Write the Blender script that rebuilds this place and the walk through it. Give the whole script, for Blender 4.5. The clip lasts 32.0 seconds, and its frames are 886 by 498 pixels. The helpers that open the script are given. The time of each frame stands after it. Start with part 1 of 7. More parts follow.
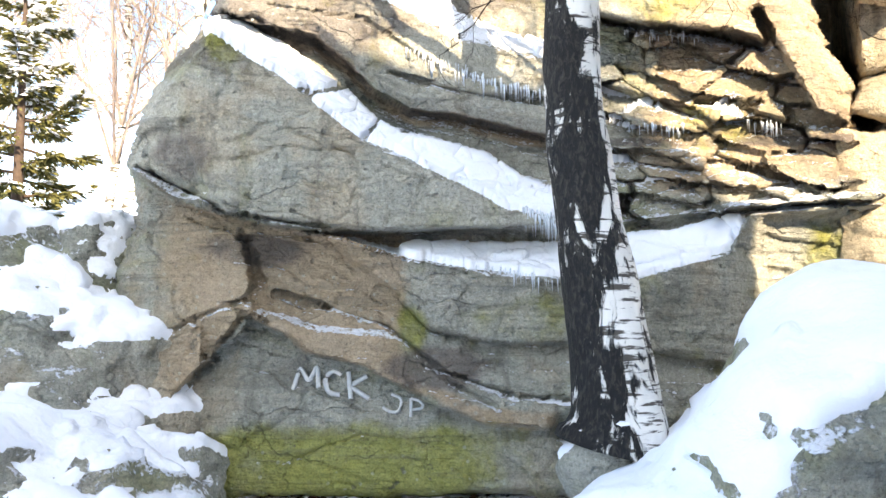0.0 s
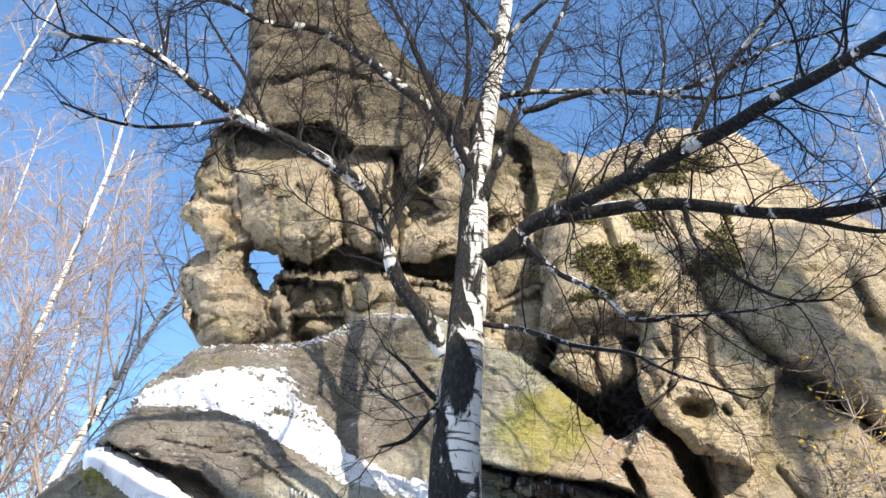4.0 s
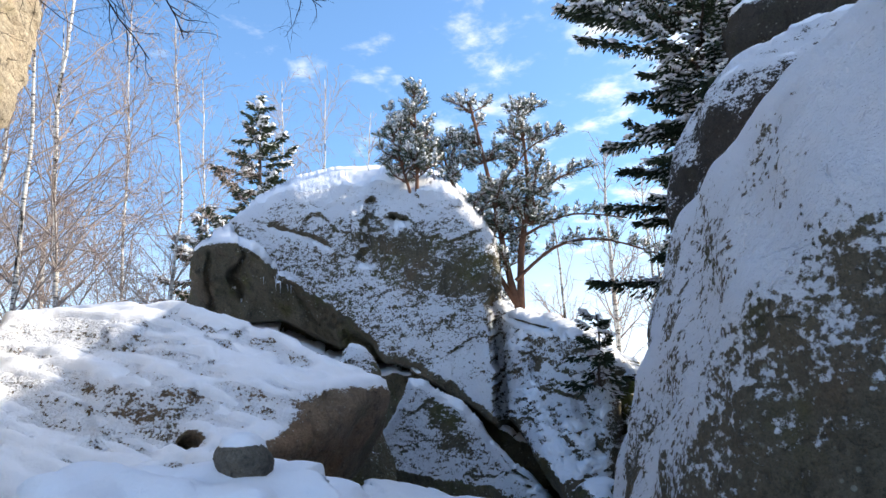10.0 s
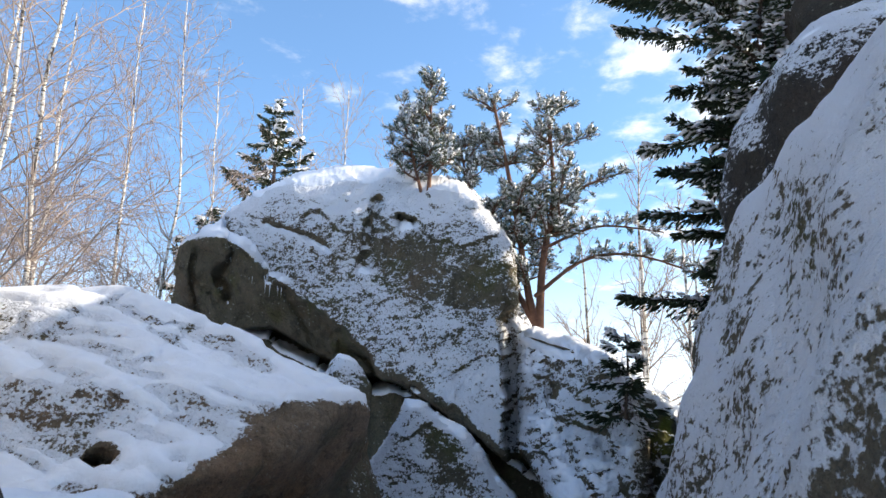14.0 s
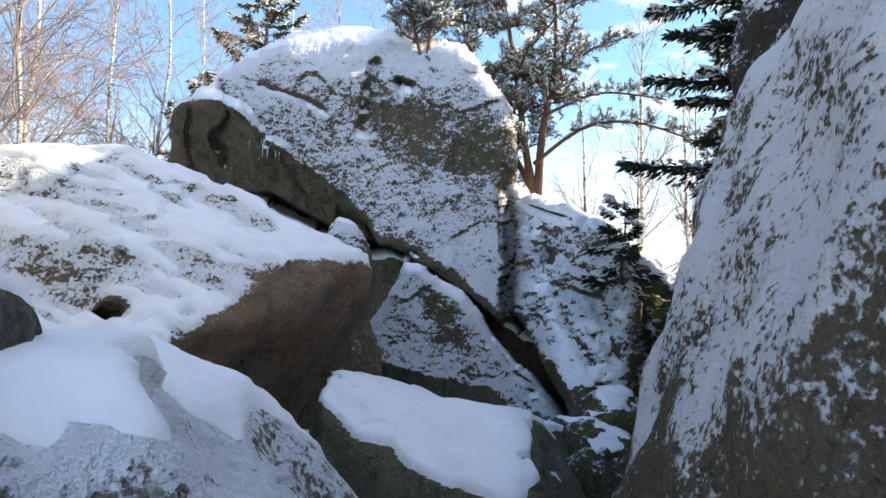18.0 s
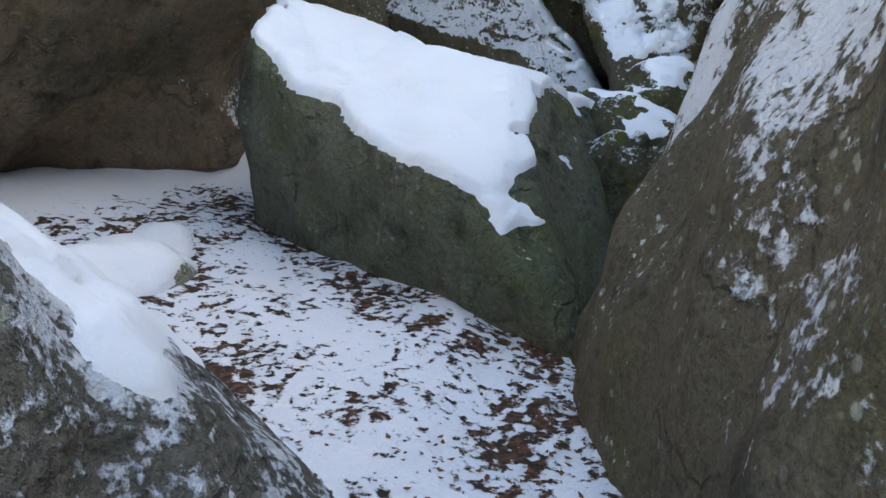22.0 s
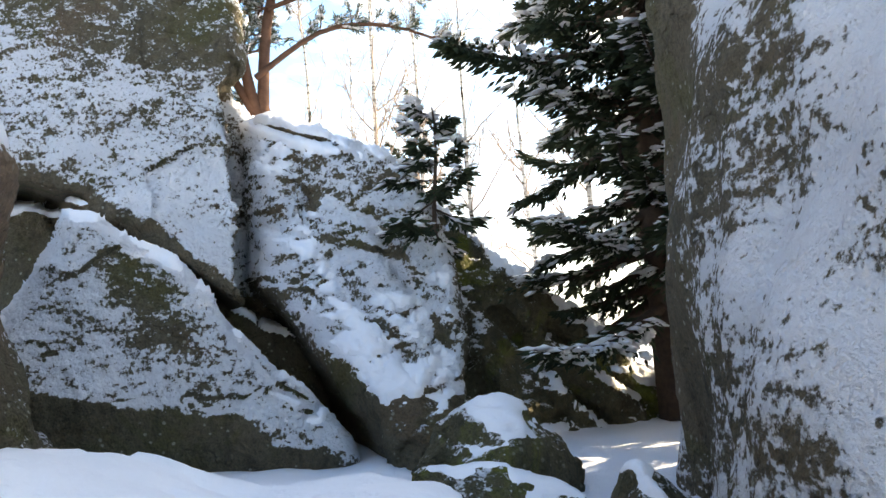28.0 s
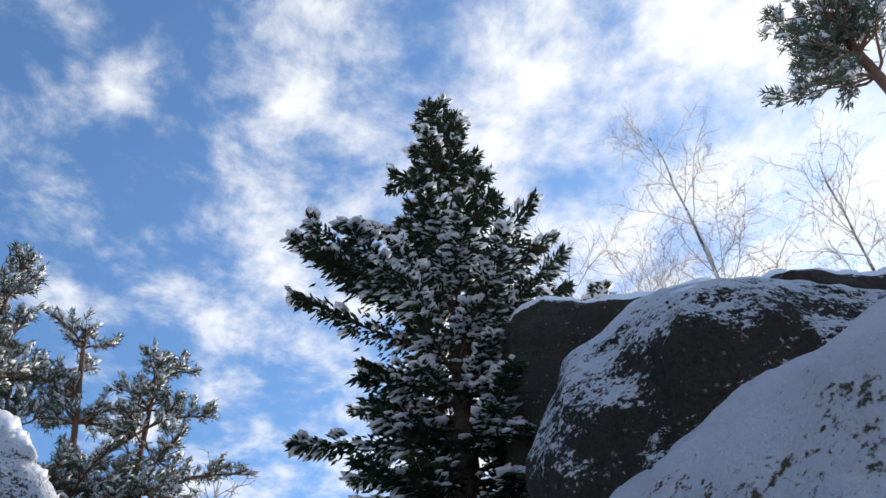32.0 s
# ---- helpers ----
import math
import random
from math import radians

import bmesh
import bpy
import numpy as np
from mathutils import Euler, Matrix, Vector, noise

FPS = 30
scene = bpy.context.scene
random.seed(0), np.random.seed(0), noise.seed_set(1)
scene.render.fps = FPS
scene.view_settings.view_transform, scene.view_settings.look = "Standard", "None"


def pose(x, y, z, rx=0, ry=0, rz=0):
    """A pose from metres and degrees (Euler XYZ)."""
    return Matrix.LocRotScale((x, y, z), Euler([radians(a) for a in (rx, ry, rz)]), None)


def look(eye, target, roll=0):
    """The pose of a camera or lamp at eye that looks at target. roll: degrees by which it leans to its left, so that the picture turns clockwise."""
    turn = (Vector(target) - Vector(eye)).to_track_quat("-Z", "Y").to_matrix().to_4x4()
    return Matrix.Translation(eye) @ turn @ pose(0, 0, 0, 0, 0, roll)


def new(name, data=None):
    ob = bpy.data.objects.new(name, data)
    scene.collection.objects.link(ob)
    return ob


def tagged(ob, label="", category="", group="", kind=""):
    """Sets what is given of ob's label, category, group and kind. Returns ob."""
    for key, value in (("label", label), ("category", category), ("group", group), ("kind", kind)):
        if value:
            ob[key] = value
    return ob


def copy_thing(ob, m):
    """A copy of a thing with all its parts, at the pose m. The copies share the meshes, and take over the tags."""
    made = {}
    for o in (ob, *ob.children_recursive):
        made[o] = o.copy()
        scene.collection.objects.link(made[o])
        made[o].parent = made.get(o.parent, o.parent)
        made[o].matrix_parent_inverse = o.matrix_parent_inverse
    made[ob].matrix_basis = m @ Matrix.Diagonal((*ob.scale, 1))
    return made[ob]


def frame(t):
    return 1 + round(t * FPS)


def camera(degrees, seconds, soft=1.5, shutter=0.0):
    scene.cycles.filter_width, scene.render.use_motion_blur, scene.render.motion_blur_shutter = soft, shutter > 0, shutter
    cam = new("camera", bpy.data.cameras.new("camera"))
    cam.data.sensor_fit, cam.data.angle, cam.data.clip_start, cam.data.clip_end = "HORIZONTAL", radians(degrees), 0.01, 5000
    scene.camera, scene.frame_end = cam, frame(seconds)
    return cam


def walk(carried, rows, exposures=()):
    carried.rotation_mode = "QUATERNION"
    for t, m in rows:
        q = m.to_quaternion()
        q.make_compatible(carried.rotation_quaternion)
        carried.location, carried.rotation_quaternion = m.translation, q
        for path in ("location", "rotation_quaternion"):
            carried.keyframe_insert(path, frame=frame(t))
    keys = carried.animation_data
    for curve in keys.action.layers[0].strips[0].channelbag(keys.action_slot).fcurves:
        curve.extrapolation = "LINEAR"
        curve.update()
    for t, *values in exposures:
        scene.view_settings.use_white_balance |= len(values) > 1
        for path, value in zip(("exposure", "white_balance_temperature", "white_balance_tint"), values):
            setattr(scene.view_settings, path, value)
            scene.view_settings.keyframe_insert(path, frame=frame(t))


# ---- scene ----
cam = camera(59.0, 32.0)
METRES, EYE, TILT, LEAN, TURN = 10.0, 1.65, 6.5, 0.0, 0.0
ROWS = [
    (0.0, 0.0, 0.0, 0.0, 0.0, 0.0, -0.0),
    (0.5, 0.0011, 0.0014, 0.0004, 0.12, 1.97, 0.27),
    (1.0, 0.0001, 0.0013, 0.0022, -0.23, 6.3, -0.02),
    (1.5, -0.0012, -0.0047, 0.0038, -2.54, 11.06, -0.37),
    (2.0, 0.0007, -0.0051, 0.0047, -4.9, 14.27, -0.18),
    (2.5, 0.0024, -0.0093, 0.0079, -6.65, 18.12, -0.29),
    (3.0, 0.0011, -0.015, 0.0124, -7.73, 22.08, -0.81),
    (3.5, 0.0005, -0.018, 0.014, -8.07, 26.45, -0.87),
    (4.0, -0.0005, -0.0207, 0.015, -8.22, 30.06, -0.25),
    (4.5, 0.0009, -0.023, 0.0152, -8.71, 31.87, 0.22),
    (6.5, -0.0015, -0.0211, 0.0136, -11.87, 31.96, -0.59),
    (7.0, -0.0001, -0.0191, 0.0142, -13.36, 31.64, -0.18),
    (7.5, 0.0014, -0.024, 0.0153, -15.82, 33.24, 0.37),
    (8.0, 0.0035, -0.0225, 0.0158, -23.09, 32.08, -0.13),
    (8.5, 0.0077, -0.0174, 0.0162, -33.81, 28.43, -1.05),
    (9.0, 0.0173, -0.0183, 0.0144, -47.08, 23.67, -1.32),
    (9.5, 0.038, -0.0203, 0.0104, -61.41, 19.04, -2.15),
    (10.0, 0.054, -0.0311, 0.0099, -71.68, 13.82, -3.12),
    (10.5, 0.0663, -0.0323, 0.0076, -74.46, 11.16, -4.65),
    (11.0, 0.0827, -0.0228, 0.0052, -74.84, 11.06, -6.3),
    (11.5, 0.1087, -0.0146, 0.0026, -76.09, 12.29, -7.42),
    (12.0, 0.1449, -0.0136, 0.005, -74.27, 13.68, -7.53),
    (12.5, 0.1795, -0.001, 0.0072, -73.76, 13.73, -6.81),
    (13.0, 0.2059, 0.006, 0.0083, -73.02, 13.4, -6.67),
    (13.5, 0.2378, 0.0013, 0.0136, -70.64, 14.05, -6.73),
    (14.0, 0.2426, 0.0032, 0.0148, -70.64, 15.86, -6.34),
    (14.5, 0.2406, 0.0051, 0.0153, -69.8, 16.9, -5.74),
    (16.5, 0.24, 0.0094, 0.0125, -67.69, 14.63, -4.91),
    (17.0, 0.2405, 0.0095, 0.0116, -69.08, 13.31, -5.69),
    (17.5, 0.2412, 0.0097, 0.0101, -69.97, 11.04, -6.36),
    (18.0, 0.2434, 0.0109, 0.0049, -71.16, 6.52, -6.86),
    (18.5, 0.2457, 0.0095, 0.0004, -72.18, 1.26, -6.48),
    (19.0, 0.2615, 0.0018, -0.0068, -71.98, -4.58, -4.82),
    (19.5, 0.284, -0.0072, -0.0132, -72.1, -11.5, -4.76),
    (20.0, 0.3134, -0.0041, -0.0233, -74.67, -17.82, -7.44),
    (20.5, 0.3482, -0.0018, -0.0228, -74.68, -20.18, -8.41),
    (21.0, 0.3836, -0.0056, -0.0217, -69.82, -19.97, -7.45),
    (21.5, 0.4184, 0.008, -0.0238, -67.58, -19.18, -9.39),
    (22.0, 0.4553, 0.0198, -0.0233, -66.45, -17.2, -10.59),
    (22.5, 0.4906, 0.0289, -0.0199, -63.05, -16.42, -8.61),
    (23.0, 0.5287, 0.0437, -0.0249, -64.46, -16.74, -8.16),
    (23.5, 0.5684, 0.0484, -0.0208, -65.93, -15.86, -8.04),
    (24.0, 0.6019, 0.0614, -0.0202, -65.74, -13.51, -8.51),
    (24.5, 0.6404, 0.0798, -0.0127, -69.27, -10.91, -8.36),
    (25.0, 0.6753, 0.0909, -0.005, -74.17, -6.33, -6.56),
    (25.5, 0.6876, 0.1044, -0.0001, -79.47, -1.37, -6.63),
    (27.5, 0.6908, 0.1946, -0.0052, -92.81, 3.38, -1.92),
    (28.0, 0.683, 0.2217, -0.0003, -96.24, 7.68, -1.89),
    (28.5, 0.6636, 0.2416, 0.0084, -97.21, 15.32, -0.07),
    (29.0, 0.6574, 0.2491, 0.0135, -95.68, 21.5, 1.59),
    (29.5, 0.6495, 0.2513, 0.0165, -94.9, 28.58, 1.53),
    (30.0, 0.6431, 0.2512, 0.0214, -95.24, 36.88, 1.05),
    (30.5, 0.637, 0.252, 0.0231, -95.71, 44.64, 1.02),
    (31.0, 0.6334, 0.2539, 0.0232, -96.51, 49.22, 0.68),
    (31.5, 0.6336, 0.2563, 0.0232, -101.47, 48.63, -0.42),
    (32.0, 0.6386, 0.2563, 0.0255, -109.86, 46.73, -2.92),
]
walk(cam, [(t, pose(0, 0, EYE, TILT, LEAN, TURN) @ pose(METRES * x, METRES * y, METRES * z, 90 + pitch, roll, yaw)) for t, x, y, z, yaw, pitch, roll in ROWS],
     exposures=[(0, 1.86, 8300, 10), (1, 1.55, 7800, 10), (2, 0.92, 7400, 10), (3, 1.05, 7100, 10), (4, 0.7, 7000, 10), (7, 0.4, 6900, 10), (8.5, 0.4, 6600, 10), (9.5, 0.5, 6700, 10), (11, 0.95, 7500, 10), (13, 0.8, 7400, 10), (17, 0.62, 7300, 10),
                (18, 1.0, 7800, 10), (19, 1.45, 8200, 10), (20, 1.95, 9300, 10), (21, 1.85, 9300, 10), (23, 2.1, 9300, 10), (24, 2.3, 9300, 10), (25, 1.75, 9300, 10), (27.5, 1.75, 9000, 10), (28.2, 1.6, 8800, 10), (29, 1.1, 8000, 10), (30, -0.15, 6700, 10), (31, -0.3, 6600, 10), (32, 0.0, 6700, 10)])

# ---- world, sun, exposure ----
SUN_AZ, SUN_EL = 157.0, 27.0
_a, _e = radians(SUN_AZ), radians(SUN_EL)
SUN_TO = Vector((math.sin(_a) * math.cos(_e), math.cos(_a) * math.cos(_e), math.sin(_e)))


def make_world():
    w = bpy.data.worlds.new("winter_sky")
    scene.world = w
    w.use_nodes = True
    nt = w.node_tree
    nt.nodes.clear()
    nd = lambda kind: nt.nodes.new(kind)
    ln = nt.links.new
    sky = nd("ShaderNodeTexSky")
    sky.sky_type, sky.sun_disc = "NISHITA", False
    sky.sun_elevation, sky.sun_rotation = radians(SUN_EL), radians(SUN_AZ)
    sky.air_density, sky.dust_density, sky.ozone_density = 1.0, 0.5, 3.0
    tc = nd("ShaderNodeTexCoord")
    sep = nd("ShaderNodeSeparateXYZ")
    ln(tc.outputs["Generated"], sep.inputs[0])
    # clouds on a plane high above
    zc = nd("ShaderNodeMath"); zc.operation = "MAXIMUM"; zc.inputs[1].default_value = 0.08
    ln(sep.outputs[2], zc.inputs[0])
    dv = []
    for k in (0, 1):
        d = nd("ShaderNodeMath"); d.operation = "DIVIDE"
        ln(sep.outputs[k], d.inputs[0]); ln(zc.outputs[0], d.inputs[1]); dv.append(d)
    cmb = nd("ShaderNodeCombineXYZ")
    ln(dv[0].outputs[0], cmb.inputs[0]); ln(dv[1].outputs[0], cmb.inputs[1])
    cmb.inputs[2].default_value = 3.3
    n1 = nd("ShaderNodeTexNoise"); n1.inputs["Scale"].default_value = 6.0; n1.inputs["Detail"].default_value = 8; n1.inputs["Roughness"].default_value = 0.6
    n1.inputs["Distortion"].default_value = 0.15
    ln(cmb.outputs[0], n1.inputs["Vector"])
    # cloud cover thickens towards the sun
    dot = nd("ShaderNodeVectorMath"); dot.operation = "DOT_PRODUCT"
    dot.inputs[1].default_value = SUN_TO
    ln(tc.outputs["Generated"], dot.inputs[0])
    cov = nd("ShaderNodeMapRange"); cov.inputs[1].default_value = 0.0; cov.inputs[2].default_value = 0.95; cov.inputs[3].default_value = -0.20; cov.inputs[4].default_value = 0.16
    ln(dot.outputs["Value"], cov.inputs[0])
    ad = nd("ShaderNodeMath"); ad.operation = "ADD"
    ln(n1.outputs[0], ad.inputs[0]); ln(cov.outputs[0], ad.inputs[1])
    mr = nd("ShaderNodeMapRange"); mr.interpolation_type = "SMOOTHSTEP"
    mr.inputs[1].default_value = 0.42; mr.inputs[2].default_value = 0.80
    ln(ad.outputs[0], mr.inputs[0])
    # the milky low sky in the forest gaps
    hz = nd("ShaderNodeMapRange"); hz.inputs[1].default_value = 0.02; hz.inputs[2].default_value = 0.32; hz.inputs[3].default_value = 0.8; hz.inputs[4].default_value = 0.0
    ln(sep.outputs[2], hz.inputs[0])
    mx0 = nd("ShaderNodeMath"); mx0.operation = "MAXIMUM"
    ln(mr.outputs[0], mx0.inputs[0]); ln(hz.outputs[0], mx0.inputs[1])
    cl = nd("ShaderNodeRGB"); cl.outputs[0].default_value = (7.6, 7.8, 8.1, 1)
    tint = nd("ShaderNodeMixRGB"); tint.blend_type = "MULTIPLY"; tint.inputs[0].default_value = 1.0
    tint.inputs[2].default_value = (1.12, 1.42, 1.62, 1)
    ln(sky.outputs[0], tint.inputs[1])
    mx = nd("ShaderNodeMixRGB")
    ln(mx0.outputs[0], mx.inputs[0]); ln(tint.outputs[0], mx.inputs[1]); ln(cl.outputs[0], mx.inputs[2])
    bg = nd("ShaderNodeBackground"); bg.inputs["Strength"].default_value = 0.142
    ln(mx.outputs[0], bg.inputs[0])
    out = nd("ShaderNodeOutputWorld")
    ln(bg.outputs[0], out.inputs[0])


make_world()
sun = new("sun", bpy.data.lights.new("sun", "SUN"))
sun.data.energy, sun.data.angle, sun.data.color = 5.0, radians(0.6), (1.0, 0.92, 0.80)
sun.matrix_world = look(SUN_TO * 60, (0, 0, 0))

# ---- shapes: numpy fields for rocks, tubes for wood ----
def hash3(ix, iy, iz, seed):
    h = (ix.astype(np.int64) * 374761393 + iy.astype(np.int64) * 668265263 + iz.astype(np.int64) * 2147483647 + seed * 974711) & 0xFFFFFFFF
    h = ((h ^ (h >> 13)) * 1274126177) & 0xFFFFFFFF
    h = ((h ^ (h >> 16)) * 2246822519) & 0xFFFFFFFF
    return ((h ^ (h >> 15)) & 0xFFFF) / 65535.0


def vnoise(p, seed=0):
    """Smooth value noise, -1 to 1, at the points p (n, 3)."""
    i = np.floor(p).astype(np.int64)
    f = p - i
    u = f * f * f * (f * (f * 6 - 15) + 10)
    r = 0.0
    for dx in (0, 1):
        wx = u[:, 0] if dx else 1 - u[:, 0]
        for dy in (0, 1):
            wy = u[:, 1] if dy else 1 - u[:, 1]
            for dz in (0, 1):
                wz = u[:, 2] if dz else 1 - u[:, 2]
                r = r + wx * wy * wz * hash3(i[:, 0] + dx, i[:, 1] + dy, i[:, 2] + dz, seed)
    return r * 2 - 1


def fbm(p, octaves=4, seed=0, gain=0.5):
    a, s, r = 1.0, 0.0, 0.0
    for k in range(octaves):
        r = r + a * vnoise(p * 2.03 ** k + 17.3 * k, seed + k)
        s += a
        a *= gain
    return r / s


def cells(p, seed=0):
    """Cell noise at the points p: nearest and second distances, the nearest cell's point and its three random numbers."""
    i0 = np.floor(p).astype(np.int64)
    n = len(p)
    f1, f2 = np.full(n, 9.0), np.full(n, 9.0)
    near = np.zeros((n, 3))
    rnd = np.zeros((n, 3))
    for dx in (-1, 0, 1):
        for dy in (-1, 0, 1):
            for dz in (-1, 0, 1):
                c = i0 + np.array((dx, dy, dz))
                r = np.stack([hash3(c[:, 0], c[:, 1], c[:, 2], seed + q) for q in range(3)], 1)
                q = c + r
                d = np.linalg.norm(p - q, axis=1)
                hit = d < f1
                f2 = np.where(hit, f1, np.minimum(f2, d))
                f1 = np.where(hit, d, f1)
                near[hit] = q[hit]
                rnd[hit] = r[hit]
    return f1, f2, near, rnd


def sstep(a, b, x):
    t = np.clip((x - a) / (b - a), 0, 1)
    return t * t * (3 - 2 * t)


def rot(rx=0, ry=0, rz=0):
    return np.array(Euler((radians(rx), radians(ry), radians(rz))).to_matrix())


def P(az, el, d, eye=(0.0, 0.0, 1.65)):
    """A place by bearing (clockwise from +y), elevation and level distance from a standpoint."""
    a = radians(az)
    return np.array((eye[0] + d * math.sin(a), eye[1] + d * math.cos(a), eye[2] + d * math.tan(radians(el))))


def smax(a, b, k):
    h = np.maximum(k - np.abs(a - b), 0) / k
    return np.maximum(a, b) + h * h * k * 0.25


def ell(c, r, turn=(0, 0, 0)):
    c, r, m = np.array(c, float), np.array(r, float), rot(*turn)
    reach = np.sqrt(((m * r) ** 2).sum(1))

    def f(X, Y, Z):
        x, y, z = X - c[0], Y - c[1], Z - c[2]
        q = [(m[0, i] * x + m[1, i] * y + m[2, i] * z) / r[i] for i in range(3)]
        l = np.sqrt(q[0] ** 2 + q[1] ** 2 + q[2] ** 2)
        g = np.sqrt((q[0] / r[0]) ** 2 + (q[1] / r[1]) ** 2 + (q[2] / r[2]) ** 2)
        return l * (l - 1) / np.maximum(g, 1e-4)
    return f, c - reach, c + reach


def poly(faces, k=0.4, lo=None, hi=None):
    """A rounded convex body: faces are (point on it, outward normal)."""
    pl = []
    for p, n in faces:
        n = np.array(n, float)
        n /= np.linalg.norm(n)
        pl.append((n, float(n @ np.array(p, float))))

    def f(X, Y, Z):
        r = None
        for n, d in pl:
            v = n[0] * X + n[1] * Y + n[2] * Z - d
            r = v if r is None else smax(r, v, k)
        return r
    return f, lo, hi


def tube(pts, radii):
    """A chain of round segments, for grooves, lips and roots."""
    pts = [np.array(p, float) for p in pts]
    if not hasattr(radii, "__len__"):
        radii = [radii] * len(pts)
    R = max(radii)

    def f(X, Y, Z):
        best = None
        for a, b, ra, rb in zip(pts[:-1], pts[1:], radii[:-1], radii[1:]):
            ab = b - a
            t = ((X - a[0]) * ab[0] + (Y - a[1]) * ab[1] + (Z - a[2]) * ab[2]) / (ab @ ab)
            t = np.clip(t, 0, 1)
            d = np.sqrt((X - a[0] - t * ab[0]) ** 2 + (Y - a[1] - t * ab[1]) ** 2 + (Z - a[2] - t * ab[2]) ** 2) - (ra + (rb - ra) * t)
            best = d if best is None else np.minimum(best, d)
        return best
    return f, np.min(pts, 0) - R, np.max(pts, 0) + R


def crag(c, r, turn=(0, 0, 0), seed=0, count=13, k=0.16, cut=(0.78, 1.0)):
    """An angular boulder: planes set round an ellipsoid, softly blended."""
    c, r, m = np.array(c, float), np.array(r, float), rot(*turn)
    rng = np.random.default_rng(1000 + seed)
    g = (np.arange(count) + 0.5) / count
    th = np.arccos(1 - 2 * g)
    ph = math.pi * (1 + 5 ** 0.5) * np.arange(count) + rng.uniform(0, 6)
    n = np.stack([np.cos(ph) * np.sin(th), np.sin(ph) * np.sin(th), np.cos(th)], 1) + rng.normal(0, 0.22, (count, 3))
    n /= np.linalg.norm(n, axis=1)[:, None]
    d = rng.uniform(cut[0], cut[1], count)
    reach = np.sqrt(((m * r) ** 2).sum(1)) * 1.3
    s = float(r.min())

    def f(X, Y, Z):
        x, y, z = X - c[0], Y - c[1], Z - c[2]
        q = [(m[0, i] * x + m[1, i] * y + m[2, i] * z) / r[i] for i in range(3)]
        v = None
        for a, b in zip(n, d):
            w = a[0] * q[0] + a[1] * q[1] + a[2] * q[2] - b
            v = w if v is None else smax(v, w, k)
        return v * s
    return f, c - reach, c + reach


def field(lo, hi, cell, ops, warp=0.0, wave=1.2, seed=0):
    """ops: ('+' or '-', shape, blend). warp: how far a slow noise bends the shapes. Returns the distance grid."""
    lo, hi = np.array(lo, float), np.array(hi, float)
    ax = [np.arange(lo[i], hi[i] + cell, cell, dtype=np.float32) for i in range(3)]
    D = np.full([len(a) for a in ax], 9.0, np.float32)
    bend = []
    if warp:
        rng = np.random.default_rng(77 + seed)
        for i in range(3):
            w = np.zeros(D.shape, np.float32)
            for j in range(5):
                kv = rng.normal(size=3) * (1.0 + 0.75 * j) * 2.2 / wave
                ex = [np.exp(1j * (kv[q] * ax[q].astype(np.float64))).astype(np.complex64) for q in range(3)]
                w += (warp / (1 + 0.75 * j)) * (ex[0][:, None, None] * ex[1][None, :, None] * ex[2][None, None, :] * np.complex64(np.exp(1j * rng.uniform(0, 6)))).real
            bend.append(w)
    for sign, (f, blo, bhi), k in ops:
        sl = []
        for i in range(3):
            if blo is None:
                sl.append(slice(0, len(ax[i])))
            else:
                m = max(k, 0.05) + 0.3 + 1.5 * warp
                a, b = np.searchsorted(ax[i], (blo[i] - m, bhi[i] + m))
                sl.append(slice(max(a - 1, 0), b + 1))
        sub = D[sl[0], sl[1], sl[2]]
        if sub.size == 0:
            continue
        g = [ax[0][sl[0]][:, None, None], ax[1][sl[1]][None, :, None], ax[2][sl[2]][None, None, :]]
        if warp:
            g = [g[i] + bend[i][sl[0], sl[1], sl[2]] for i in range(3)]
        v = f(*g).astype(np.float32)
        if sign == "+":
            D[sl[0], sl[1], sl[2]] = -smax(-sub, -v, k)
        else:
            D[sl[0], sl[1], sl[2]] = smax(sub, -v, k)
    for i in range(3):  # keep it closed at the grid's walls
        idx = [slice(None)] * 3
        for e in (0, -1):
            idx[i] = e
            D[tuple(idx)] = np.maximum(D[tuple(idx)], 0.01)
    return D, lo, cell


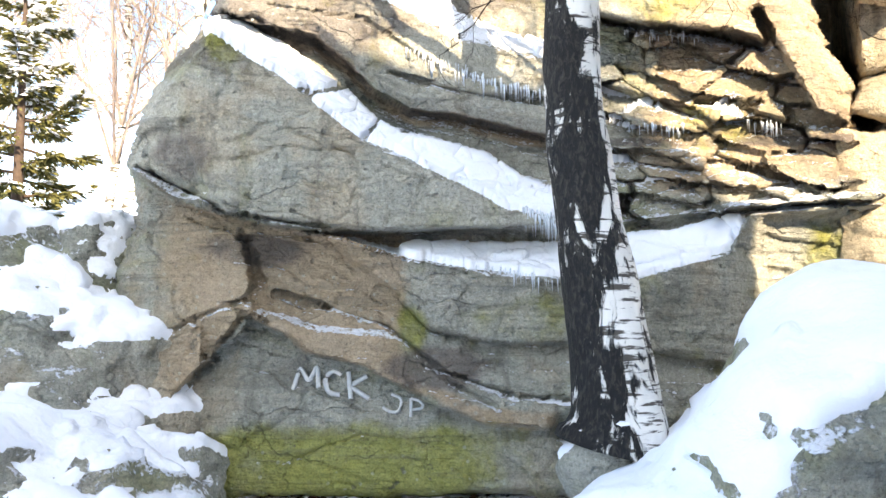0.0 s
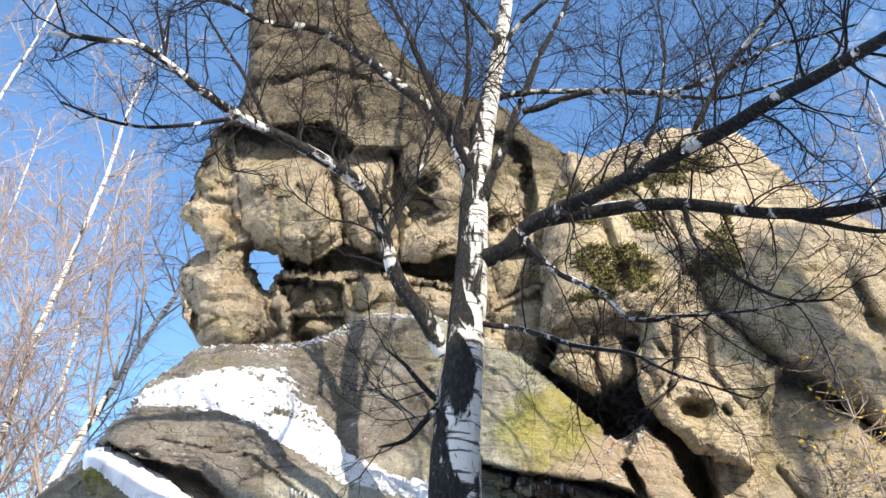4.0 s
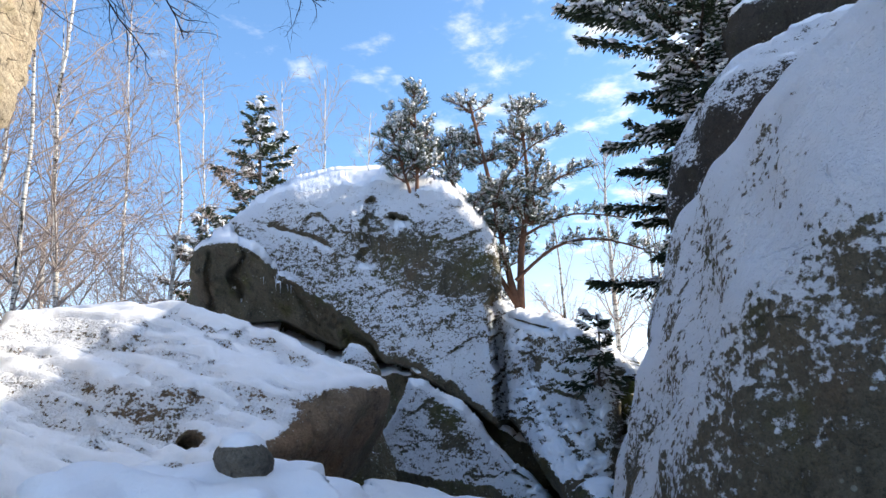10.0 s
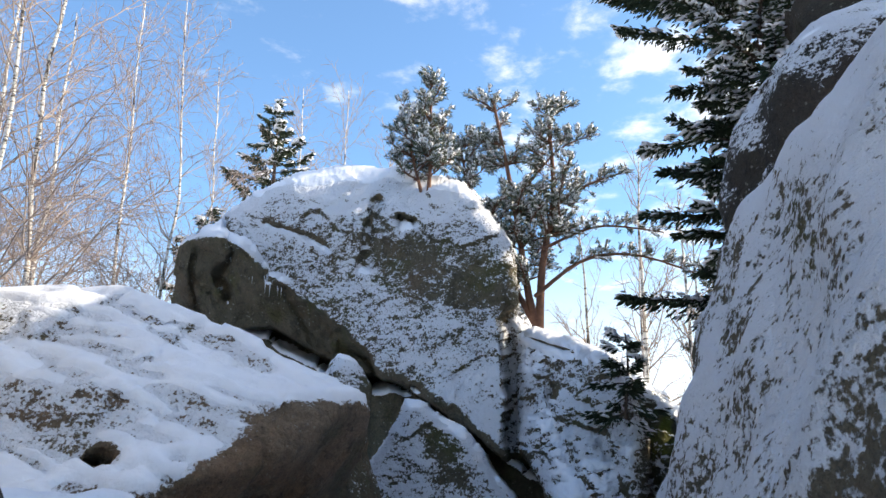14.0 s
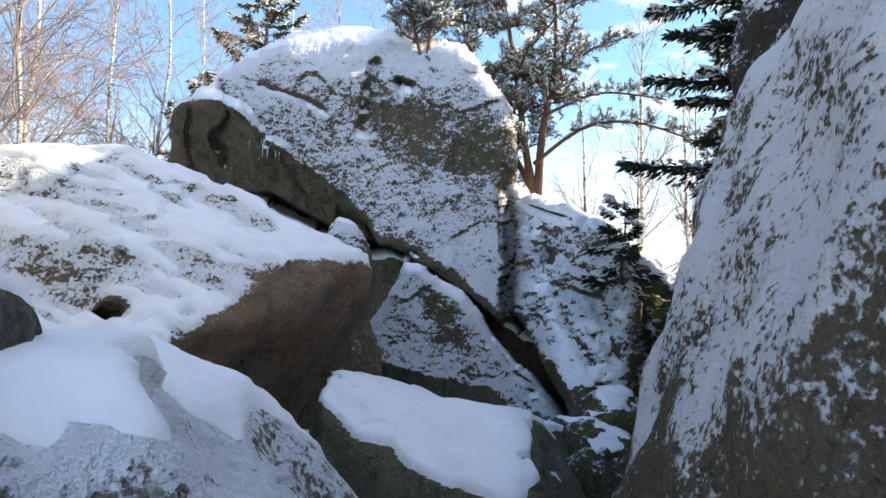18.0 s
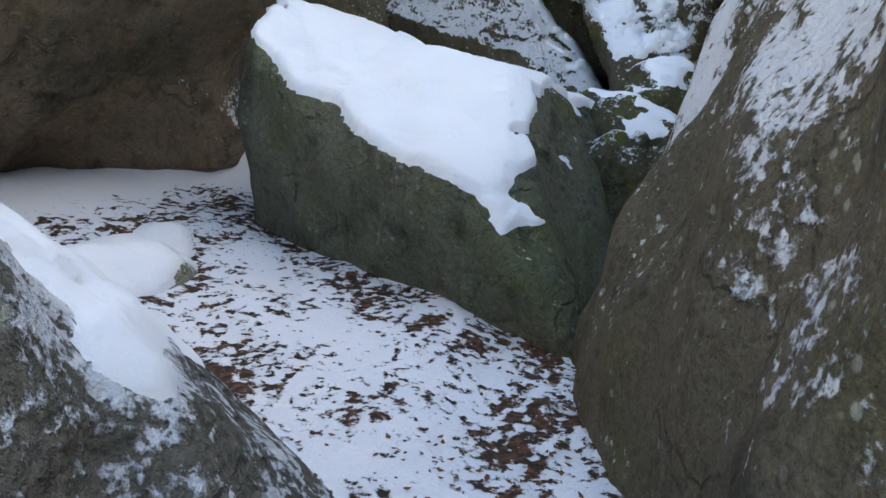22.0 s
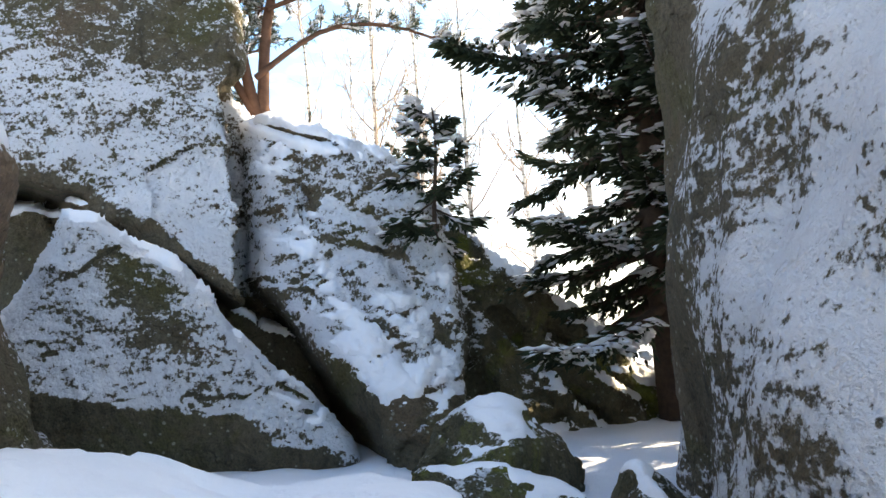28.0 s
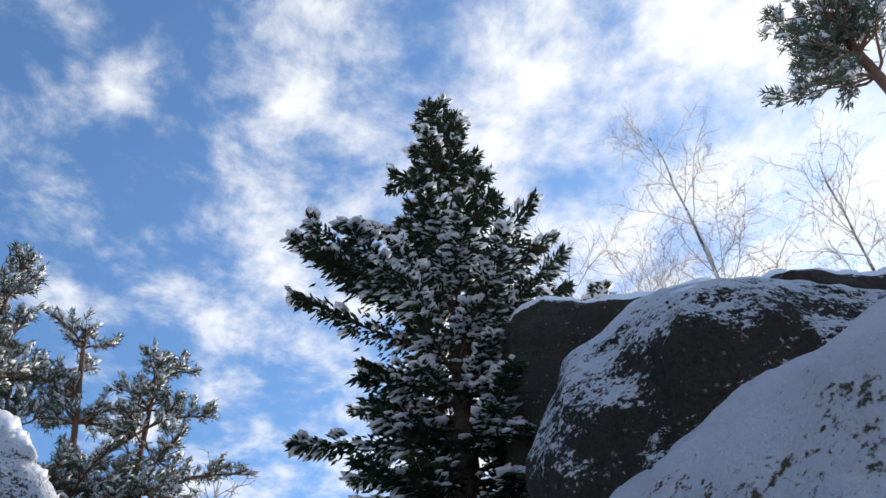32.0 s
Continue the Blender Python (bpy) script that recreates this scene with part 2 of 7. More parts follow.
def surface(D, lo, cell):
    """Surface nets: vertices and quads of the zero level."""
    S = D < 0
    n = D.shape
    cnt = sum(S[a:n[0] - 1 + a, b:n[1] - 1 + b, c:n[2] - 1 + c].astype(np.int8) for a in (0, 1) for b in (0, 1) for c in (0, 1))
    act = np.argwhere((cnt > 0) & (cnt < 8))
    index = np.full([k - 1 for k in n], -1, np.int64)
    index[act[:, 0], act[:, 1], act[:, 2]] = np.arange(len(act))
    off = [(a, b, c) for a in (0, 1) for b in (0, 1) for c in (0, 1)]
    val = np.stack([D[act[:, 0] + a, act[:, 1] + b, act[:, 2] + c] for a, b, c in off], 1)
    acc, num = np.zeros((len(act), 3)), np.zeros(len(act))
    for i, o in enumerate(off):
        for j, q in enumerate(off):
            if j > i and sum(abs(o[k] - q[k]) for k in range(3)) == 1:
                cross = (val[:, i] < 0) != (val[:, j] < 0)
                t = np.where(cross, val[:, i] / np.where(cross, val[:, i] - val[:, j], 1), 0)
                p = np.array(o)[None] + t[:, None] * (np.array(q) - np.array(o))[None]
                acc += p * cross[:, None]
                num += cross
    V = lo + cell * (act + acc / num[:, None])
    quads = []
    for axis in range(3):
        u, w = [(1, 2), (2, 0), (0, 1)][axis]
        a = [slice(1, n[k] - 1) for k in range(3)]
        b = list(a)
        a[axis], b[axis] = slice(0, n[axis] - 1), slice(1, n[axis])
        s0, s1 = S[tuple(a)], S[tuple(b)]
        e = np.argwhere(s0 != s1)
        inside = s0[e[:, 0], e[:, 1], e[:, 2]]
        base = e + 1
        base[:, axis] -= 1
        du, dw = np.eye(3, dtype=int)[u], np.eye(3, dtype=int)[w]
        q = np.stack([index[tuple((base - du - dw).T)], index[tuple((base - dw).T)], index[tuple(base.T)], index[tuple((base - du).T)]], 1)
        q[~inside] = q[~inside][:, ::-1]
        quads.append(q)
    return V, np.concatenate(quads)


def vnormals(V, Q):
    nrm = np.cross(V[Q[:, 2]] - V[Q[:, 0]], V[Q[:, 3]] - V[Q[:, 1]])
    N = np.zeros_like(V)
    for k in range(4):
        for c in range(3):
            N[:, c] += np.bincount(Q[:, k], nrm[:, c], len(V))
    return N / np.maximum(np.linalg.norm(N, axis=1), 1e-9)[:, None]


def mesh_of(name, V, F, smooth=True, sizes=None):
    """A mesh from numpy vertices and faces that all have as many corners."""
    me = bpy.data.meshes.new(name)
    V = np.asarray(V, np.float32)
    F = np.asarray(F, np.int32)
    k = F.shape[1]
    me.vertices.add(len(V))
    me.vertices.foreach_set("co", V.ravel())
    me.loops.add(F.size)
    me.loops.foreach_set("vertex_index", F.ravel())
    me.polygons.add(len(F))
    me.polygons.foreach_set("loop_start", np.arange(0, F.size, k, dtype=np.int32))
    me.polygons.foreach_set("loop_total", np.full(len(F), k, np.int32))
    me.polygons.foreach_set("use_smooth", np.full(len(F), smooth, bool))
    me.update(calc_edges=True)
    return me


def put(name, V, F, mat, parent=None, label="", at=None, smooth=True):
    """Links a numpy mesh as one object whose origin lies at `at`."""
    at = np.array((0, 0, 0) if at is None else at, float)
    ob = new(name, mesh_of(name, np.asarray(V) - at, F, smooth))
    ob.location = at
    ob.data.materials.append(mat)
    if parent is not None:
        ob.parent = parent
        ob.matrix_parent_inverse = Matrix.Translation(-parent.location)
    if label:
        ob["label"] = label
    return ob


def attr(ob, name, values):
    a = ob.data.attributes.new(name, "FLOAT", "POINT")
    a.data.foreach_set("value", np.asarray(values, np.float32))


def snow_over(V, N, Q, cover, thick, mat, parent, seed=5, dents=(), label="soft white snow lying on the rock, ragged at its edge"):
    """A sheet of snow over the faces where cover is above nought; its rim dips into the rock."""
    keep = (cover[Q] > 0).any(1)
    if keep.sum() < 20:
        return
    q = Q[keep]
    used = np.unique(q)
    back = np.full(len(V), -1)
    back[used] = np.arange(len(used))
    n = N[used] * 0.7 + np.array((0, 0, 0.5))
    n /= np.linalg.norm(n, axis=1)[:, None]
    lift = thick * (np.clip(cover[used], 0, 1) ** 0.6 * (1 + 0.25 * fbm(V[used] * 3.1, 3, seed)) - 0.22)
    for c, r, depth in dents:
        lift = lift - depth * sstep(r, 0.5 * r, np.linalg.norm(V[used] - np.array(c), axis=1)) + 0.3 * depth * sstep(1.7 * r, 1.2 * r, np.linalg.norm(V[used] - np.array(c), axis=1)) * sstep(0.9 * r, 1.2 * r, np.linalg.norm(V[used] - np.array(c), axis=1))
    put("snow", V[used] + n * lift[:, None], back[q], mat, parent, label)


def rock(name, label, ops, lo, hi, cell, mat, rough=0.06, freq=1.3, strata=0.0, seed=1, snow=None, dust=(0.35, 0.95, 0.0), category="boulder", kind="", group="",
         chips=0.0, chip=1.6, warp=0.05, wave=1.2, crack=0.0, dents=(), dusting=None, zones=None, grain=0.0, mesh=None):
    """A rock from blended shapes, with worn relief. snow: (lowest upward slant, softness, thickness, noise).
    dust: (slant from, slant full, extra) for the thin speckled snow. chips: broken facets; crack: joints between them."""
    V, Q = mesh if mesh is not None else surface(*field(lo, hi, cell, ops, warp, wave, seed))
    N = vnormals(V, Q)
    p, N0 = V * freq, N
    h = rough * (fbm(p, 5, seed) + 0.5 * (0.4 - np.abs(fbm(p * 2.3, 4, seed + 9))))
    if strata:
        wob = V[:, 2] + 0.16 * V[:, 0] + 0.3 * fbm(V * 0.5, 3, seed + 3)
        q = np.stack([V[:, 0] * 0.5, V[:, 1] * 0.5, wob * 3.4], 1)
        lay = fbm(q, 4, seed + 4, 0.6)
        side = 1 - np.clip(np.abs(N[:, 2]), 0, 1) ** 2
        h = h + strata * (lay - 0.7 * sstep(0.10, 0.0, np.abs(fbm(q * 0.8 + 7, 3, seed + 5)))) * side
    if chips or crack:
        pw = V + 0.22 * np.stack([fbm(V * 1.4, 3, seed + 50 + i) for i in range(3)], 1)
        sc = np.array((chip, chip, chip * (1.0 + 1.2 * (strata > 0))))
        f1, f2, near, rnd = cells(pw * sc, seed + 60)
        tilt = ((pw * sc - near) * (rnd * 2 - 1)).sum(1)
        h = h + chips * (tilt + 0.6 * (rnd[:, 0] - 0.5)) - crack * sstep(0.09, 0.0, f2 - f1) * sstep(-0.1, 0.25, fbm(V * 0.8, 3, seed + 70))
    if grain:
        sc = chip * 2.9
        f1, f2, near, rnd = cells(pw * sc, seed + 80)
        h = h + grain * (((pw * sc - near) * (rnd * 2 - 1)).sum(1) + 0.7 * (rnd[:, 1] - 0.5)) - 0.8 * grain * sstep(0.10, 0.0, f2 - f1)
    V = V + N * h[:, None]
    N = vnormals(V, Q)
    lie = 0.62 * N0 + 0.38 * N  # snow bridges the small relief
    c = np.array(((V[:, 0].min() + V[:, 0].max()) / 2, (V[:, 1].min() + V[:, 1].max()) / 2, V[:, 2].min()))
    ob = put(name, V, Q, mat, None, "", c)
    tagged(ob, label, category, group, kind)
    fleck = np.clip((0.5 * (N[:, 2] + lie[:, 2]) + 0.16 * fbm(V * 0.75, 3, seed + 21) - dust[0]) / (dust[1] - dust[0]), -0.3, 1.2) + dust[2]
    attr(ob, "dust", fleck if dusting is None else fleck + dusting(V, N))
    if zones is not None:
        for key, values in zones(V, N).items():
            attr(ob, key, values)
    if snow is not None:
        z0, soft, thick, amp = snow[:4]
        g = lie[:, 2] + amp * fbm(V * 1.1, 5, seed + 31, 0.6)
        cover = (g - z0) / soft
        if len(snow) > 4:
            cover = cover + snow[4](V, lie)
        snow_over(V, N, Q, np.clip(cover, -1, 1), thick, SNOW, ob, seed, dents)
    return ob, V, N, Q


def patch(V, c, r, seed=3, edge=0.35):
    """One inside a ragged ellipsoid, nought outside."""
    d = np.linalg.norm((V - np.array(c, float)) / np.array(r, float), axis=1) + 0.35 * fbm(V * 1.7, 4, seed)
    return sstep(1 + edge, 1 - edge, d)


class Wood:
    """Collects tapered tubes into one mesh."""

    def __init__(self):
        self.tubes = {}

    def tube(self, pts, radii, sides=6):
        pts = np.asarray(pts, float)
        self.tubes.setdefault((len(pts), sides), []).append((pts, np.asarray(radii, float)))

    def bake(self):
        """All vertices and quads, tubes of one kind at a time."""
        vs, fs, n = [], [], 0
        for (k, sides), group in self.tubes.items():
            pts, radii = np.stack([g[0] for g in group]), np.stack([g[1] for g in group])
            t = np.gradient(pts, axis=1)
            t /= np.maximum(np.linalg.norm(t, axis=2), 1e-9)[..., None]
            ref = np.where(np.abs(t[..., 2:3]) > 0.9, np.array((1.0, 0, 0)), np.array((0, 0, 1.0)))
            a = np.cross(t, ref)
            a /= np.linalg.norm(a, axis=2)[..., None]
            b = np.cross(t, a)
            ang = np.arange(sides) * 2 * math.pi / sides
            ring = pts[:, :, None] + radii[:, :, None, None] * (np.cos(ang)[:, None] * a[:, :, None] + np.sin(ang)[:, None] * b[:, :, None])
            i = np.arange(k - 1)[:, None] * sides + np.arange(sides)[None]
            j = np.arange(k - 1)[:, None] * sides + (np.arange(sides)[None] + 1) % sides
            one = np.stack([i, j, j + sides, i + sides], 2).reshape(-1, 4)
            vs.append(ring.reshape(-1, 3))
            fs.append((one[None] + (np.arange(len(group)) * k * sides)[:, None, None]).reshape(-1, 4) + n)
            n += len(group) * k * sides
        return np.concatenate(vs), np.concatenate(fs)

    def done(self, name, mat, parent=None, label="", at=None):
        if not self.tubes:
            return None
        v, f = self.bake()
        return put(name, v, f, mat, parent, label, at)


def scatter(tv, tf, places, axes, sizes):
    """Many copies of a small shape in one mesh: places (n,3), axes (n,3,3), sizes (n,3)."""
    n = len(places)
    v = np.einsum("nij,nkj->nki", axes, tv[None] * sizes[:, None, :]) + places[:, None]
    f = tf[None] + (np.arange(n) * len(tv))[:, None, None]
    return v.reshape(-1, 3), f.reshape(-1, tf.shape[1])


def axes_along(d, rng, spin=True):
    """Frames whose x axis is d."""
    d = d / np.maximum(np.linalg.norm(d, axis=1), 1e-9)[:, None]
    r = rng.normal(size=d.shape) if spin else np.tile((0.0, 0.0, 1.0), (len(d), 1)) + 0.05 * rng.normal(size=d.shape)
    u = np.cross(r, d)
    u /= np.maximum(np.linalg.norm(u, axis=1), 1e-9)[:, None]
    w = np.cross(d, u)
    return np.stack([d, u, w], 2)


SPINDLE_V = np.array([(0, 0, 0), (0.35, 0.5, 0), (0.35, -0.25, 0.43), (0.35, -0.25, -0.43), (1, 0, 0)], float)
SPINDLE_F = np.array([(0, 2, 1), (0, 3, 2), (0, 1, 3), (4, 1, 2), (4, 2, 3), (4, 3, 1)])
BLOB_V = np.array([(1, 0, 0), (0.3, 0.95, 0), (-0.8, 0.6, 0), (-0.8, -0.6, 0), (0.3, -0.95, 0), (0.1, 0, 0.6), (0, 0, -0.25)], float)
BLOB_F = np.array([(0, 1, 5), (1, 2, 5), (2, 3, 5), (3, 4, 5), (4, 0, 5), (1, 0, 6), (2, 1, 6), (3, 2, 6), (4, 3, 6), (0, 4, 6)])

# ---- materials ----
def mat_base(name):
    m = bpy.data.materials.new(name)
    m.use_nodes = True
    nt = m.node_tree
    b = nt.nodes["Principled BSDF"]
    return m, nt, b


def noise_node(nt, vec, scale, detail=5.0, rough=0.55, dist=0.0):
    n = nt.nodes.new("ShaderNodeTexNoise")
    n.inputs["Scale"].default_value, n.inputs["Detail"].default_value = scale, detail
    n.inputs["Roughness"].default_value, n.inputs["Distortion"].default_value = rough, dist
    if vec is not None:
        nt.links.new(vec, n.inputs["Vector"])
    return n.outputs[0]


def ramp(nt, fac, a, b, lo=0.0, hi=1.0):
    n = nt.nodes.new("ShaderNodeMapRange")
    n.interpolation_type = "SMOOTHSTEP"
    for i, v in ((1, a), (2, b), (3, lo), (4, hi)):
        n.inputs[i].default_value = v
    nt.links.new(fac, n.inputs[0])
    return n.outputs[0]


def mixc(nt, fac, a, b, mode="MIX"):
    n = nt.nodes.new("ShaderNodeMixRGB")
    n.blend_type = mode
    for i, v in ((0, fac), (1, a), (2, b)):
        if isinstance(v, (int, float)):
            n.inputs[i].default_value = v
        elif isinstance(v, tuple):
            n.inputs[i].default_value = (*v, 1)
        else:
            nt.links.new(v, n.inputs[i])
    return n.outputs[0]


def mth(nt, op, a, b=0.0):
    n = nt.nodes.new("ShaderNodeMath")
    n.operation = op
    for i, v in ((0, a), (1, b)):
        if isinstance(v, (int, float)):
            n.inputs[i].default_value = v
        else:
            nt.links.new(v, n.inputs[i])
    return n.outputs[0]


def stretch(nt, vec, s, turn=(0, 0, 0)):
    n = nt.nodes.new("ShaderNodeMapping")
    n.inputs["Scale"].default_value = s
    n.inputs["Rotation"].default_value = [radians(v) for v in turn]
    nt.links.new(vec, n.inputs["Vector"])
    return n.outputs[0]


def bump(nt, b, height, dist, strength=0.8, prev=None):
    n = nt.nodes.new("ShaderNodeBump")
    n.inputs["Strength"].default_value, n.inputs["Distance"].default_value = strength, dist
    nt.links.new(height, n.inputs["Height"])
    if prev is not None:
        nt.links.new(prev, n.inputs["Normal"])
    nt.links.new(n.outputs[0], b.inputs["Normal"])
    return n.outputs[0]


SNOW_RGB = (0.86, 0.88, 0.93)


def snow_mat():
    m, nt, b = mat_base("snow")
    pos = nt.nodes.new("ShaderNodeNewGeometry").outputs["Position"]
    n1, n2, n3 = noise_node(nt, pos, 2.2), noise_node(nt, pos, 26.0, 4), noise_node(nt, pos, 190.0, 3)
    col = mixc(nt, n1, (0.80, 0.83, 0.90), (0.90, 0.91, 0.94))
    nt.links.new(col, b.inputs["Base Color"])
    b.inputs["Roughness"].default_value = 0.75
    b.inputs["Specular IOR Level"].default_value = 0.25
    h = mth(nt, "ADD", mth(nt, "MULTIPLY", n2, 1.0), mth(nt, "MULTIPLY", n3, 0.3))
    bump(nt, b, h, 0.02, 0.5)
    return m


def rock_mat(name, c1, c2, dark, moss=(0.13, 0.13, 0.03), moss_amt=0.3, layers=0.0, warm=(0.36, 0.24, 0.14), warm_amt=0.25, lichen=0.2, dust_scale=20.0, crust=None, joints=0.35, spots=11.0, zoned=False):
    """Weathered sandstone: two body tones, dark runs, moss, ochre, pale lichen spots, and speckled snow by the mesh's dust."""
    m, nt, b = mat_base(name)
    pos = nt.nodes.new("ShaderNodeNewGeometry").outputs["Position"]
    big, mid = noise_node(nt, pos, 0.7, 5, 0.6, 0.4), noise_node(nt, pos, 3.1, 6, 0.62)
    fine, grit = noise_node(nt, pos, 24.0, 5, 0.6), noise_node(nt, pos, 150.0, 3)
    col = mixc(nt, ramp(nt, big, 0.36, 0.64), c1, c2)
    col = mixc(nt, ramp(nt, mid, 0.54, 0.70, 0, 0.7), col, dark)
    col = mixc(nt, mth(nt, "MULTIPLY", ramp(nt, noise_node(nt, pos, 0.9, 4, 0.6, 0.3), 0.52, 0.68), warm_amt), col, warm)
    if layers:
        col = mixc(nt, mth(nt, "MULTIPLY", ramp(nt, noise_node(nt, stretch(nt, pos, (1, 1, 0.55)), 0.55, 6, 0.6, 0.8), 0.50, 0.62), 0.45), col, mixc(nt, 0.5, dark, c2))
    runs = noise_node(nt, stretch(nt, pos, (5.0, 5.0, 0.35)), 1.3, 4, 0.6)
    col = mixc(nt, mth(nt, "MULTIPLY", ramp(nt, runs, 0.52, 0.72), 0.5), col, dark)
    col = mixc(nt, mth(nt, "MULTIPLY", ramp(nt, noise_node(nt, pos, 1.15, 6, 0.65, 0.6), 0.5, 0.66), moss_amt), col, moss)
    if zoned:
        # beds of bare buff stone with painted sunlight, dark iron crust with painted shade, and a green band of algae
        edge = mth(nt, "MULTIPLY", mth(nt, "SUBTRACT", mid, 0.5), 1.5)
        for key, tone, amount in (("buff_and_sun", mixc(nt, fine, (0.40, 0.29, 0.19), (0.54, 0.41, 0.28)), 0.85), ("crust_and_shade", mixc(nt, fine, (0.10, 0.08, 0.075), (0.20, 0.17, 0.155)), 0.8), ("algae", mixc(nt, mid, (0.24, 0.24, 0.05), (0.40, 0.39, 0.09)), 0.85)):
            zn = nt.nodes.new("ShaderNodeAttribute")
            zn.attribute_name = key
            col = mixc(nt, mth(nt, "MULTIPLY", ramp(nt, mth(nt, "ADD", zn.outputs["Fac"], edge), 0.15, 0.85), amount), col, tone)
    vor = nt.nodes.new("ShaderNodeTexVoronoi")
    vor.inputs["Scale"].default_value = spots
    nt.links.new(stretch(nt, pos, (1, 1, 1.0)), vor.inputs["Vector"])
    spot = mth(nt, "MULTIPLY", ramp(nt, vor.outputs["Distance"], 0.22, 0.12), ramp(nt, noise_node(nt, pos, 2.0, 3), 0.44, 0.54))
    col = mixc(nt, mth(nt, "MULTIPLY", spot, lichen), col, (0.52, 0.53, 0.45))
    col = mixc(nt, mth(nt, "MULTIPLY", ramp(nt, fine, 0.35, 0.75), 0.5), col, mixc(nt, 1.0, col, (0.48, 0.48, 0.48), "MULTIPLY"))
    col = mixc(nt, mth(nt, "MULTIPLY", ramp(nt, grit, 0.45, 0.7), 0.35), col, mixc(nt, 1.0, col, (1.5, 1.5, 1.5), "MULTIPLY"))
    speck = noise_node(nt, pos, 62.0, 4, 0.7)
    col = mixc(nt, mth(nt, "MULTIPLY", ramp(nt, speck, 0.52, 0.66), 0.6), col, mixc(nt, 1.0, col, (0.4, 0.4, 0.4), "MULTIPLY"))
    col = mixc(nt, mth(nt, "MULTIPLY", ramp(nt, speck, 0.44, 0.32), 0.5), col, mixc(nt, 1.0, col, (1.6, 1.6, 1.6), "MULTIPLY"))
    # fine joints that wander
    bent = nt.nodes.new("ShaderNodeVectorMath")
    bent.operation = "MULTIPLY_ADD"
    nz = nt.nodes.new("ShaderNodeTexNoise")
    nz.inputs["Scale"].default_value, nz.inputs["Detail"].default_value = 1.7, 5.0
    nt.links.new(pos, nz.inputs["Vector"])
    nt.links.new(nz.outputs["Color"], bent.inputs[0])
    bent.inputs[1].default_value = (0.9, 0.9, 0.9)
    nt.links.new(stretch(nt, pos, (0.8, 0.8, 1.5)), bent.inputs[2])
    ve = nt.nodes.new("ShaderNodeTexVoronoi")
    ve.feature = "DISTANCE_TO_EDGE"
    ve.inputs["Scale"].default_value = 1.25
    nt.links.new(bent.outputs[0], ve.inputs["Vector"])
    joint = mth(nt, "MULTIPLY", ramp(nt, ve.outputs["Distance"], 0.022, 0.0), ramp(nt, noise_node(nt, pos, 1.3, 4), 0.46, 0.60))
    col = mixc(nt, mth(nt, "MULTIPLY", joint, joints), col, (0.03, 0.026, 0.02))
    pits = ramp(nt, noise_node(nt, pos, 9.0, 3, 0.5), 0.66, 0.74)
    col = mixc(nt, mth(nt, "MULTIPLY", pits, 0.55), col, dark)
    if crust:
        zz = nt.nodes.new("ShaderNodeSeparateXYZ")
        nt.links.new(pos, zz.inputs[0])
        up = mth(nt, "ADD", zz.outputs[2], mth(nt, "MULTIPLY", noise_node(nt, pos, 0.9, 5), 2.4))
        col = mixc(nt, mth(nt, "MULTIPLY", ramp(nt, up, crust[0], crust[1]), 0.88), col, mixc(nt, ramp(nt, mid, 0.4, 0.62), (0.035, 0.031, 0.026), (0.13, 0.11, 0.075)))
    h = mth(nt, "ADD", mth(nt, "MULTIPLY", mid, 2.2), mth(nt, "ADD", mth(nt, "MULTIPLY", fine, 0.55 if layers else 1.05), mth(nt, "MULTIPLY", grit, 0.12)))
    h = mth(nt, "SUBTRACT", h, mth(nt, "ADD", mth(nt, "MULTIPLY", joint, joints), mth(nt, "MULTIPLY", pits, 0.4)))
    if layers:
        lay = noise_node(nt, stretch(nt, pos, (0.5, 0.5, 6.5), (4, -7, 0)), 1.4, 6, 0.62, 0.5)
        h = mth(nt, "ADD", h, mth(nt, "MULTIPLY", lay, 2.6 * layers))
        col = mixc(nt, mth(nt, "MULTIPLY", ramp(nt, lay, 0.54, 0.66), 0.65 * layers), col, dark)
    # speckled snow
    at = nt.nodes.new("ShaderNodeAttribute")
    at.attribute_name = "dust"
    clump = noise_node(nt, stretch(nt, pos, (1.0, 1.0, 1.7), (0, 25, 20)), 0.45 * dust_scale, 3, 0.6, 0.3)
    sp = mth(nt, "ADD", mth(nt, "MULTIPLY", noise_node(nt, pos, 1.5 * dust_scale, 4, 0.62), 0.45), mth(nt, "ADD", mth(nt, "MULTIPLY", clump, 0.38), mth(nt, "MULTIPLY", noise_node(nt, pos, 2.6, 3), 0.17)))
    sp = mth(nt, "ADD", mth(nt, "MULTIPLY", mth(nt, "SUBTRACT", sp, 0.5), 4.0), 0.5)
    s = ramp(nt, mth(nt, "SUBTRACT", at.outputs["Fac"], sp), -0.13, 0.15)
    nt.links.new(mixc(nt, s, col, SNOW_RGB), b.inputs["Base Color"])
    b.inputs["Roughness"].default_value = 0.88
    b.inputs["Specular IOR Level"].default_value = 0.2
    prev = bump(nt, b, h, 0.075, 1.0)
    bump(nt, b, s, 0.018, 0.8, prev)
    return m


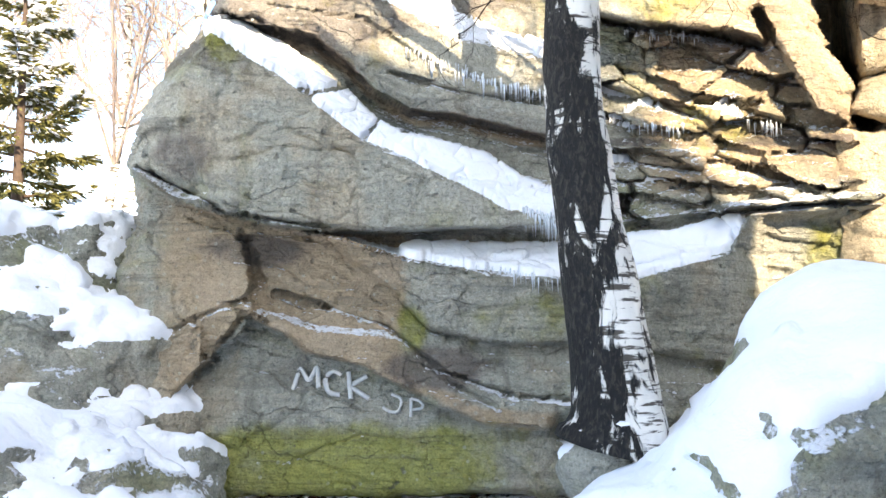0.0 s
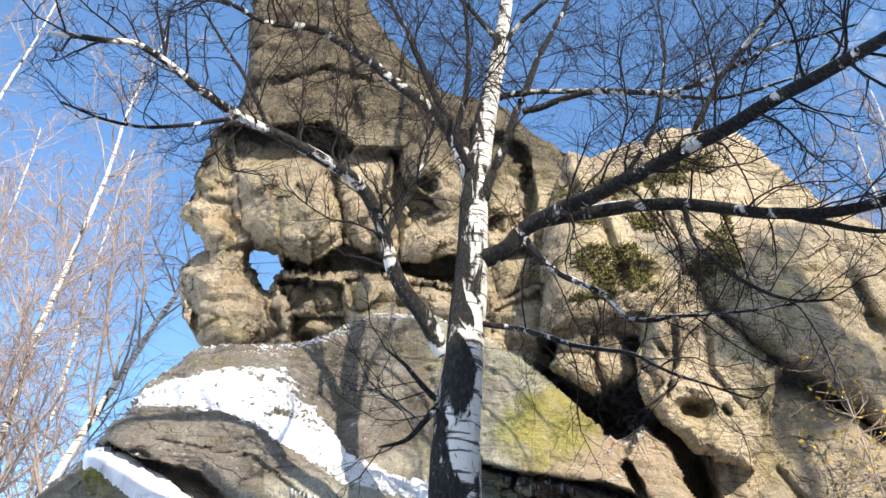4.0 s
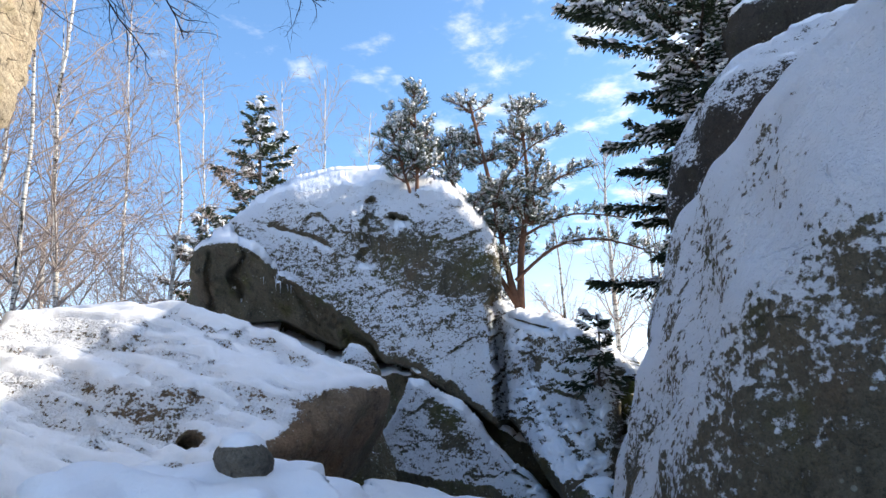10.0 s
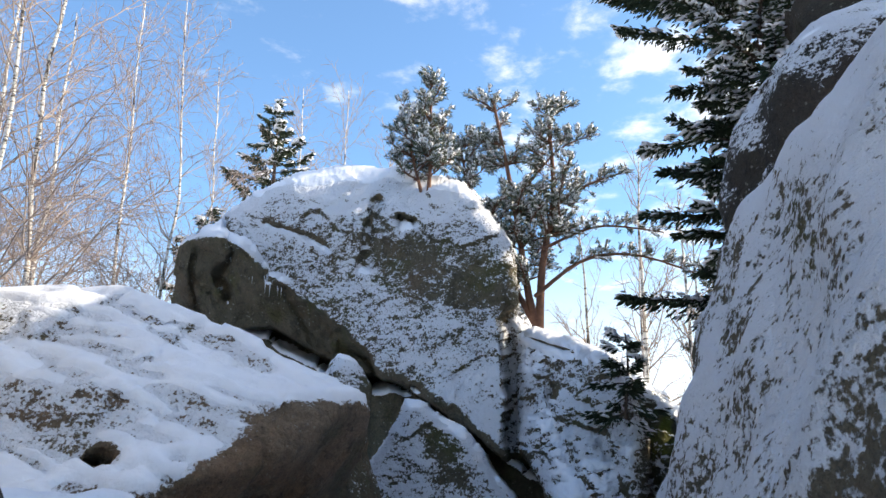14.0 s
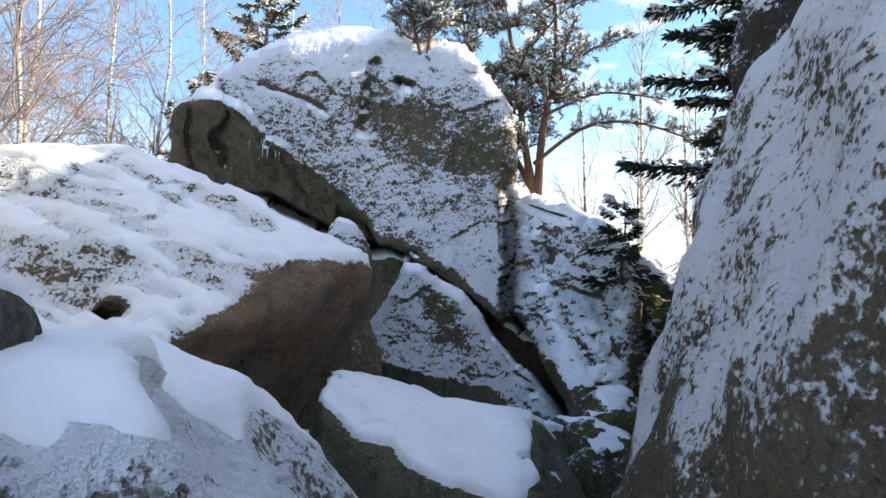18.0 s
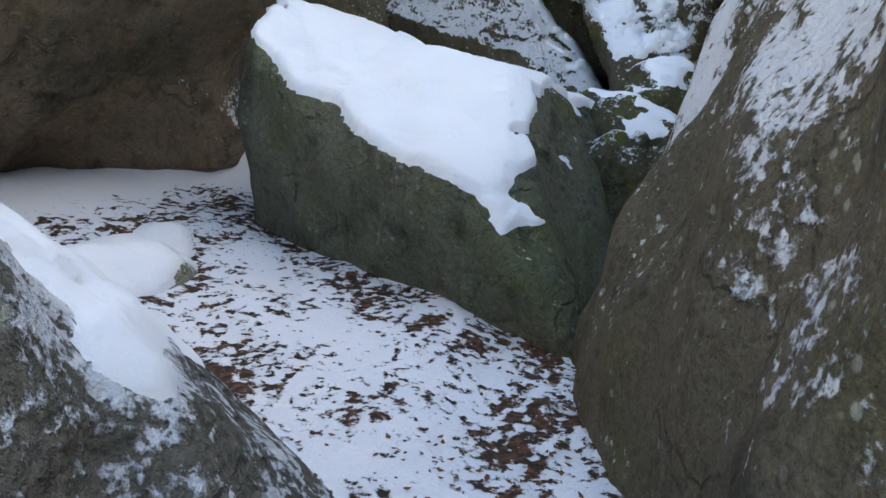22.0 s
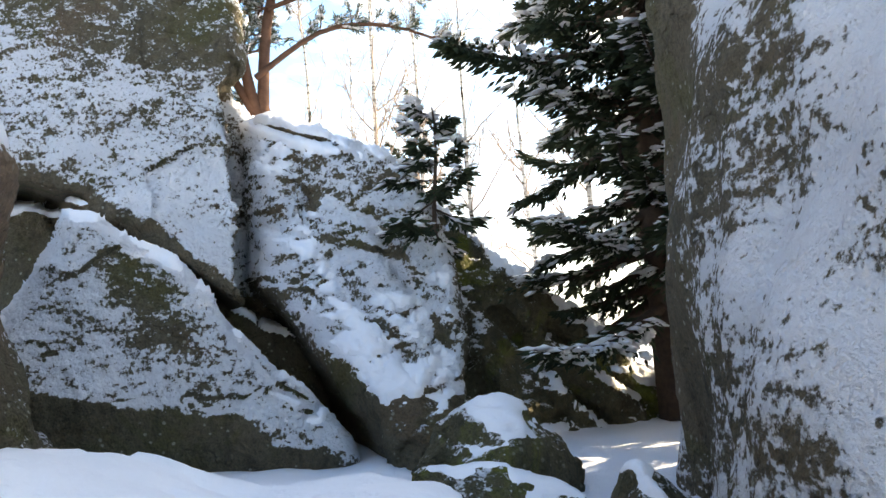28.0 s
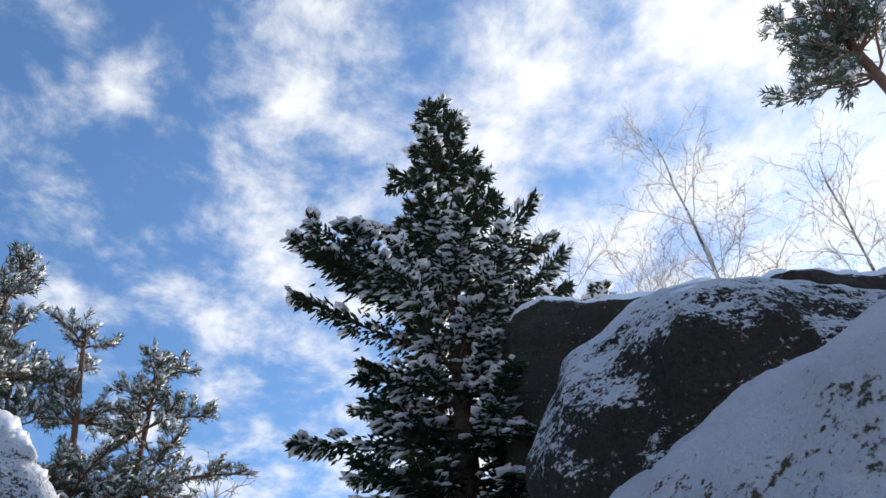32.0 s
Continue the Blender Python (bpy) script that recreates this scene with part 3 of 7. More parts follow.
SNOW = snow_mat()
TAN = rock_mat("pale_sandstone", (0.60, 0.50, 0.36), (0.42, 0.355, 0.26), (0.085, 0.072, 0.055), (0.26, 0.23, 0.09), 0.45, 0.35, (0.46, 0.33, 0.21), 0.5, joints=0.6)
STAINED = rock_mat("crusted_pale_sandstone", (0.56, 0.47, 0.34), (0.38, 0.32, 0.23), (0.08, 0.068, 0.052), (0.26, 0.23, 0.09), 0.45, 0.35, (0.46, 0.33, 0.21), 0.5, crust=(9.9, 11.0), joints=0.7)
SPOTTED = rock_mat("lichen_spotted_sandstone", (0.185, 0.165, 0.135), (0.23, 0.205, 0.165), (0.075, 0.066, 0.055), (0.12, 0.115, 0.06), 0.3, 0.0, (0.2, 0.15, 0.11), 0.3, 0.95, spots=5.5)
MOSSY = rock_mat("mossy_sandstone", (0.11, 0.10, 0.06), (0.14, 0.12, 0.075), (0.045, 0.042, 0.03), (0.17, 0.19, 0.025), 0.8, 0.0, (0.2, 0.15, 0.07), 0.4, 0.3)
GREY = rock_mat("grey_sandstone", (0.36, 0.36, 0.31), (0.46, 0.44, 0.37), (0.13, 0.125, 0.105), (0.30, 0.30, 0.11), 0.45, 0.5, (0.52, 0.40, 0.27), 0.45, 0.45, joints=0.3, zoned=True)
DRIFT = rock_mat("snow_plastered_sandstone", (0.15, 0.128, 0.09), (0.185, 0.15, 0.106), (0.055, 0.049, 0.038), (0.12, 0.12, 0.04), 0.45, 0.0, (0.21, 0.14, 0.09), 0.5, 0.55, dust_scale=15.0)
DARK = rock_mat("dark_mossy_sandstone", (0.135, 0.118, 0.078), (0.165, 0.135, 0.092), (0.055, 0.05, 0.038), (0.105, 0.105, 0.032), 0.55, 0.0, (0.19, 0.125, 0.08), 0.5, 0.55)
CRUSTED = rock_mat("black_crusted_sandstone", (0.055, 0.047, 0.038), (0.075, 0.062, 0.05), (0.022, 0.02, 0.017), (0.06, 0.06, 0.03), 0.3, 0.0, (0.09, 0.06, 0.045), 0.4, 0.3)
BROWN = rock_mat("brown_sandstone", (0.27, 0.185, 0.125), (0.20, 0.155, 0.11), (0.06, 0.05, 0.04), (0.085, 0.095, 0.04), 0.4, 0.2, (0.25, 0.15, 0.09), 0.7)
GREEN = rock_mat("green_weathered_sandstone", (0.15, 0.16, 0.11), (0.19, 0.185, 0.135), (0.045, 0.048, 0.036), (0.10, 0.12, 0.035), 0.5, 0.0, (0.2, 0.15, 0.09), 0.2, 0.3)


def ground_mat():
    m, nt, b = mat_base("snowy_forest_floor")
    pos = nt.nodes.new("ShaderNodeNewGeometry").outputs["Position"]
    at = nt.nodes.new("ShaderNodeAttribute")
    at.attribute_name = "bare"
    n1, n2, n3 = noise_node(nt, pos, 3.0, 5, 0.6), noise_node(nt, pos, 15.0, 5, 0.62), noise_node(nt, pos, 70.0, 4)
    litter = mixc(nt, ramp(nt, noise_node(nt, pos, 30.0, 4), 0.4, 0.62), (0.045, 0.032, 0.024), (0.17, 0.075, 0.05))
    mixn = mth(nt, "ADD", mth(nt, "MULTIPLY", n1, 0.4), mth(nt, "MULTIPLY", n2, 0.6))
    s = ramp(nt, mth(nt, "SUBTRACT", mth(nt, "ADD", mth(nt, "MULTIPLY", at.outputs["Fac"], 0.4), 0.2), mixn), -0.02, 0.025)
    col = mixc(nt, s, (0.84, 0.86, 0.92), litter)
    nt.links.new(col, b.inputs["Base Color"])
    b.inputs["Roughness"].default_value = 0.85
    b.inputs["Specular IOR Level"].default_value = 0.2
    h = mth(nt, "SUBTRACT", mth(nt, "ADD", mth(nt, "MULTIPLY", n2, 1.0), mth(nt, "MULTIPLY", n3, 0.3)), mth(nt, "MULTIPLY", s, 0.8))
    bump(nt, b, h, 0.03, 0.7)
    return m


def birch_mat(name="birch_bark", dark_low=True):
    m, nt, b = mat_base(name)
    pos = nt.nodes.new("ShaderNodeNewGeometry").outputs["Position"]
    at = nt.nodes.new("ShaderNodeAttribute")
    at.attribute_name = "rough_bark"
    n1 = noise_node(nt, stretch(nt, pos, (6, 6, 2.0)), 1.0, 6, 0.65, 0.6)
    marks = noise_node(nt, stretch(nt, pos, (3.5, 3.5, 26)), 1.0, 4, 0.6)
    cork = noise_node(nt, stretch(nt, pos, (42, 42, 17)), 1.0, 5, 0.65, 0.5)
    n1 = mth(nt, "ADD", mth(nt, "MULTIPLY", mth(nt, "SUBTRACT", n1, 0.5), 2.0), 0.5)
    white = mixc(nt, n1, (0.52, 0.50, 0.46), (0.80, 0.78, 0.74))
    white = mixc(nt, ramp(nt, marks, 0.53, 0.60), white, (0.07, 0.06, 0.05))
    black = mixc(nt, ramp(nt, cork, 0.46, 0.66), (0.006, 0.005, 0.005), (0.048, 0.042, 0.036))
    k = ramp(nt, mth(nt, "SUBTRACT", mth(nt, "ADD", mth(nt, "MULTIPLY", at.outputs["Fac"], 0.6), 0.2), n1), -0.03, 0.06)
    nt.links.new(mixc(nt, k, white, black), b.inputs["Base Color"])
    b.inputs["Roughness"].default_value = 0.8
    h = mth(nt, "ADD", mth(nt, "MULTIPLY", mth(nt, "MULTIPLY", cork, k), 2.4), mth(nt, "MULTIPLY", marks, -0.3))
    bump(nt, b, h, 0.03, 0.9)
    return m


def plain_mat(name, c1, c2, scale=8.0, rough=0.8, rel=0.004):
    m, nt, b = mat_base(name)
    pos = nt.nodes.new("ShaderNodeNewGeometry").outputs["Position"]
    n = noise_node(nt, pos, scale, 5, 0.6)
    rnd = nt.nodes.new("ShaderNodeNewGeometry").outputs["Random Per Island"]
    f = mth(nt, "ADD", mth(nt, "MULTIPLY", ramp(nt, n, 0.3, 0.7), 0.6), mth(nt, "MULTIPLY", rnd, 0.4))
    nt.links.new(mixc(nt, f, c1, c2), b.inputs["Base Color"])
    b.inputs["Roughness"].default_value = rough
    b.inputs["Specular IOR Level"].default_value = 0.2
    bump(nt, b, n, rel, 0.6)
    return m


GROUND = ground_mat()
BIRCH = birch_mat()
TWIG = plain_mat("dark_twigs", (0.013, 0.010, 0.010), (0.036, 0.027, 0.024), 30)
FARTWIG = plain_mat("reddish_birch_twigs", (0.20, 0.135, 0.125), (0.34, 0.25, 0.23), 3)
GOLDTWIG = plain_mat("golden_twigs", (0.26, 0.14, 0.06), (0.36, 0.22, 0.11), 3)
FARBARK = plain_mat("pale_birch_bark", (0.22, 0.165, 0.14), (0.48, 0.41, 0.36), 5)
BARK = plain_mat("dark_conifer_bark", (0.045, 0.032, 0.026), (0.10, 0.07, 0.055), 14, 0.9, 0.015)
PINEBARK = plain_mat("reddish_pine_bark", (0.13, 0.065, 0.045), (0.20, 0.11, 0.075), 12, 0.9, 0.012)
NEEDLE = plain_mat("spruce_needles", (0.014, 0.024, 0.014), (0.045, 0.06, 0.030), 4)
PINENEEDLE = plain_mat("pine_needles", (0.05, 0.07, 0.05), (0.14, 0.165, 0.115), 4)
ICE = plain_mat("ice", (0.62, 0.68, 0.74), (0.8, 0.84, 0.88), 40, 0.2)
DEADLEAF = plain_mat("dead_leaves", (0.10, 0.038, 0.025), (0.24, 0.11, 0.06), 20)
YELLOWLEAF = plain_mat("yellow_leaves", (0.55, 0.36, 0.05), (0.62, 0.46, 0.12), 20)
SHRUB = plain_mat("dull_green_leaves", (0.07, 0.075, 0.025), (0.16, 0.14, 0.05), 10)
CHALK = plain_mat("pale_paint", (0.50, 0.50, 0.49), (0.66, 0.66, 0.65), 30)

# ---- ground ----
def ground_z(x, y):
    z = 0.42 * sstep(3.5, 6.8, y) * sstep(6.5, 3.0, x)
    z = z + 1.5 * sstep(-2.4, -4.6, x) * sstep(3.0, 7.0, y)
    z = z + 0.16 * sstep(2.2, 5.5, y) * sstep(6.0, 8.0, x)
    z = z + 0.9 * sstep(10.0, 13.0, x)
    r = np.hypot(x - 3, y - 2)
    z = z + 0.16 * np.maximum(r - 14, 0) * sstep(0.4, 0.9, y / np.maximum(r, 1)) * sstep(140, 60, r)
    return z


def make_ground():
    near = lambda a, b, s: np.arange(a, b, s)
    xs = np.concatenate([-np.geomspace(3000, 9, 26), near(-8.5, 16, 0.11), np.geomspace(16.5, 3000, 28)])
    ys = np.concatenate([-np.geomspace(3000, 4.5, 26), near(-4, 9, 0.11), np.geomspace(9.4, 3000, 28)])
    X, Y = np.meshgrid(xs, ys, indexing="ij")
    p = np.stack([X.ravel(), Y.ravel(), np.zeros(X.size)], 1)
    z = ground_z(p[:, 0], p[:, 1])
    path = np.abs(p[:, 1] - np.interp(p[:, 0], (0, 5.3, 6.5, 8.2, 11), (0.1, 0.25, 0.7, 1.1, 2.5)))
    z = z + 0.05 * fbm(p * 1.6, 4, 3) + 0.025 * fbm(p * 6.0, 3, 4) * sstep(20, 10, np.abs(p[:, 0])) - 0.05 * sstep(0.5, 0.1, path)
    p[:, 2] = z
    i = np.arange(len(xs) - 1)[:, None] * len(ys) + np.arange(len(ys) - 1)[None]
    q = np.stack([i, i + len(ys), i + len(ys) + 1, i + 1], 2).reshape(-1, 4)
    ob = put("ground", p, q, GROUND)
    tagged(ob, "snow-covered forest floor with trodden leaf litter showing through", "ground", kind="structure")
    bare = 0.80 * sstep(0.36, 0.05, path + 0.18 * fbm(p * 2.0, 3, 8)) * sstep(2.0, 4.5, p[:, 0]) * sstep(14, 10, p[:, 0])
    foot = sstep(5.2, 6.3, p[:, 1]) * sstep(9, 8, p[:, 1]) * sstep(-5, -3, p[:, 0]) * sstep(5, 3, p[:, 0])
    clearing = sstep(5.6, 6.4, p[:, 0]) * sstep(-0.2, 0.3, p[:, 1]) * sstep(5.4, 4.4, p[:, 1]) * sstep(10.5, 9.5, p[:, 0])
    mottle = clearing * (0.74 + 0.3 * fbm(p * 1.3, 3, 12))
    attr(ob, "bare", np.maximum(np.maximum(0.98 * bare + 0.2 * bare * fbm(p * 2.2, 3, 13), mottle), 0.7 * foot))
    return ob


make_ground()

# ---- the cliff: shapes told by bearing and height seen from the starting place ----
def bearing(V, eye=(0.0, 0.0, 1.65)):
    d = V - np.array(eye)
    return np.degrees(np.arctan2(d[:, 0], d[:, 1])), np.degrees(np.arctan2(d[:, 2], np.hypot(d[:, 0], d[:, 1])))


def inside(A, E, pts, s=0.85):
    """Signed distance in degrees to a closed outline, above nought inside."""
    x, y = A * s, E
    best, odd = np.full(A.shape, 99.0), np.zeros(A.shape, bool)
    for (ax, ay), (bx, by) in zip(pts, pts[1:] + pts[:1]):
        ax, bx = ax * s, bx * s
        t = np.clip(((x - ax) * (bx - ax) + (y - ay) * (by - ay)) / ((bx - ax) ** 2 + (by - ay) ** 2), 0, 1)
        best = np.minimum(best, np.hypot(x - ax - t * (bx - ax), y - ay - t * (by - ay)))
        odd ^= ((ay > y) != (by > y)) & (x < (bx - ax) * (y - ay) / (by - ay if by != ay else 1e-9) + ax)
    return np.where(odd, best, -best)


def curve(A, pts):
    return np.interp(A, [p[0] for p in pts], [p[1] for p in pts])


def wander(A, E, f, seed):
    return fbm(np.stack([A.ravel() * f, E.ravel() * f, np.full(A.size, 3.7)], 1), 4, seed).reshape(A.shape)


def bands(A, E, first, beds, w=0.13):
    """Beds from the foot up: each has its lower edge and its distance there and at its top."""
    D = np.full(A.shape, 0.0) + first
    edges = [curve(A, b[0]) for b in beds] + [np.full(A.shape, 60.0)]
    for k, (_, lo, hi) in enumerate(beds):
        t = np.clip((E - edges[k]) / np.maximum(edges[k + 1] - edges[k], 0.05), 0, 1) if k + 1 < len(beds) else np.clip((E - edges[k]) / 8, 0, 1)
        m = sstep(-w, w, E - edges[k])
        D = D * (1 - m) + (lo + (hi - lo) * t) * m
    return D


def facet(D, A, E, pts, d, ga=0.0, ge=0.0, soft=0.25, bulge=0.0, s=0.85):
    """A face of its own tilt inside an outline; bulge rounds it off towards its edge."""
    S = inside(A, E, pts, s)
    ca, ce = sum(p[0] for p in pts) / len(pts), sum(p[1] for p in pts) / len(pts)
    plane = d + ga * (A - ca) + ge * (E - ce) + bulge * (1 - np.clip(S / 2.0, 0, 1)) ** 2
    m = sstep(-soft, soft, S)
    return D * (1 - m) + plane * m


def groove(D, A, E, pts, depth, w, s=0.85):
    best = np.full(A.shape, 99.0)
    for (ax, ay), (bx, by) in zip(pts[:-1], pts[1:]):
        t = np.clip(((A - ax) * (bx - ax) * s * s + (E - ay) * (by - ay)) / ((bx - ax) ** 2 * s * s + (by - ay) ** 2), 0, 1)
        best = np.minimum(best, np.hypot((A - ax - t * (bx - ax)) * s, E - ay - t * (by - ay)))
    return D + depth * np.exp(-(best / w) ** 2)


def relief(az, el, step, outline, depth, back, edge=0.8, fall=0.4, holes=(), s=0.85, ragged=0.18, seed=1, eye=(0.0, 0.0, 1.65)):
    """A solid rock: its front lies at depth(A, E) inside the outline, rounds off at its rim and runs back to its rear."""
    A, E = np.meshgrid(np.arange(az[0], az[1], step), np.arange(el[0], el[1], step), indexing="ij")
    S = inside(A, E, outline, s) + ragged * wander(A, E, 0.55, seed + 300)
    for h in holes:
        S = np.minimum(S, -inside(A, E, h, s) + 0.5 * ragged * wander(A, E, 0.9, seed + 301))
    D = depth(A, E)
    k = np.clip(1 - S / edge, 0, 1)
    D = D + fall * (1 - np.sqrt(np.maximum(1 - k * k, 0)))
    ga, ge = np.gradient(S, step)
    g2 = np.maximum(ga ** 2 + ge ** 2, 0.15)
    out = S < 0
    A2, E2 = np.where(out, A - np.clip(S * ga / g2, -step, step), A), np.where(out, E - np.clip(S * ge / g2, -step, step), E)
    near = S > -0.75 * step
    keep = near[:-1, :-1] & near[1:, :-1] & near[1:, 1:] & near[:-1, 1:]
    ny = A.shape[1]
    i = (np.arange(A.shape[0] - 1)[:, None] * ny + np.arange(ny - 1)[None])[keep]
    Q = np.stack([i, i + ny, i + ny + 1, i + 1], 1)
    used = np.unique(Q)
    to = np.full(A.size, -1)
    to[used] = np.arange(len(used))
    Q, n = to[Q], len(used)
    a, e, d = np.radians(A2.ravel()[used]), np.radians(E2.ravel()[used]), D.ravel()[used]
    spot = lambda a, e, d: np.stack([eye[0] + d * np.sin(a), eye[1] + d * np.cos(a), eye[2] + d * np.tan(e)], 1)
    V = spot(a, e, d)
    rim = np.concatenate([Q[:, [j, (j + 1) % 4]] for j in range(4)])
    key = np.sort(rim, 1) @ np.array((n, 1))
    _, first, count = np.unique(key, return_index=True, return_counts=True)
    rim = rim[first[count == 1]]
    if holes:
        W = spot(a, e, np.full(n, float(back)))
        sides = np.stack([rim[:, 1], rim[:, 0], rim[:, 0] + n, rim[:, 1] + n], 1)
        return np.concatenate([V, W]), np.concatenate([Q, Q[:, ::-1] + n, sides])
    rv = np.unique(rim)
    at = np.full(n, -1)
    at[rv] = np.arange(len(rv))
    ca, ce = a[rv].mean(), e[rv].mean()
    rings = [spot(ca + (a[rv] - ca) * f, ce + (e[rv] - ce) * f, np.full(len(rv), float(back) + g)) for f, g in ((0.94, 0.0), (0.02, 0.35))]
    r = at[rim] + n
    m = len(rv)
    return np.concatenate([V] + rings), np.concatenate([Q, np.stack([rim[:, 1], rim[:, 0], r[:, 0], r[:, 1]], 1), np.stack([r[:, 1], r[:, 0], r[:, 0] + m, r[:, 1] + m], 1)])


# edges of the beds of the cliff's foot
UNDERCUT = [(-25, -6.5), (-19, -4.6), (-16.5, -1.6), (-14.1, 1.5), (-11.5, 0.4), (-9.9, -1.0), (-5.9, -1.9), (-3.4, -3.3), (-0.6, -4.5), (2.7, -6.1), (7.1, -6.4), (12, -5.4), (20, -6), (31, -6)]
SLAB_LOW = [(-25, 12.2), (-22.3, 11.4), (-19.5, 9.7), (-15.7, 8.7), (-11.7, 7.9), (-7.6, 7.6), (-1.4, 7.8), (9, 7.9), (21, 9.0), (31, 9.0)]
BULGE_LOW = [(-25, 12.1), (-22.3, 11.3), (-19.5, 9.6), (-15.7, 8.6), (-11.7, 7.8), (-8.6, 7.4), (-7.6, 5.3), (-3.9, 3.6), (-1.0, 0.8), (3.5, -0.5), (9.2, -0.2), (14.7, -0.8), (21, -2), (31, -3)]
LEDGE_LOW = [(-25, 12.1), (-22.3, 11.3), (-19.5, 9.6), (-15.7, 8.6), (-11.7, 7.8), (-7.6, 7.4), (-3.5, 6.1), (3.1, 4.6), (9, 4.3), (13.3, 3.8), (16.8, 4.9), (20.2, 5.8), (21.6, 8.4), (31, 8.6)]
LEDGE_TOP = [(-25, 12.1), (-22.3, 11.3), (-19.5, 9.6), (-15.7, 8.6), (-11.7, 7.8), (-7.6, 7.5), (-3.5, 6.5), (-1.8, 6.9), (9, 6.9), (13.3, 7.3), (16.9, 7.6), (20.3, 8.5), (21.6, 8.6), (31, 8.8)]
SLAB_TOP = [(-25, 14), (-20.2, 16.6), (-17.2, 21.0), (-14, 19.4), (-11.1, 17.8), (-6.1, 14.3), (0.7, 11.5), (4.8, 9.2), (9, 8.4), (31, 9.2)]
SNOW_TOP = [(-25, 18), (-17.4, 22.0), (-16.5, 22.5), (-12.8, 21.2), (-9.9, 19.7), (-7.8, 18.2), (-4.8, 15.9), (-3.6, 15.3), (3.2, 13.5), (5.7, 11.8), (9, 10.8), (31, 10)]
MOUTH = [(-25, 18.1), (-16.3, 22.6), (-14.4, 21.9), (-12.6, 21.7), (-9.7, 21.4), (-7, 19.7), (-5.1, 17.8), (-2.5, 16.5), (0.9, 16.3), (5.2, 15.2), (9, 14.4), (31, 13)]
BROW_TOP = [(-25, 21), (-16.2, 24.6), (-14.4, 25.3), (-8.9, 25.7), (-5.7, 24.6), (-2.9, 23.1), (0.7, 21.6), (3.4, 21.1), (9, 19.4), (31, 17)]
SHELF_TOP = [(-25, 22), (-16.1, 25.6), (-13.4, 27.0), (-9.2, 28.5), (-4.3, 29.0), (-1.3, 26.1), (1.1, 23.3), (4.2, 22.3), (9, 20.6), (31, 18)]
FOOT_RIM = [(-26, -11), (-24.9, -5.2), (-22.6, -1.9), (-22.3, 1.5), (-22.9, 4.5), (-21.6, 7.6), (-21.9, 9.5), (-22.4, 11.8), (-21.6, 15.1), (-19.9, 18.7), (-17.7, 21.5), (-14.6, 26.4), (-11.2, 29.9), (-3.5, 30.6), (3.1, 33.2),
            (8, 33.0), (13, 31.3), (15.5, 29.8), (17.8, 27.6), (19.5, 25.9), (22.2, 23.3), (24.4, 24.2), (26.0, 22.6), (27.2, 19.0), (28.4, 16.0), (28.4, 14.0), (30, 9), (30.8, -11)]
FLANK = [(11.0, 31.6), (13, 31.4), (15.5, 29.9), (17.8, 27.7), (19.5, 26), (22.2, 23.2), (23.1, 19.8), (20.9, 20.7), (18.8, 21.1), (14.5, 22.0), (11.0, 22.9)]
PALE_SLAB = [(22.6, 22.4), (24.4, 24.3), (26.1, 22.6), (27.3, 19.0), (28.5, 16.0), (28.2, 13.8), (26.0, 15.0), (24.2, 19.0)]


def strata(A, E, seed):
    """Broken beds: blocks of uneven depth with dark gaps between them."""
    e = E + 0.22 * (A - 14) + 0.5 * wander(A, E, 0.22, seed)
    q = np.stack([A.ravel() / 4.6, e.ravel() / 1.45, np.full(A.size, 0.5)], 1)
    f1, f2, near, rnd = cells(q, seed)
    lean = ((q - near)[:, 1] * 0.22 + (q - near)[:, 0] * (rnd[:, 1] - 0.5) * 0.25)
    h = 0.26 * (rnd[:, 0] - 0.45) + 0.7 * lean + 0.20 * sstep(0.13, 0.0, f2 - f1) * sstep(0.25, 0.6, rnd[:, 2])
    return h.reshape(A.shape)


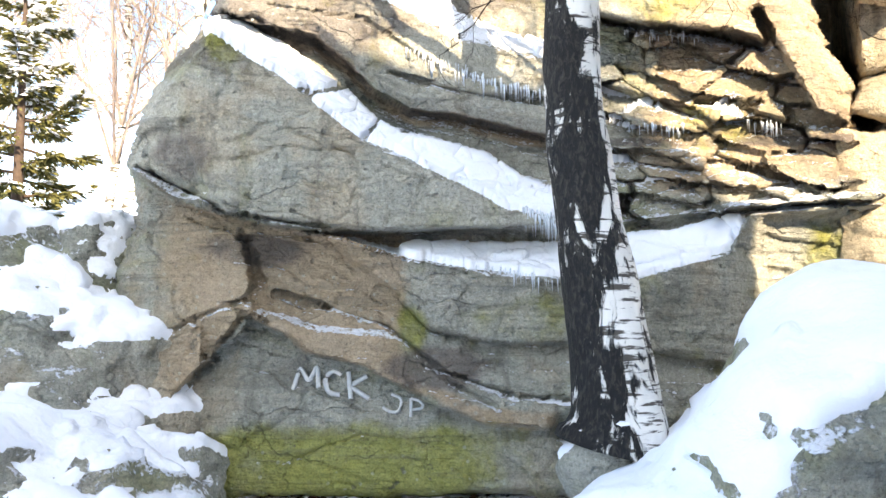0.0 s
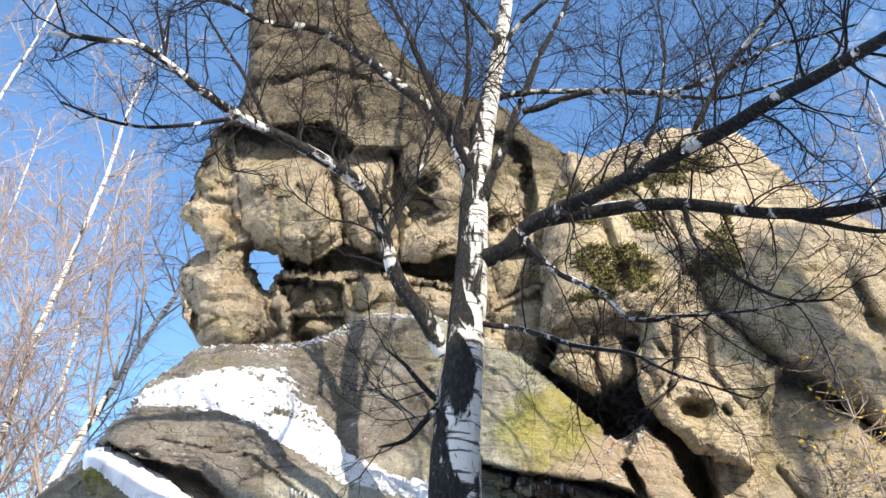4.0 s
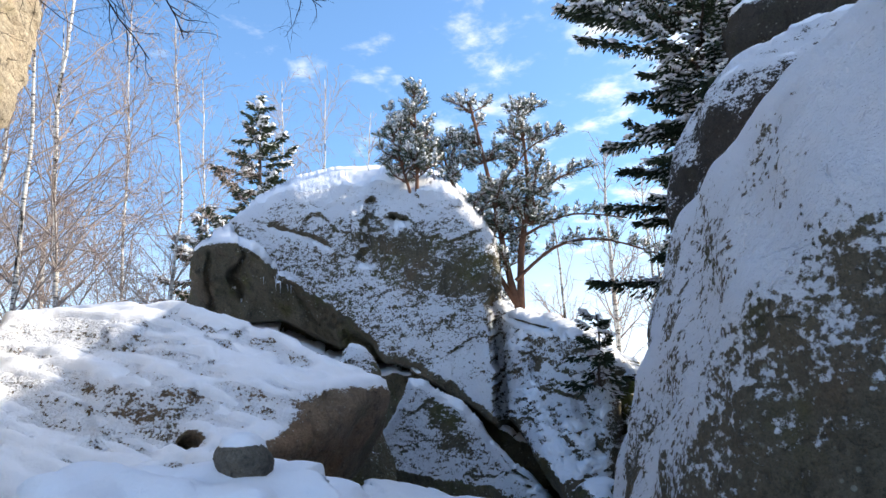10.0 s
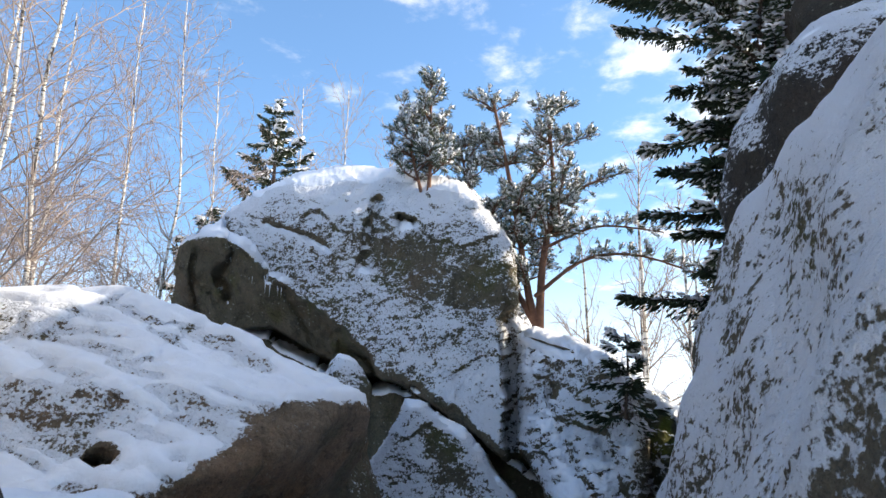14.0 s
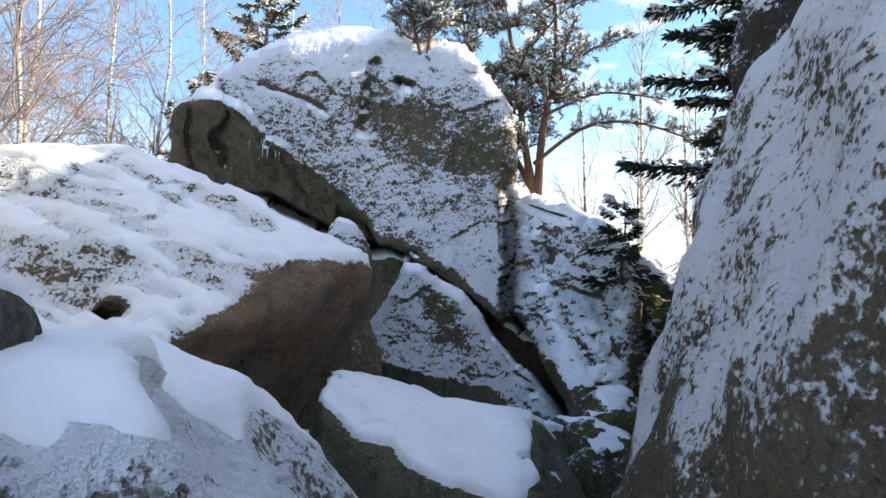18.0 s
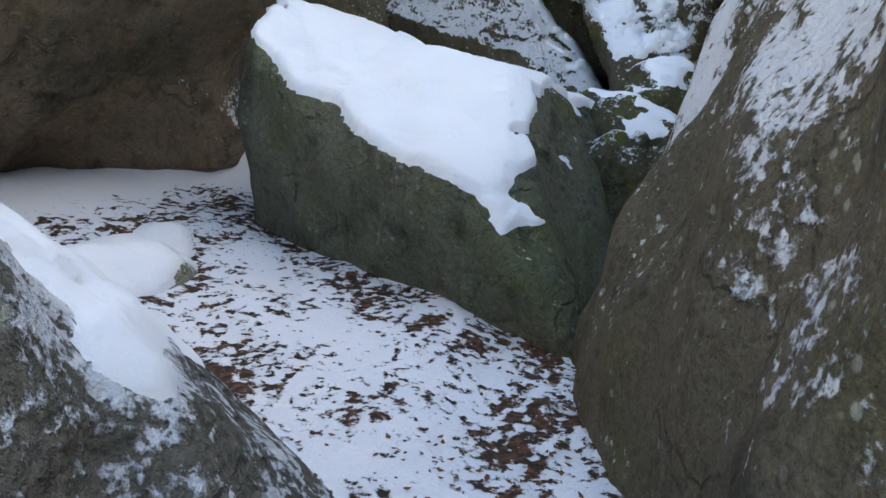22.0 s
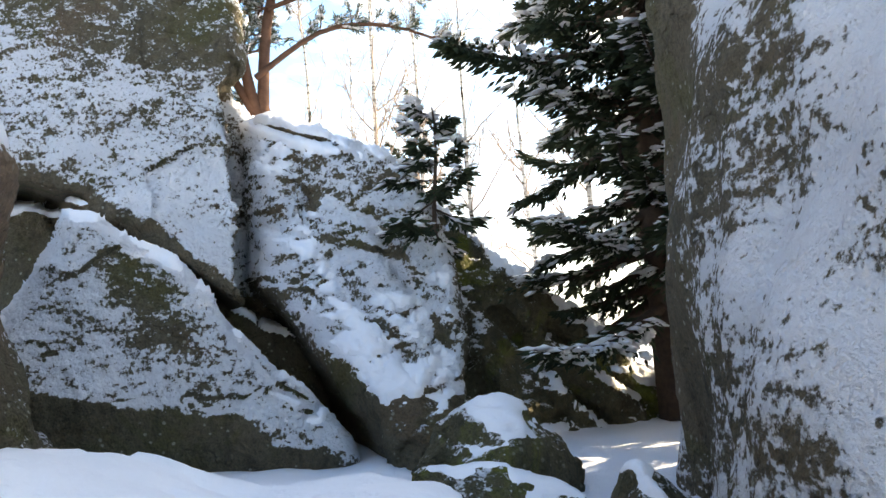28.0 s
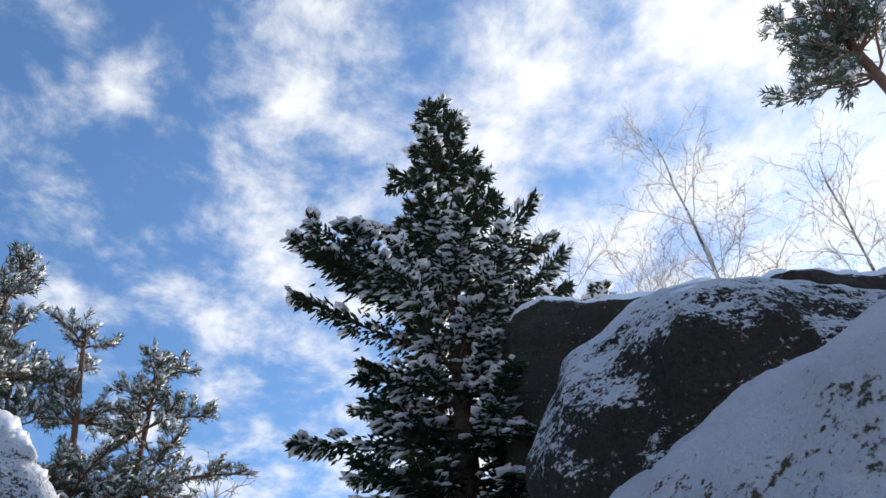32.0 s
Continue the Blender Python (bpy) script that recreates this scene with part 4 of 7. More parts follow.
def foot_depth(A, E):
    D = bands(A, E, 6.18 + 0.02 * np.clip(E + 9, 0, 9), [
        (UNDERCUT, 6.04, 6.36), (BULGE_LOW, 6.2, 6.0), (LEDGE_LOW, 6.0, 6.4), (LEDGE_TOP, 6.5, 6.48), (SLAB_LOW, 5.94, 6.04), (SLAB_TOP, 6.04, 6.5), (SNOW_TOP, 6.55, 6.62),
        (MOUTH, 6.22, 6.42), (BROW_TOP, 6.44, 7.0), (SHELF_TOP, 7.02, 7.75)])
    # crossbeds that break the left buttress and the hollow
    D = D + 0.16 * sstep(1.2, 0.0, E - curve(A, MOUTH)) * sstep(-1.6, -0.2, E - curve(A, MOUTH)) * sstep(-13, -8, A)
    right = sstep(9.6, 11.5, A) * sstep(0.2, 1.2, E - curve(A, LEDGE_TOP))
    D = D * (1 - right) + (6.36 + 0.035 * np.maximum(E - 8, 0) + strata(A, E, 7)) * right
    low = sstep(20.5, 23, A) * sstep(9.5, 7.5, E)
    D = D * (1 - low) + (6.45 + 0.02 * (A - 22) + 0.15 * strata(A, E, 9)) * low
    up = sstep(22.5, 24, E) * sstep(9, 12, A)
    D = D * (1 - up) + (6.75 + 0.07 * (E - 23)) * up
    D = facet(D, A, E, FLANK, 6.55, 0.02, 0.075, 0.2)
    D = facet(D, A, E, PALE_SLAB, 6.4, 0.03, 0.05, 0.15, 0.05)
    D = facet(D, A, E, [(-17, 1.5), (-13.9, 2.9), (-14.1, 0.4), (-16.9, -1.6)], 6.12, -0.03, 0.0, 0.12)
    D = facet(D, A, E, [(-14.5, 7.2), (-7.6, 6.3), (-3.6, 3.2), (-3.4, 0.2), (-9.1, 0.6), (-13.3, 2.1)], 6.34, 0.0, 0.03, 0.3)
    D = facet(D, A, E, [(-22.4, 11.6), (-21.3, 14.2), (-18.8, 14.6), (-17, 10.2), (-18.5, 9.6)], 6.12, -0.02, -0.02, 0.2)
    for pts, depth, w in (([(-14.1, 1.6), (-16.5, -1.6), (-19, -4.5), (-22.5, -5.8)], 0.11, 0.13), ([(-14, 2.9), (-17, 1.6), (-22.3, -1.2)], 0.06, 0.12), ([(-14.5, 7.4), (-13.2, 4.2), (-14, 2.6)], 0.10, 0.25),
                          ([(-21.6, 11.6), (-18.8, 10.4), (-15.7, 8.9), (-7, 7.7), (9, 8.0)], 0.16, 0.16), ([(-12, 3.2), (-8, 2.1), (-4, 0.9), (0, -2.4), (5, -4.1), (9, -4.4)], 0.09, 0.14),
                          ([(-3.5, 0.2), (0.5, -3.2), (4, -5.0)], 0.06, 0.12), ([(-10.6, 17.7), (-8.6, 17.3)], 0.07, 0.12), ([(-6.0, 14.5), (-4.6, 15.6)], 0.06, 0.1), ([(-13, 23.3), (-6, 22.8), (0, 19.3), (7, 17.4)], 0.05, 0.12),
                          ([(-4, 19.2), (1, 17.9), (8, 16.9)], 0.09, 0.13), ([(-7, 18.3), (-2, 15.4), (4, 14.4), (9, 12.7)], 0.05, 0.1), ([(11, 22.6), (14.5, 21.7), (18.8, 20.9), (22.9, 19.4)], 0.28, 0.22),
                          ([(10.5, 18.2), (14, 17.2), (18, 15.4)], 0.16, 0.18), ([(11, 13.4), (15, 12.2), (18.5, 11.6)], 0.16, 0.16), ([(18.5, 16.2), (21, 15.6), (24.2, 14.3)], 0.2, 0.2), ([(19.5, 12.6), (24, 10.6), (28, 8.2)], 0.12, 0.14),
                          ([(8.5, -6.0), (9.3, -7.0)], 0.3, 0.5), ([(-17.5, 21.4), (-14.2, 22.4), (-12.2, 21.4)], 0.1, 0.16), ([(7.5, 29), (8.5, 24), (9.5, 21)], 0.08, 0.3)):
        D = groove(D, A, E, pts, depth, w)
    return D / np.cos(np.radians(A))


def foot_snow(V, N):
    az, el = bearing(V)
    rag = 0.35 * fbm(V * 2.6, 4, 12)
    strip = lambda lo, hi, a0, a1: sstep(0.0, 0.35, el - curve(az, lo) + rag) * sstep(0.0, 0.35, curve(az, hi) - el + rag) * sstep(a0, a0 + 0.8, az) * sstep(a1, a1 - 0.8, az)
    gap = sstep(0.45, 0.15, np.abs(el - 17.4 - 0.25 * (az + 9.5))) * sstep(-12.5, -10.5, az) * sstep(-7, -8, az) + sstep(0.4, 0.1, np.abs(az + 5.3 + 0.9 * (15.0 - el))) * sstep(13.5, 14, el)
    m = np.maximum(strip(SLAB_TOP, SNOW_TOP, -18, 10), strip(LEDGE_LOW, LEDGE_TOP, -3.5, 21.4)) * (1 - gap.clip(0, 1))
    m = np.maximum(m, 0.9 * strip(BROW_TOP, SHELF_TOP, -16.5, 8.5) * sstep(0.05, -0.2, fbm(V * 3.2, 4, 15) + 0.1 * (el - curve(az, BROW_TOP)) - 0.12))
    m = np.maximum(m, 0.9 * sstep(0.66, 0.85, N[:, 2]) * sstep(9.5, 11, az) * sstep(9, 10, el) * sstep(19, 17, el) * sstep(0.18, 0.34, fbm(V * 1.3, 3, 18)))
    return -1.5 + 5.0 * m


def foot_beds(V, N):
    az, el = bearing(V)
    under, lip = curve(az, SLAB_LOW), curve(az, UNDERCUT)
    ring = lambda a, e, ra, re: sstep(1.4, 0.6, np.hypot((az - a) / ra, (el - e) / re))
    hollow = sstep(-0.3, 0.3, el - lip) * sstep(0.2, -0.4, el - under) * sstep(-1.5, -4.0, az) * sstep(-23, -17, az)
    beds = 0.75 * sstep(-0.4, 0.3, el - lip) * sstep(1.6, 0.8, el - lip) * sstep(9, 7, az) * sstep(-12, -9, az)
    left = 0.35 * sstep(-13, -14.5, az) * sstep(0.5, -1.0, el - under) * sstep(-7, -2, el)
    # the upper right is tinted buff for the yellow sun on its terraces
    right = 0.75 * sstep(12, 17, az) * sstep(9, 11, el) * sstep(29, 26, el)
    lipbed = 0.9 * sstep(0.4, -0.2, el - curve(az, MOUTH)) * sstep(-1.6, -0.6, el - curve(az, MOUTH)) * sstep(-15, -12, az) * sstep(9, 6, az)
    seam = 0.9 * sstep(0.5, 0.1, np.abs(el - under + 0.35)) * sstep(-21, -16, az) * sstep(-4, -8, az)
    # iron crust in patches, plus shade painted along the recess under the lip
    crust_shade = 0.7 * sstep(20.5, 23.5, el - 0.2 * az) * sstep(10, 7, az) + 0.75 * ring(-13.5, 6.2, 3.4, 1.3) + 0.4 * ring(-9.5, -2.6, 3.2, 1.4) + ring(-0.5, -2.2, 3.6, 1.5) + 0.6 * ring(-18.8, 12.6, 2.2, 1.8) + 0.5 * ring(9.5, 27, 1.3, 3.5) + 0.8 * sstep(0.5, 0.15, np.abs(el - curve(az, MOUTH) + 0.25)) * sstep(-11, -8, az)
    algae = 0.9 * sstep(-5.0, -7.4, el) * sstep(-21, -16, az) * sstep(9, -1, az) + 0.8 * ring(-2.2, 0.9, 1.2, 1.6) + 0.5 * ring(-16.2, 20.5, 1.6, 1.5) + 0.6 * ring(17, 25, 5, 3) + 0.6 * ring(27, 4, 3, 4) + 0.16 * sstep(22.5, 24.5, el) * sstep(11.5, 9, az) + 0.4 * ring(6, 1.5, 4, 1.6) + 0.4 * ring(19.5, 14.5, 3, 2)
    return {"buff_and_sun": np.maximum(np.maximum(np.maximum(hollow, left), np.maximum(right, lipbed)), np.maximum(seam, beds)), "crust_and_shade": crust_shade.clip(0, 1), "algae": algae.clip(0, 1)}


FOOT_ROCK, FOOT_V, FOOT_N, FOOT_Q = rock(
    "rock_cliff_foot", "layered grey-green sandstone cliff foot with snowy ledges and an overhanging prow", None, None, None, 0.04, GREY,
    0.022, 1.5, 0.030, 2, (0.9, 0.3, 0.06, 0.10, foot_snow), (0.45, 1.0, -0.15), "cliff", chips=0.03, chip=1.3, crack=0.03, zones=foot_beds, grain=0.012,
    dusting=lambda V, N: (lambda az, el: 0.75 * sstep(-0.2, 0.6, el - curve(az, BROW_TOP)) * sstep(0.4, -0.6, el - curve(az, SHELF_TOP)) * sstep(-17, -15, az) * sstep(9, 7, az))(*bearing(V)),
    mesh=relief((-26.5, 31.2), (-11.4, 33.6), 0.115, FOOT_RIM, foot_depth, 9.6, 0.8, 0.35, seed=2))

# ---- the tower with the pierced profile ----
TOWER_RIM = [(-14.2, 57), (-12.4, 51.8), (-11.7, 47.3), (-12.6, 45.1), (-13.8, 44.2), (-14.5, 40.7), (-14.2, 39.8), (-15.2, 38.0), (-12.3, 36.5), (-12.0, 36.0), (-14.0, 34.5), (-13.7, 33.0), (-12.6, 30.9), (-11.2, 29.4), (-9, 26),
             (14, 26), (19, 30.8), (20.6, 36.4), (22.5, 43.2), (17.7, 45.6), (16, 47.3), (9.3, 48.9), (3.3, 52.1), (-1.5, 55.8), (-4.4, 58.3)]


def tower_depth(A, E):
    D = np.full(A.shape, 8.0) + 0.1 * wander(A, E, 0.2, 5)
    up = sstep(44.6, 45.3, E + 0.06 * (4 - A) + 0.7 * wander(A, E, 0.3, 6)) * sstep(9, 5, A)
    D = D * (1 - up) + (7.72 + 0.012 * (E - 45)) * up
    for pts, d, ga, ge, soft, bulge in (
            ([(-12.2, 45.0), (-3, 46.4), (0, 45), (-1.8, 43.5), (-6.6, 43.0), (-11.2, 42.4)], 8.3, 0, 0.10, 0.2, 0.0),
            ([(-11.3, 42.3), (-2.3, 43.6), (-0.6, 40.2), (-0.8, 38.4), (-3, 36.6), (-7.9, 36.8), (-9.5, 38.2)], 7.62, -0.01, 0.0, 0.2, 0.45),
            ([(-14.4, 40.4), (-13.8, 44.2), (-12.2, 45.0), (-11.0, 40.7), (-13.7, 39.8)], 8.05, 0, 0.02, 0.2, 0.25),
            ([(-15.4, 38.0), (-13.7, 39.8), (-10.7, 39.8), (-9.8, 36.8), (-12.3, 36.2)], 7.95, 0, 0.03, 0.2, 0.25),
            ([(-14.3, 34.5), (-11.9, 36.1), (-8.5, 37.2), (-7.8, 35.3), (-5.9, 33.2), (-4.8, 31.3), (-8, 29), (-11.4, 29.4)], 7.9, 0, 0.0, 0.15, 0.35),
            ([(-2.3, 43.7), (4.3, 44.7), (4.8, 41), (4.5, 37.0), (1.4, 37.2), (-0.5, 38.7)], 7.85, 0.02, -0.02, 0.2, 0.3),
            ([(4.3, 44.7), (7, 46.2), (10, 45.3), (11, 42.1), (9.5, 40.5), (7.3, 41.6), (5.0, 42.8)], 7.66, 0.0, -0.03, 0.15, 0.2),
            ([(5.0, 42.6), (7.2, 41.5), (9.2, 40.6), (5.8, 39.4)], 8.3, 0, 0, 0.12, 0.0),
            ([(5.4, 39.4), (9.5, 40.2), (11.5, 42), (13, 38), (10, 36.6), (5.4, 37)], 7.9, 0, 0, 0.2, 0.25),
            ([(-5.6, 36.6), (-2.9, 36.4), (-0.3, 38.0), (5.1, 36.8), (10.2, 37.2), (10.3, 35.1), (5.2, 35.9), (0.2, 35.9), (-5.4, 35.4)], 8.9, 0, 0, 0.2, 0.0),
            ([(-5.9, 34.9), (-3.2, 35.2), (-2.6, 33.6), (-4.6, 32.6)], 8.3, 0, 0, 0.12, 0.25), ([(-3.0, 35.0), (-0.2, 34.9), (0.3, 33.0), (-2.4, 32.6)], 8.15, 0, 0, 0.12, 0.25),
            ([(0.1, 35.6), (2.6, 35.9), (4.8, 35.5), (5.4, 33.6), (1.0, 32.9)], 7.95, 0, 0, 0.12, 0.25), ([(-4.2, 32.5), (0.4, 32.8), (0.8, 31.0), (-4.0, 30.6)], 8.2, 0, 0, 0.12, 0.25),
            ([(11.5, 44.5), (15, 46), (17.5, 44.5), (18, 40), (14.5, 38.5), (12, 40)], 8.1, 0.02, 0, 0.2, 0.3), ([(12.8, 37.0), (16.9, 37.6), (19.6, 35.0), (19.3, 34.1), (17, 34.6), (13.6, 33.5)], 8.0, 0, 0, 0.15, 0.3),
            ([(13.5, 33.2), (17, 34.2), (19.4, 33.6), (19.6, 31.6), (17, 29.3), (14.2, 31.0)], 7.8, 0, 0, 0.15, 0.3), ([(5.6, 35.4), (9.8, 35), (12.4, 34), (11.5, 31), (6.5, 32.8)], 7.95, 0, 0, 0.2, 0.3)):
        D = facet(D, A, E, pts, d, ga, ge, soft, bulge, 0.75)
    for pts, depth, w in (([(7.3, 42.8), (7.5, 42.5)], 0.4, 0.45), ([(-5.2, 41.7), (-4.9, 41.5)], 0.15, 0.25), ([(-2.9, 31), (-2.7, 29.5)], 0.3, 0.4), ([(-2.4, 44), (-0.6, 40), (-0.4, 37.6)], 0.2, 0.25), ([(4.5, 44.6), (4.9, 41), (4.9, 37)], 0.25, 0.25),
                          ([(-9, 48.5), (-4, 50), (1, 49.5)], 0.12, 0.3), ([(-3, 56), (-1.5, 51), (0, 47)], 0.12, 0.3), ([(-6.8, 40.5), (-6.2, 38.2)], 0.08, 0.2), ([(12, 46), (12.5, 42), (12.4, 36)], 0.25, 0.3), ([(-5.6, 35.3), (-5.1, 34.8)], 0.2, 0.22)):
        D = groove(D, A, E, pts, depth, w, 0.75)
    return D / np.cos(np.radians(A))


rock("rock_tower", "tall weathered sandstone tower shaped like a profile, pierced by a window", None, None, None, 0.04, STAINED, 0.05, 1.6, 0.02, 11,
     None, (0.95, 1.5, -0.3), "rock", chips=0.09, chip=1.3, crack=0.05, grain=0.022,
     mesh=relief((-16, 23.4), (25.5, 57), 0.125, TOWER_RIM, tower_depth, 10.2, 1.1, 0.45, [[(-8.5, 36.5), (-6.1, 36.5), (-5.5, 35.6), (-6.2, 34.9), (-6.1, 33.6), (-6.9, 33.7), (-8.5, 35.4)]], 0.75, 0.15, 11))

DOME_RIM = [(17, 31), (18.5, 39.7), (21.6, 44.0), (23.7, 43.2), (31.7, 43.7), (37.3, 42.2), (40.3, 37.8), (42, 35.8), (45.4, 32.6), (46.3, 30.4), (45.7, 26), (44.6, 22.8), (43.5, 20), (41.2, 18.0), (39.5, 20.3), (38.2, 22.6), (34.6, 25.6), (31, 29)]


def dome_depth(A, E):
    D = 6.67 + 0.075 * np.maximum(E - 34, 0) + 0.012 * np.maximum(30 - E, 0) + 0.1 * wander(A, E, 0.14, 8)
    D = facet(D, A, E, [(32, 30.5), (34.2, 26.5), (38.6, 22.0), (41.2, 17.6), (43.2, 21), (41.6, 26), (39, 31), (35, 33)], 6.5, 0.0, -0.012, 0.5, 0.18)
    D = facet(D, A, E, [(42, 26), (43.6, 20), (44.8, 22.6), (46.2, 29), (45.6, 32), (43, 32)], 6.75, 0.10, 0.0, 0.4)
    for pts, depth, w in (([(30.5, 34), (31.1, 31.6), (32.4, 29.7), (33.6, 27.2), (36.7, 24.7), (39.4, 20.9)], 0.22, 0.35), ([(41.8, 30), (42.3, 25.5), (41.4, 20.5)], 0.12, 0.4), ([(40, 37), (41.5, 32), (42.2, 27)], 0.1, 0.5),
                          ([(21, 42), (24, 38.5), (25, 34)], 0.2, 0.4), ([(28, 42), (29.5, 38), (30.8, 33)], 0.1, 0.3), ([(37, 30), (36.2, 27.5)], 0.06, 0.3)):
        D = groove(D, A, E, pts, depth, w)
    return D / np.cos(np.radians(A))


rock("rock_dome", "huge rounded tan sandstone dome with dry shrubs on its brow", None, None, None, 0.05, TAN, 0.035, 1.1, 0.012, 17, None, (0.92, 1.4, -0.3), "rock", chips=0.05, chip=0.8, crack=0.03, grain=0.012,
     mesh=relief((16, 47.5), (17, 45), 0.125, DOME_RIM, dome_depth, 11.4, 3.2, 0.8, s=0.8, seed=17))

STEM_RIM = [(10.5, -10), (10.5, 25), (12, 33), (30, 32), (34.8, 25.6), (38.7, 22.6), (41.2, 18.3), (42.4, 15.0), (43.4, 11.3), (43.9, 8.3), (44.3, -10)]


def stem_depth(A, E):
    D = 9.3 - 2.5 * sstep(27.2, 29.0, A - 0.2 * np.maximum(18 - E, 0)) + 0.08 * wander(A, E, 0.16, 9)
    for pts, d, ga, ge, soft, bulge in (([(28.7, 16.6), (30.9, 18.2), (32.5, 20.4), (35, 25), (38.7, 22.4), (41.4, 17.6), (38, 15), (34.4, 16.9)], 6.62, 0.0, 0.02, 0.3, 0.15),
                                        ([(27.6, 14.5), (28.8, 16.4), (34.4, 16.7), (38, 14.8), (41.4, 17.2), (44, 9), (44, 4), (36, 8), (32.8, 12.5)], 6.5, 0.0, 0.02, 0.25, 0.15),
                                        ([(27, 14), (32.8, 12.2), (36, 7.5), (40, 5.5), (40, -10), (26, -10)], 6.4, 0.0, 0.01, 0.3, 0.15)):
        D = facet(D, A, E, pts, d, ga, ge, soft, bulge)
    for pts, depth, w in (([(28.6, 16.6), (31, 16.9), (34.4, 16.9), (38, 15)], 0.2, 0.22), ([(27.6, 14.4), (32.8, 12.5), (36, 8)], 0.14, 0.25), ([(33, 20), (34.6, 16.9)], 0.12, 0.2), ([(41.3, 17), (40, 11), (41, 5)], 0.1, 0.3)):
        D = groove(D, A, E, pts, depth, w)
    return D / np.cos(np.radians(A))


rock("dome_footing", "smooth buff sandstone footing under the dome", None, None, None, 0.05, TAN, 0.035, 1.2, 0.012, 23, None, (0.9, 1.4, -0.3), "rock", chips=0.03, chip=1.0, crack=0.02, grain=0.008,
     mesh=relief((10, 45.5), (-10.5, 33.5), 0.15, STEM_RIM, stem_depth, 12.0, 1.6, 0.5, seed=23))


def knob_depth(A, E):
    D = 6.45 + 0.07 * wander(A, E, 0.3, 12)
    D = facet(D, A, E, [(24.9, 28.6), (26.5, 32.3), (28.6, 31.8), (27.6, 27.6), (25.6, 26.2)], 6.42, -0.03, -0.02, 0.15, 0.15)
    for pts, depth, w in (([(27.9, 25.0), (28.6, 24.8)], 0.45, 0.7), ([(30.6, 24.6), (30.7, 24.2)], 0.2, 0.2), ([(28.3, 32), (27.9, 28.5), (26.6, 26)], 0.14, 0.18), ([(30.8, 31.4), (30.2, 27.2), (31.8, 24.2)], 0.10, 0.16), ([(26.6, 30), (27, 28.8)], 0.12, 0.2)):
        D = groove(D, A, E, pts, depth, w)
    return D / np.cos(np.radians(A))


rock("hanging_rock", "pitted pale sandstone block overhanging a dark cleft", None, None, None, 0.04, TAN, 0.04, 2.2, 0.0, 29, None, (0.95, 1.5, -0.3), "rock", chips=0.05, chip=1.8, crack=0.02, grain=0.018,
     mesh=relief((23.6, 35.8), (19, 33.6), 0.1, [(24.7, 28.8), (26.5, 32.7), (30.6, 32.0), (32.8, 29.4), (34.8, 26.3), (32.6, 22.1), (31.4, 20.2), (27.7, 21.9), (24.9, 26.0)], knob_depth, 8.9, 1.3, 0.4, seed=29))


def lobe_depth(A, E):
    D = (7.0 + 0.06 * wander(A, E, 0.3, 14)) / np.cos(np.radians(A))
    return groove(groove(D, A, E, [(21.8, 32), (21.4, 29), (22, 26.6)], 0.2, 0.22), A, E, [(18.6, 30), (21.4, 29.4)], 0.1, 0.18)


rock("cleft_rock", "buff sandstone block wedged above a dark cleft", None, None, None, 0.04, TAN, 0.04, 2.2, 0.0, 31, None, (0.95, 1.5, -0.3), "rock", chips=0.05, chip=2.0, crack=0.02, grain=0.018,
     mesh=relief((16.8, 25.4), (25.6, 33.4), 0.1, [(17.6, 28.9), (18.8, 30.8), (20.1, 32.2), (23.9, 31.5), (24.5, 27.7), (21, 26.4)], lobe_depth, 8.9, 1.1, 0.35, seed=31))

# snowy ribs on the left bank
for _i, (_az, _el, _d, _r) in enumerate(((-27.5, -1.5, 6.9, (0.85, 0.8, 0.75)), (-25.0, 3.9, 7.4, (0.5, 0.5, 0.5)), (-24.5, -7.0, 6.5, (0.8, 0.6, 0.5)), (-28, -9, 5.7, (0.9, 0.7, 0.45)), (-19, -9.4, 6.3, (0.5, 0.4, 0.28)), (-31, 0.5, 7.5, (1.0, 1.0, 1.1)))):
    _c = P(_az, _el, _d)
    rock("bank_rock", "low grey sandstone rib half buried in snow on the bank", [("+", crag(_c, _r, (0, 15, 20 * _i), 60 + _i), 0.1), ("+", crag(_c - np.array((0, 0, 0.5)), [v * 1.2 for v in _r], (0, 0, 0), 66 + _i), 0.2)],
         _c - 1.6, _c + 1.6, 0.045, GREY, 0.09, 1.8, 0.05, 60 + _i, (0.45, 0.3, 0.06, 0.6), (0.3, 1.0, 0.0), group="rocks on the left bank", chips=0.05, chip=2.0)

# ---- boulders along the walk ----
N0 = [("+", poly([(P(9.8, -10.9, 4.0) - np.array((0, 0, 0.05)), (-0.665, -0.123, 0.737)), ((0, 0, 1.585), (-0.658, 0.252, 0.709)), (P(23, -9.9, 3.0), (0.35, -0.9, -0.2)), (P(31, 3.7, 4.2), (0.05, -0.2, 0.97)), ((3.5, 3.8, 1), (0.95, 0.2, 0.2)), ((2.4, 5.0, 1), (0, 1, 0.3)), ((2, 4, -0.3), (0, 0, -1))], 0.2), 0.1)]
rock("snowy_boulder", "grey boulder under a smooth sheet of snow beside the birch", N0, (0.0, 2.6, -0.3), (4.0, 5.4, 2.6), 0.04, GREY, 0.04, 1.4, 0.0, 71, (0.45, 0.2, 0.06, 0.10), (0.3, 0.9, 0.0), chips=0.03)
_c = P(10.6, -8.6, 4.85)
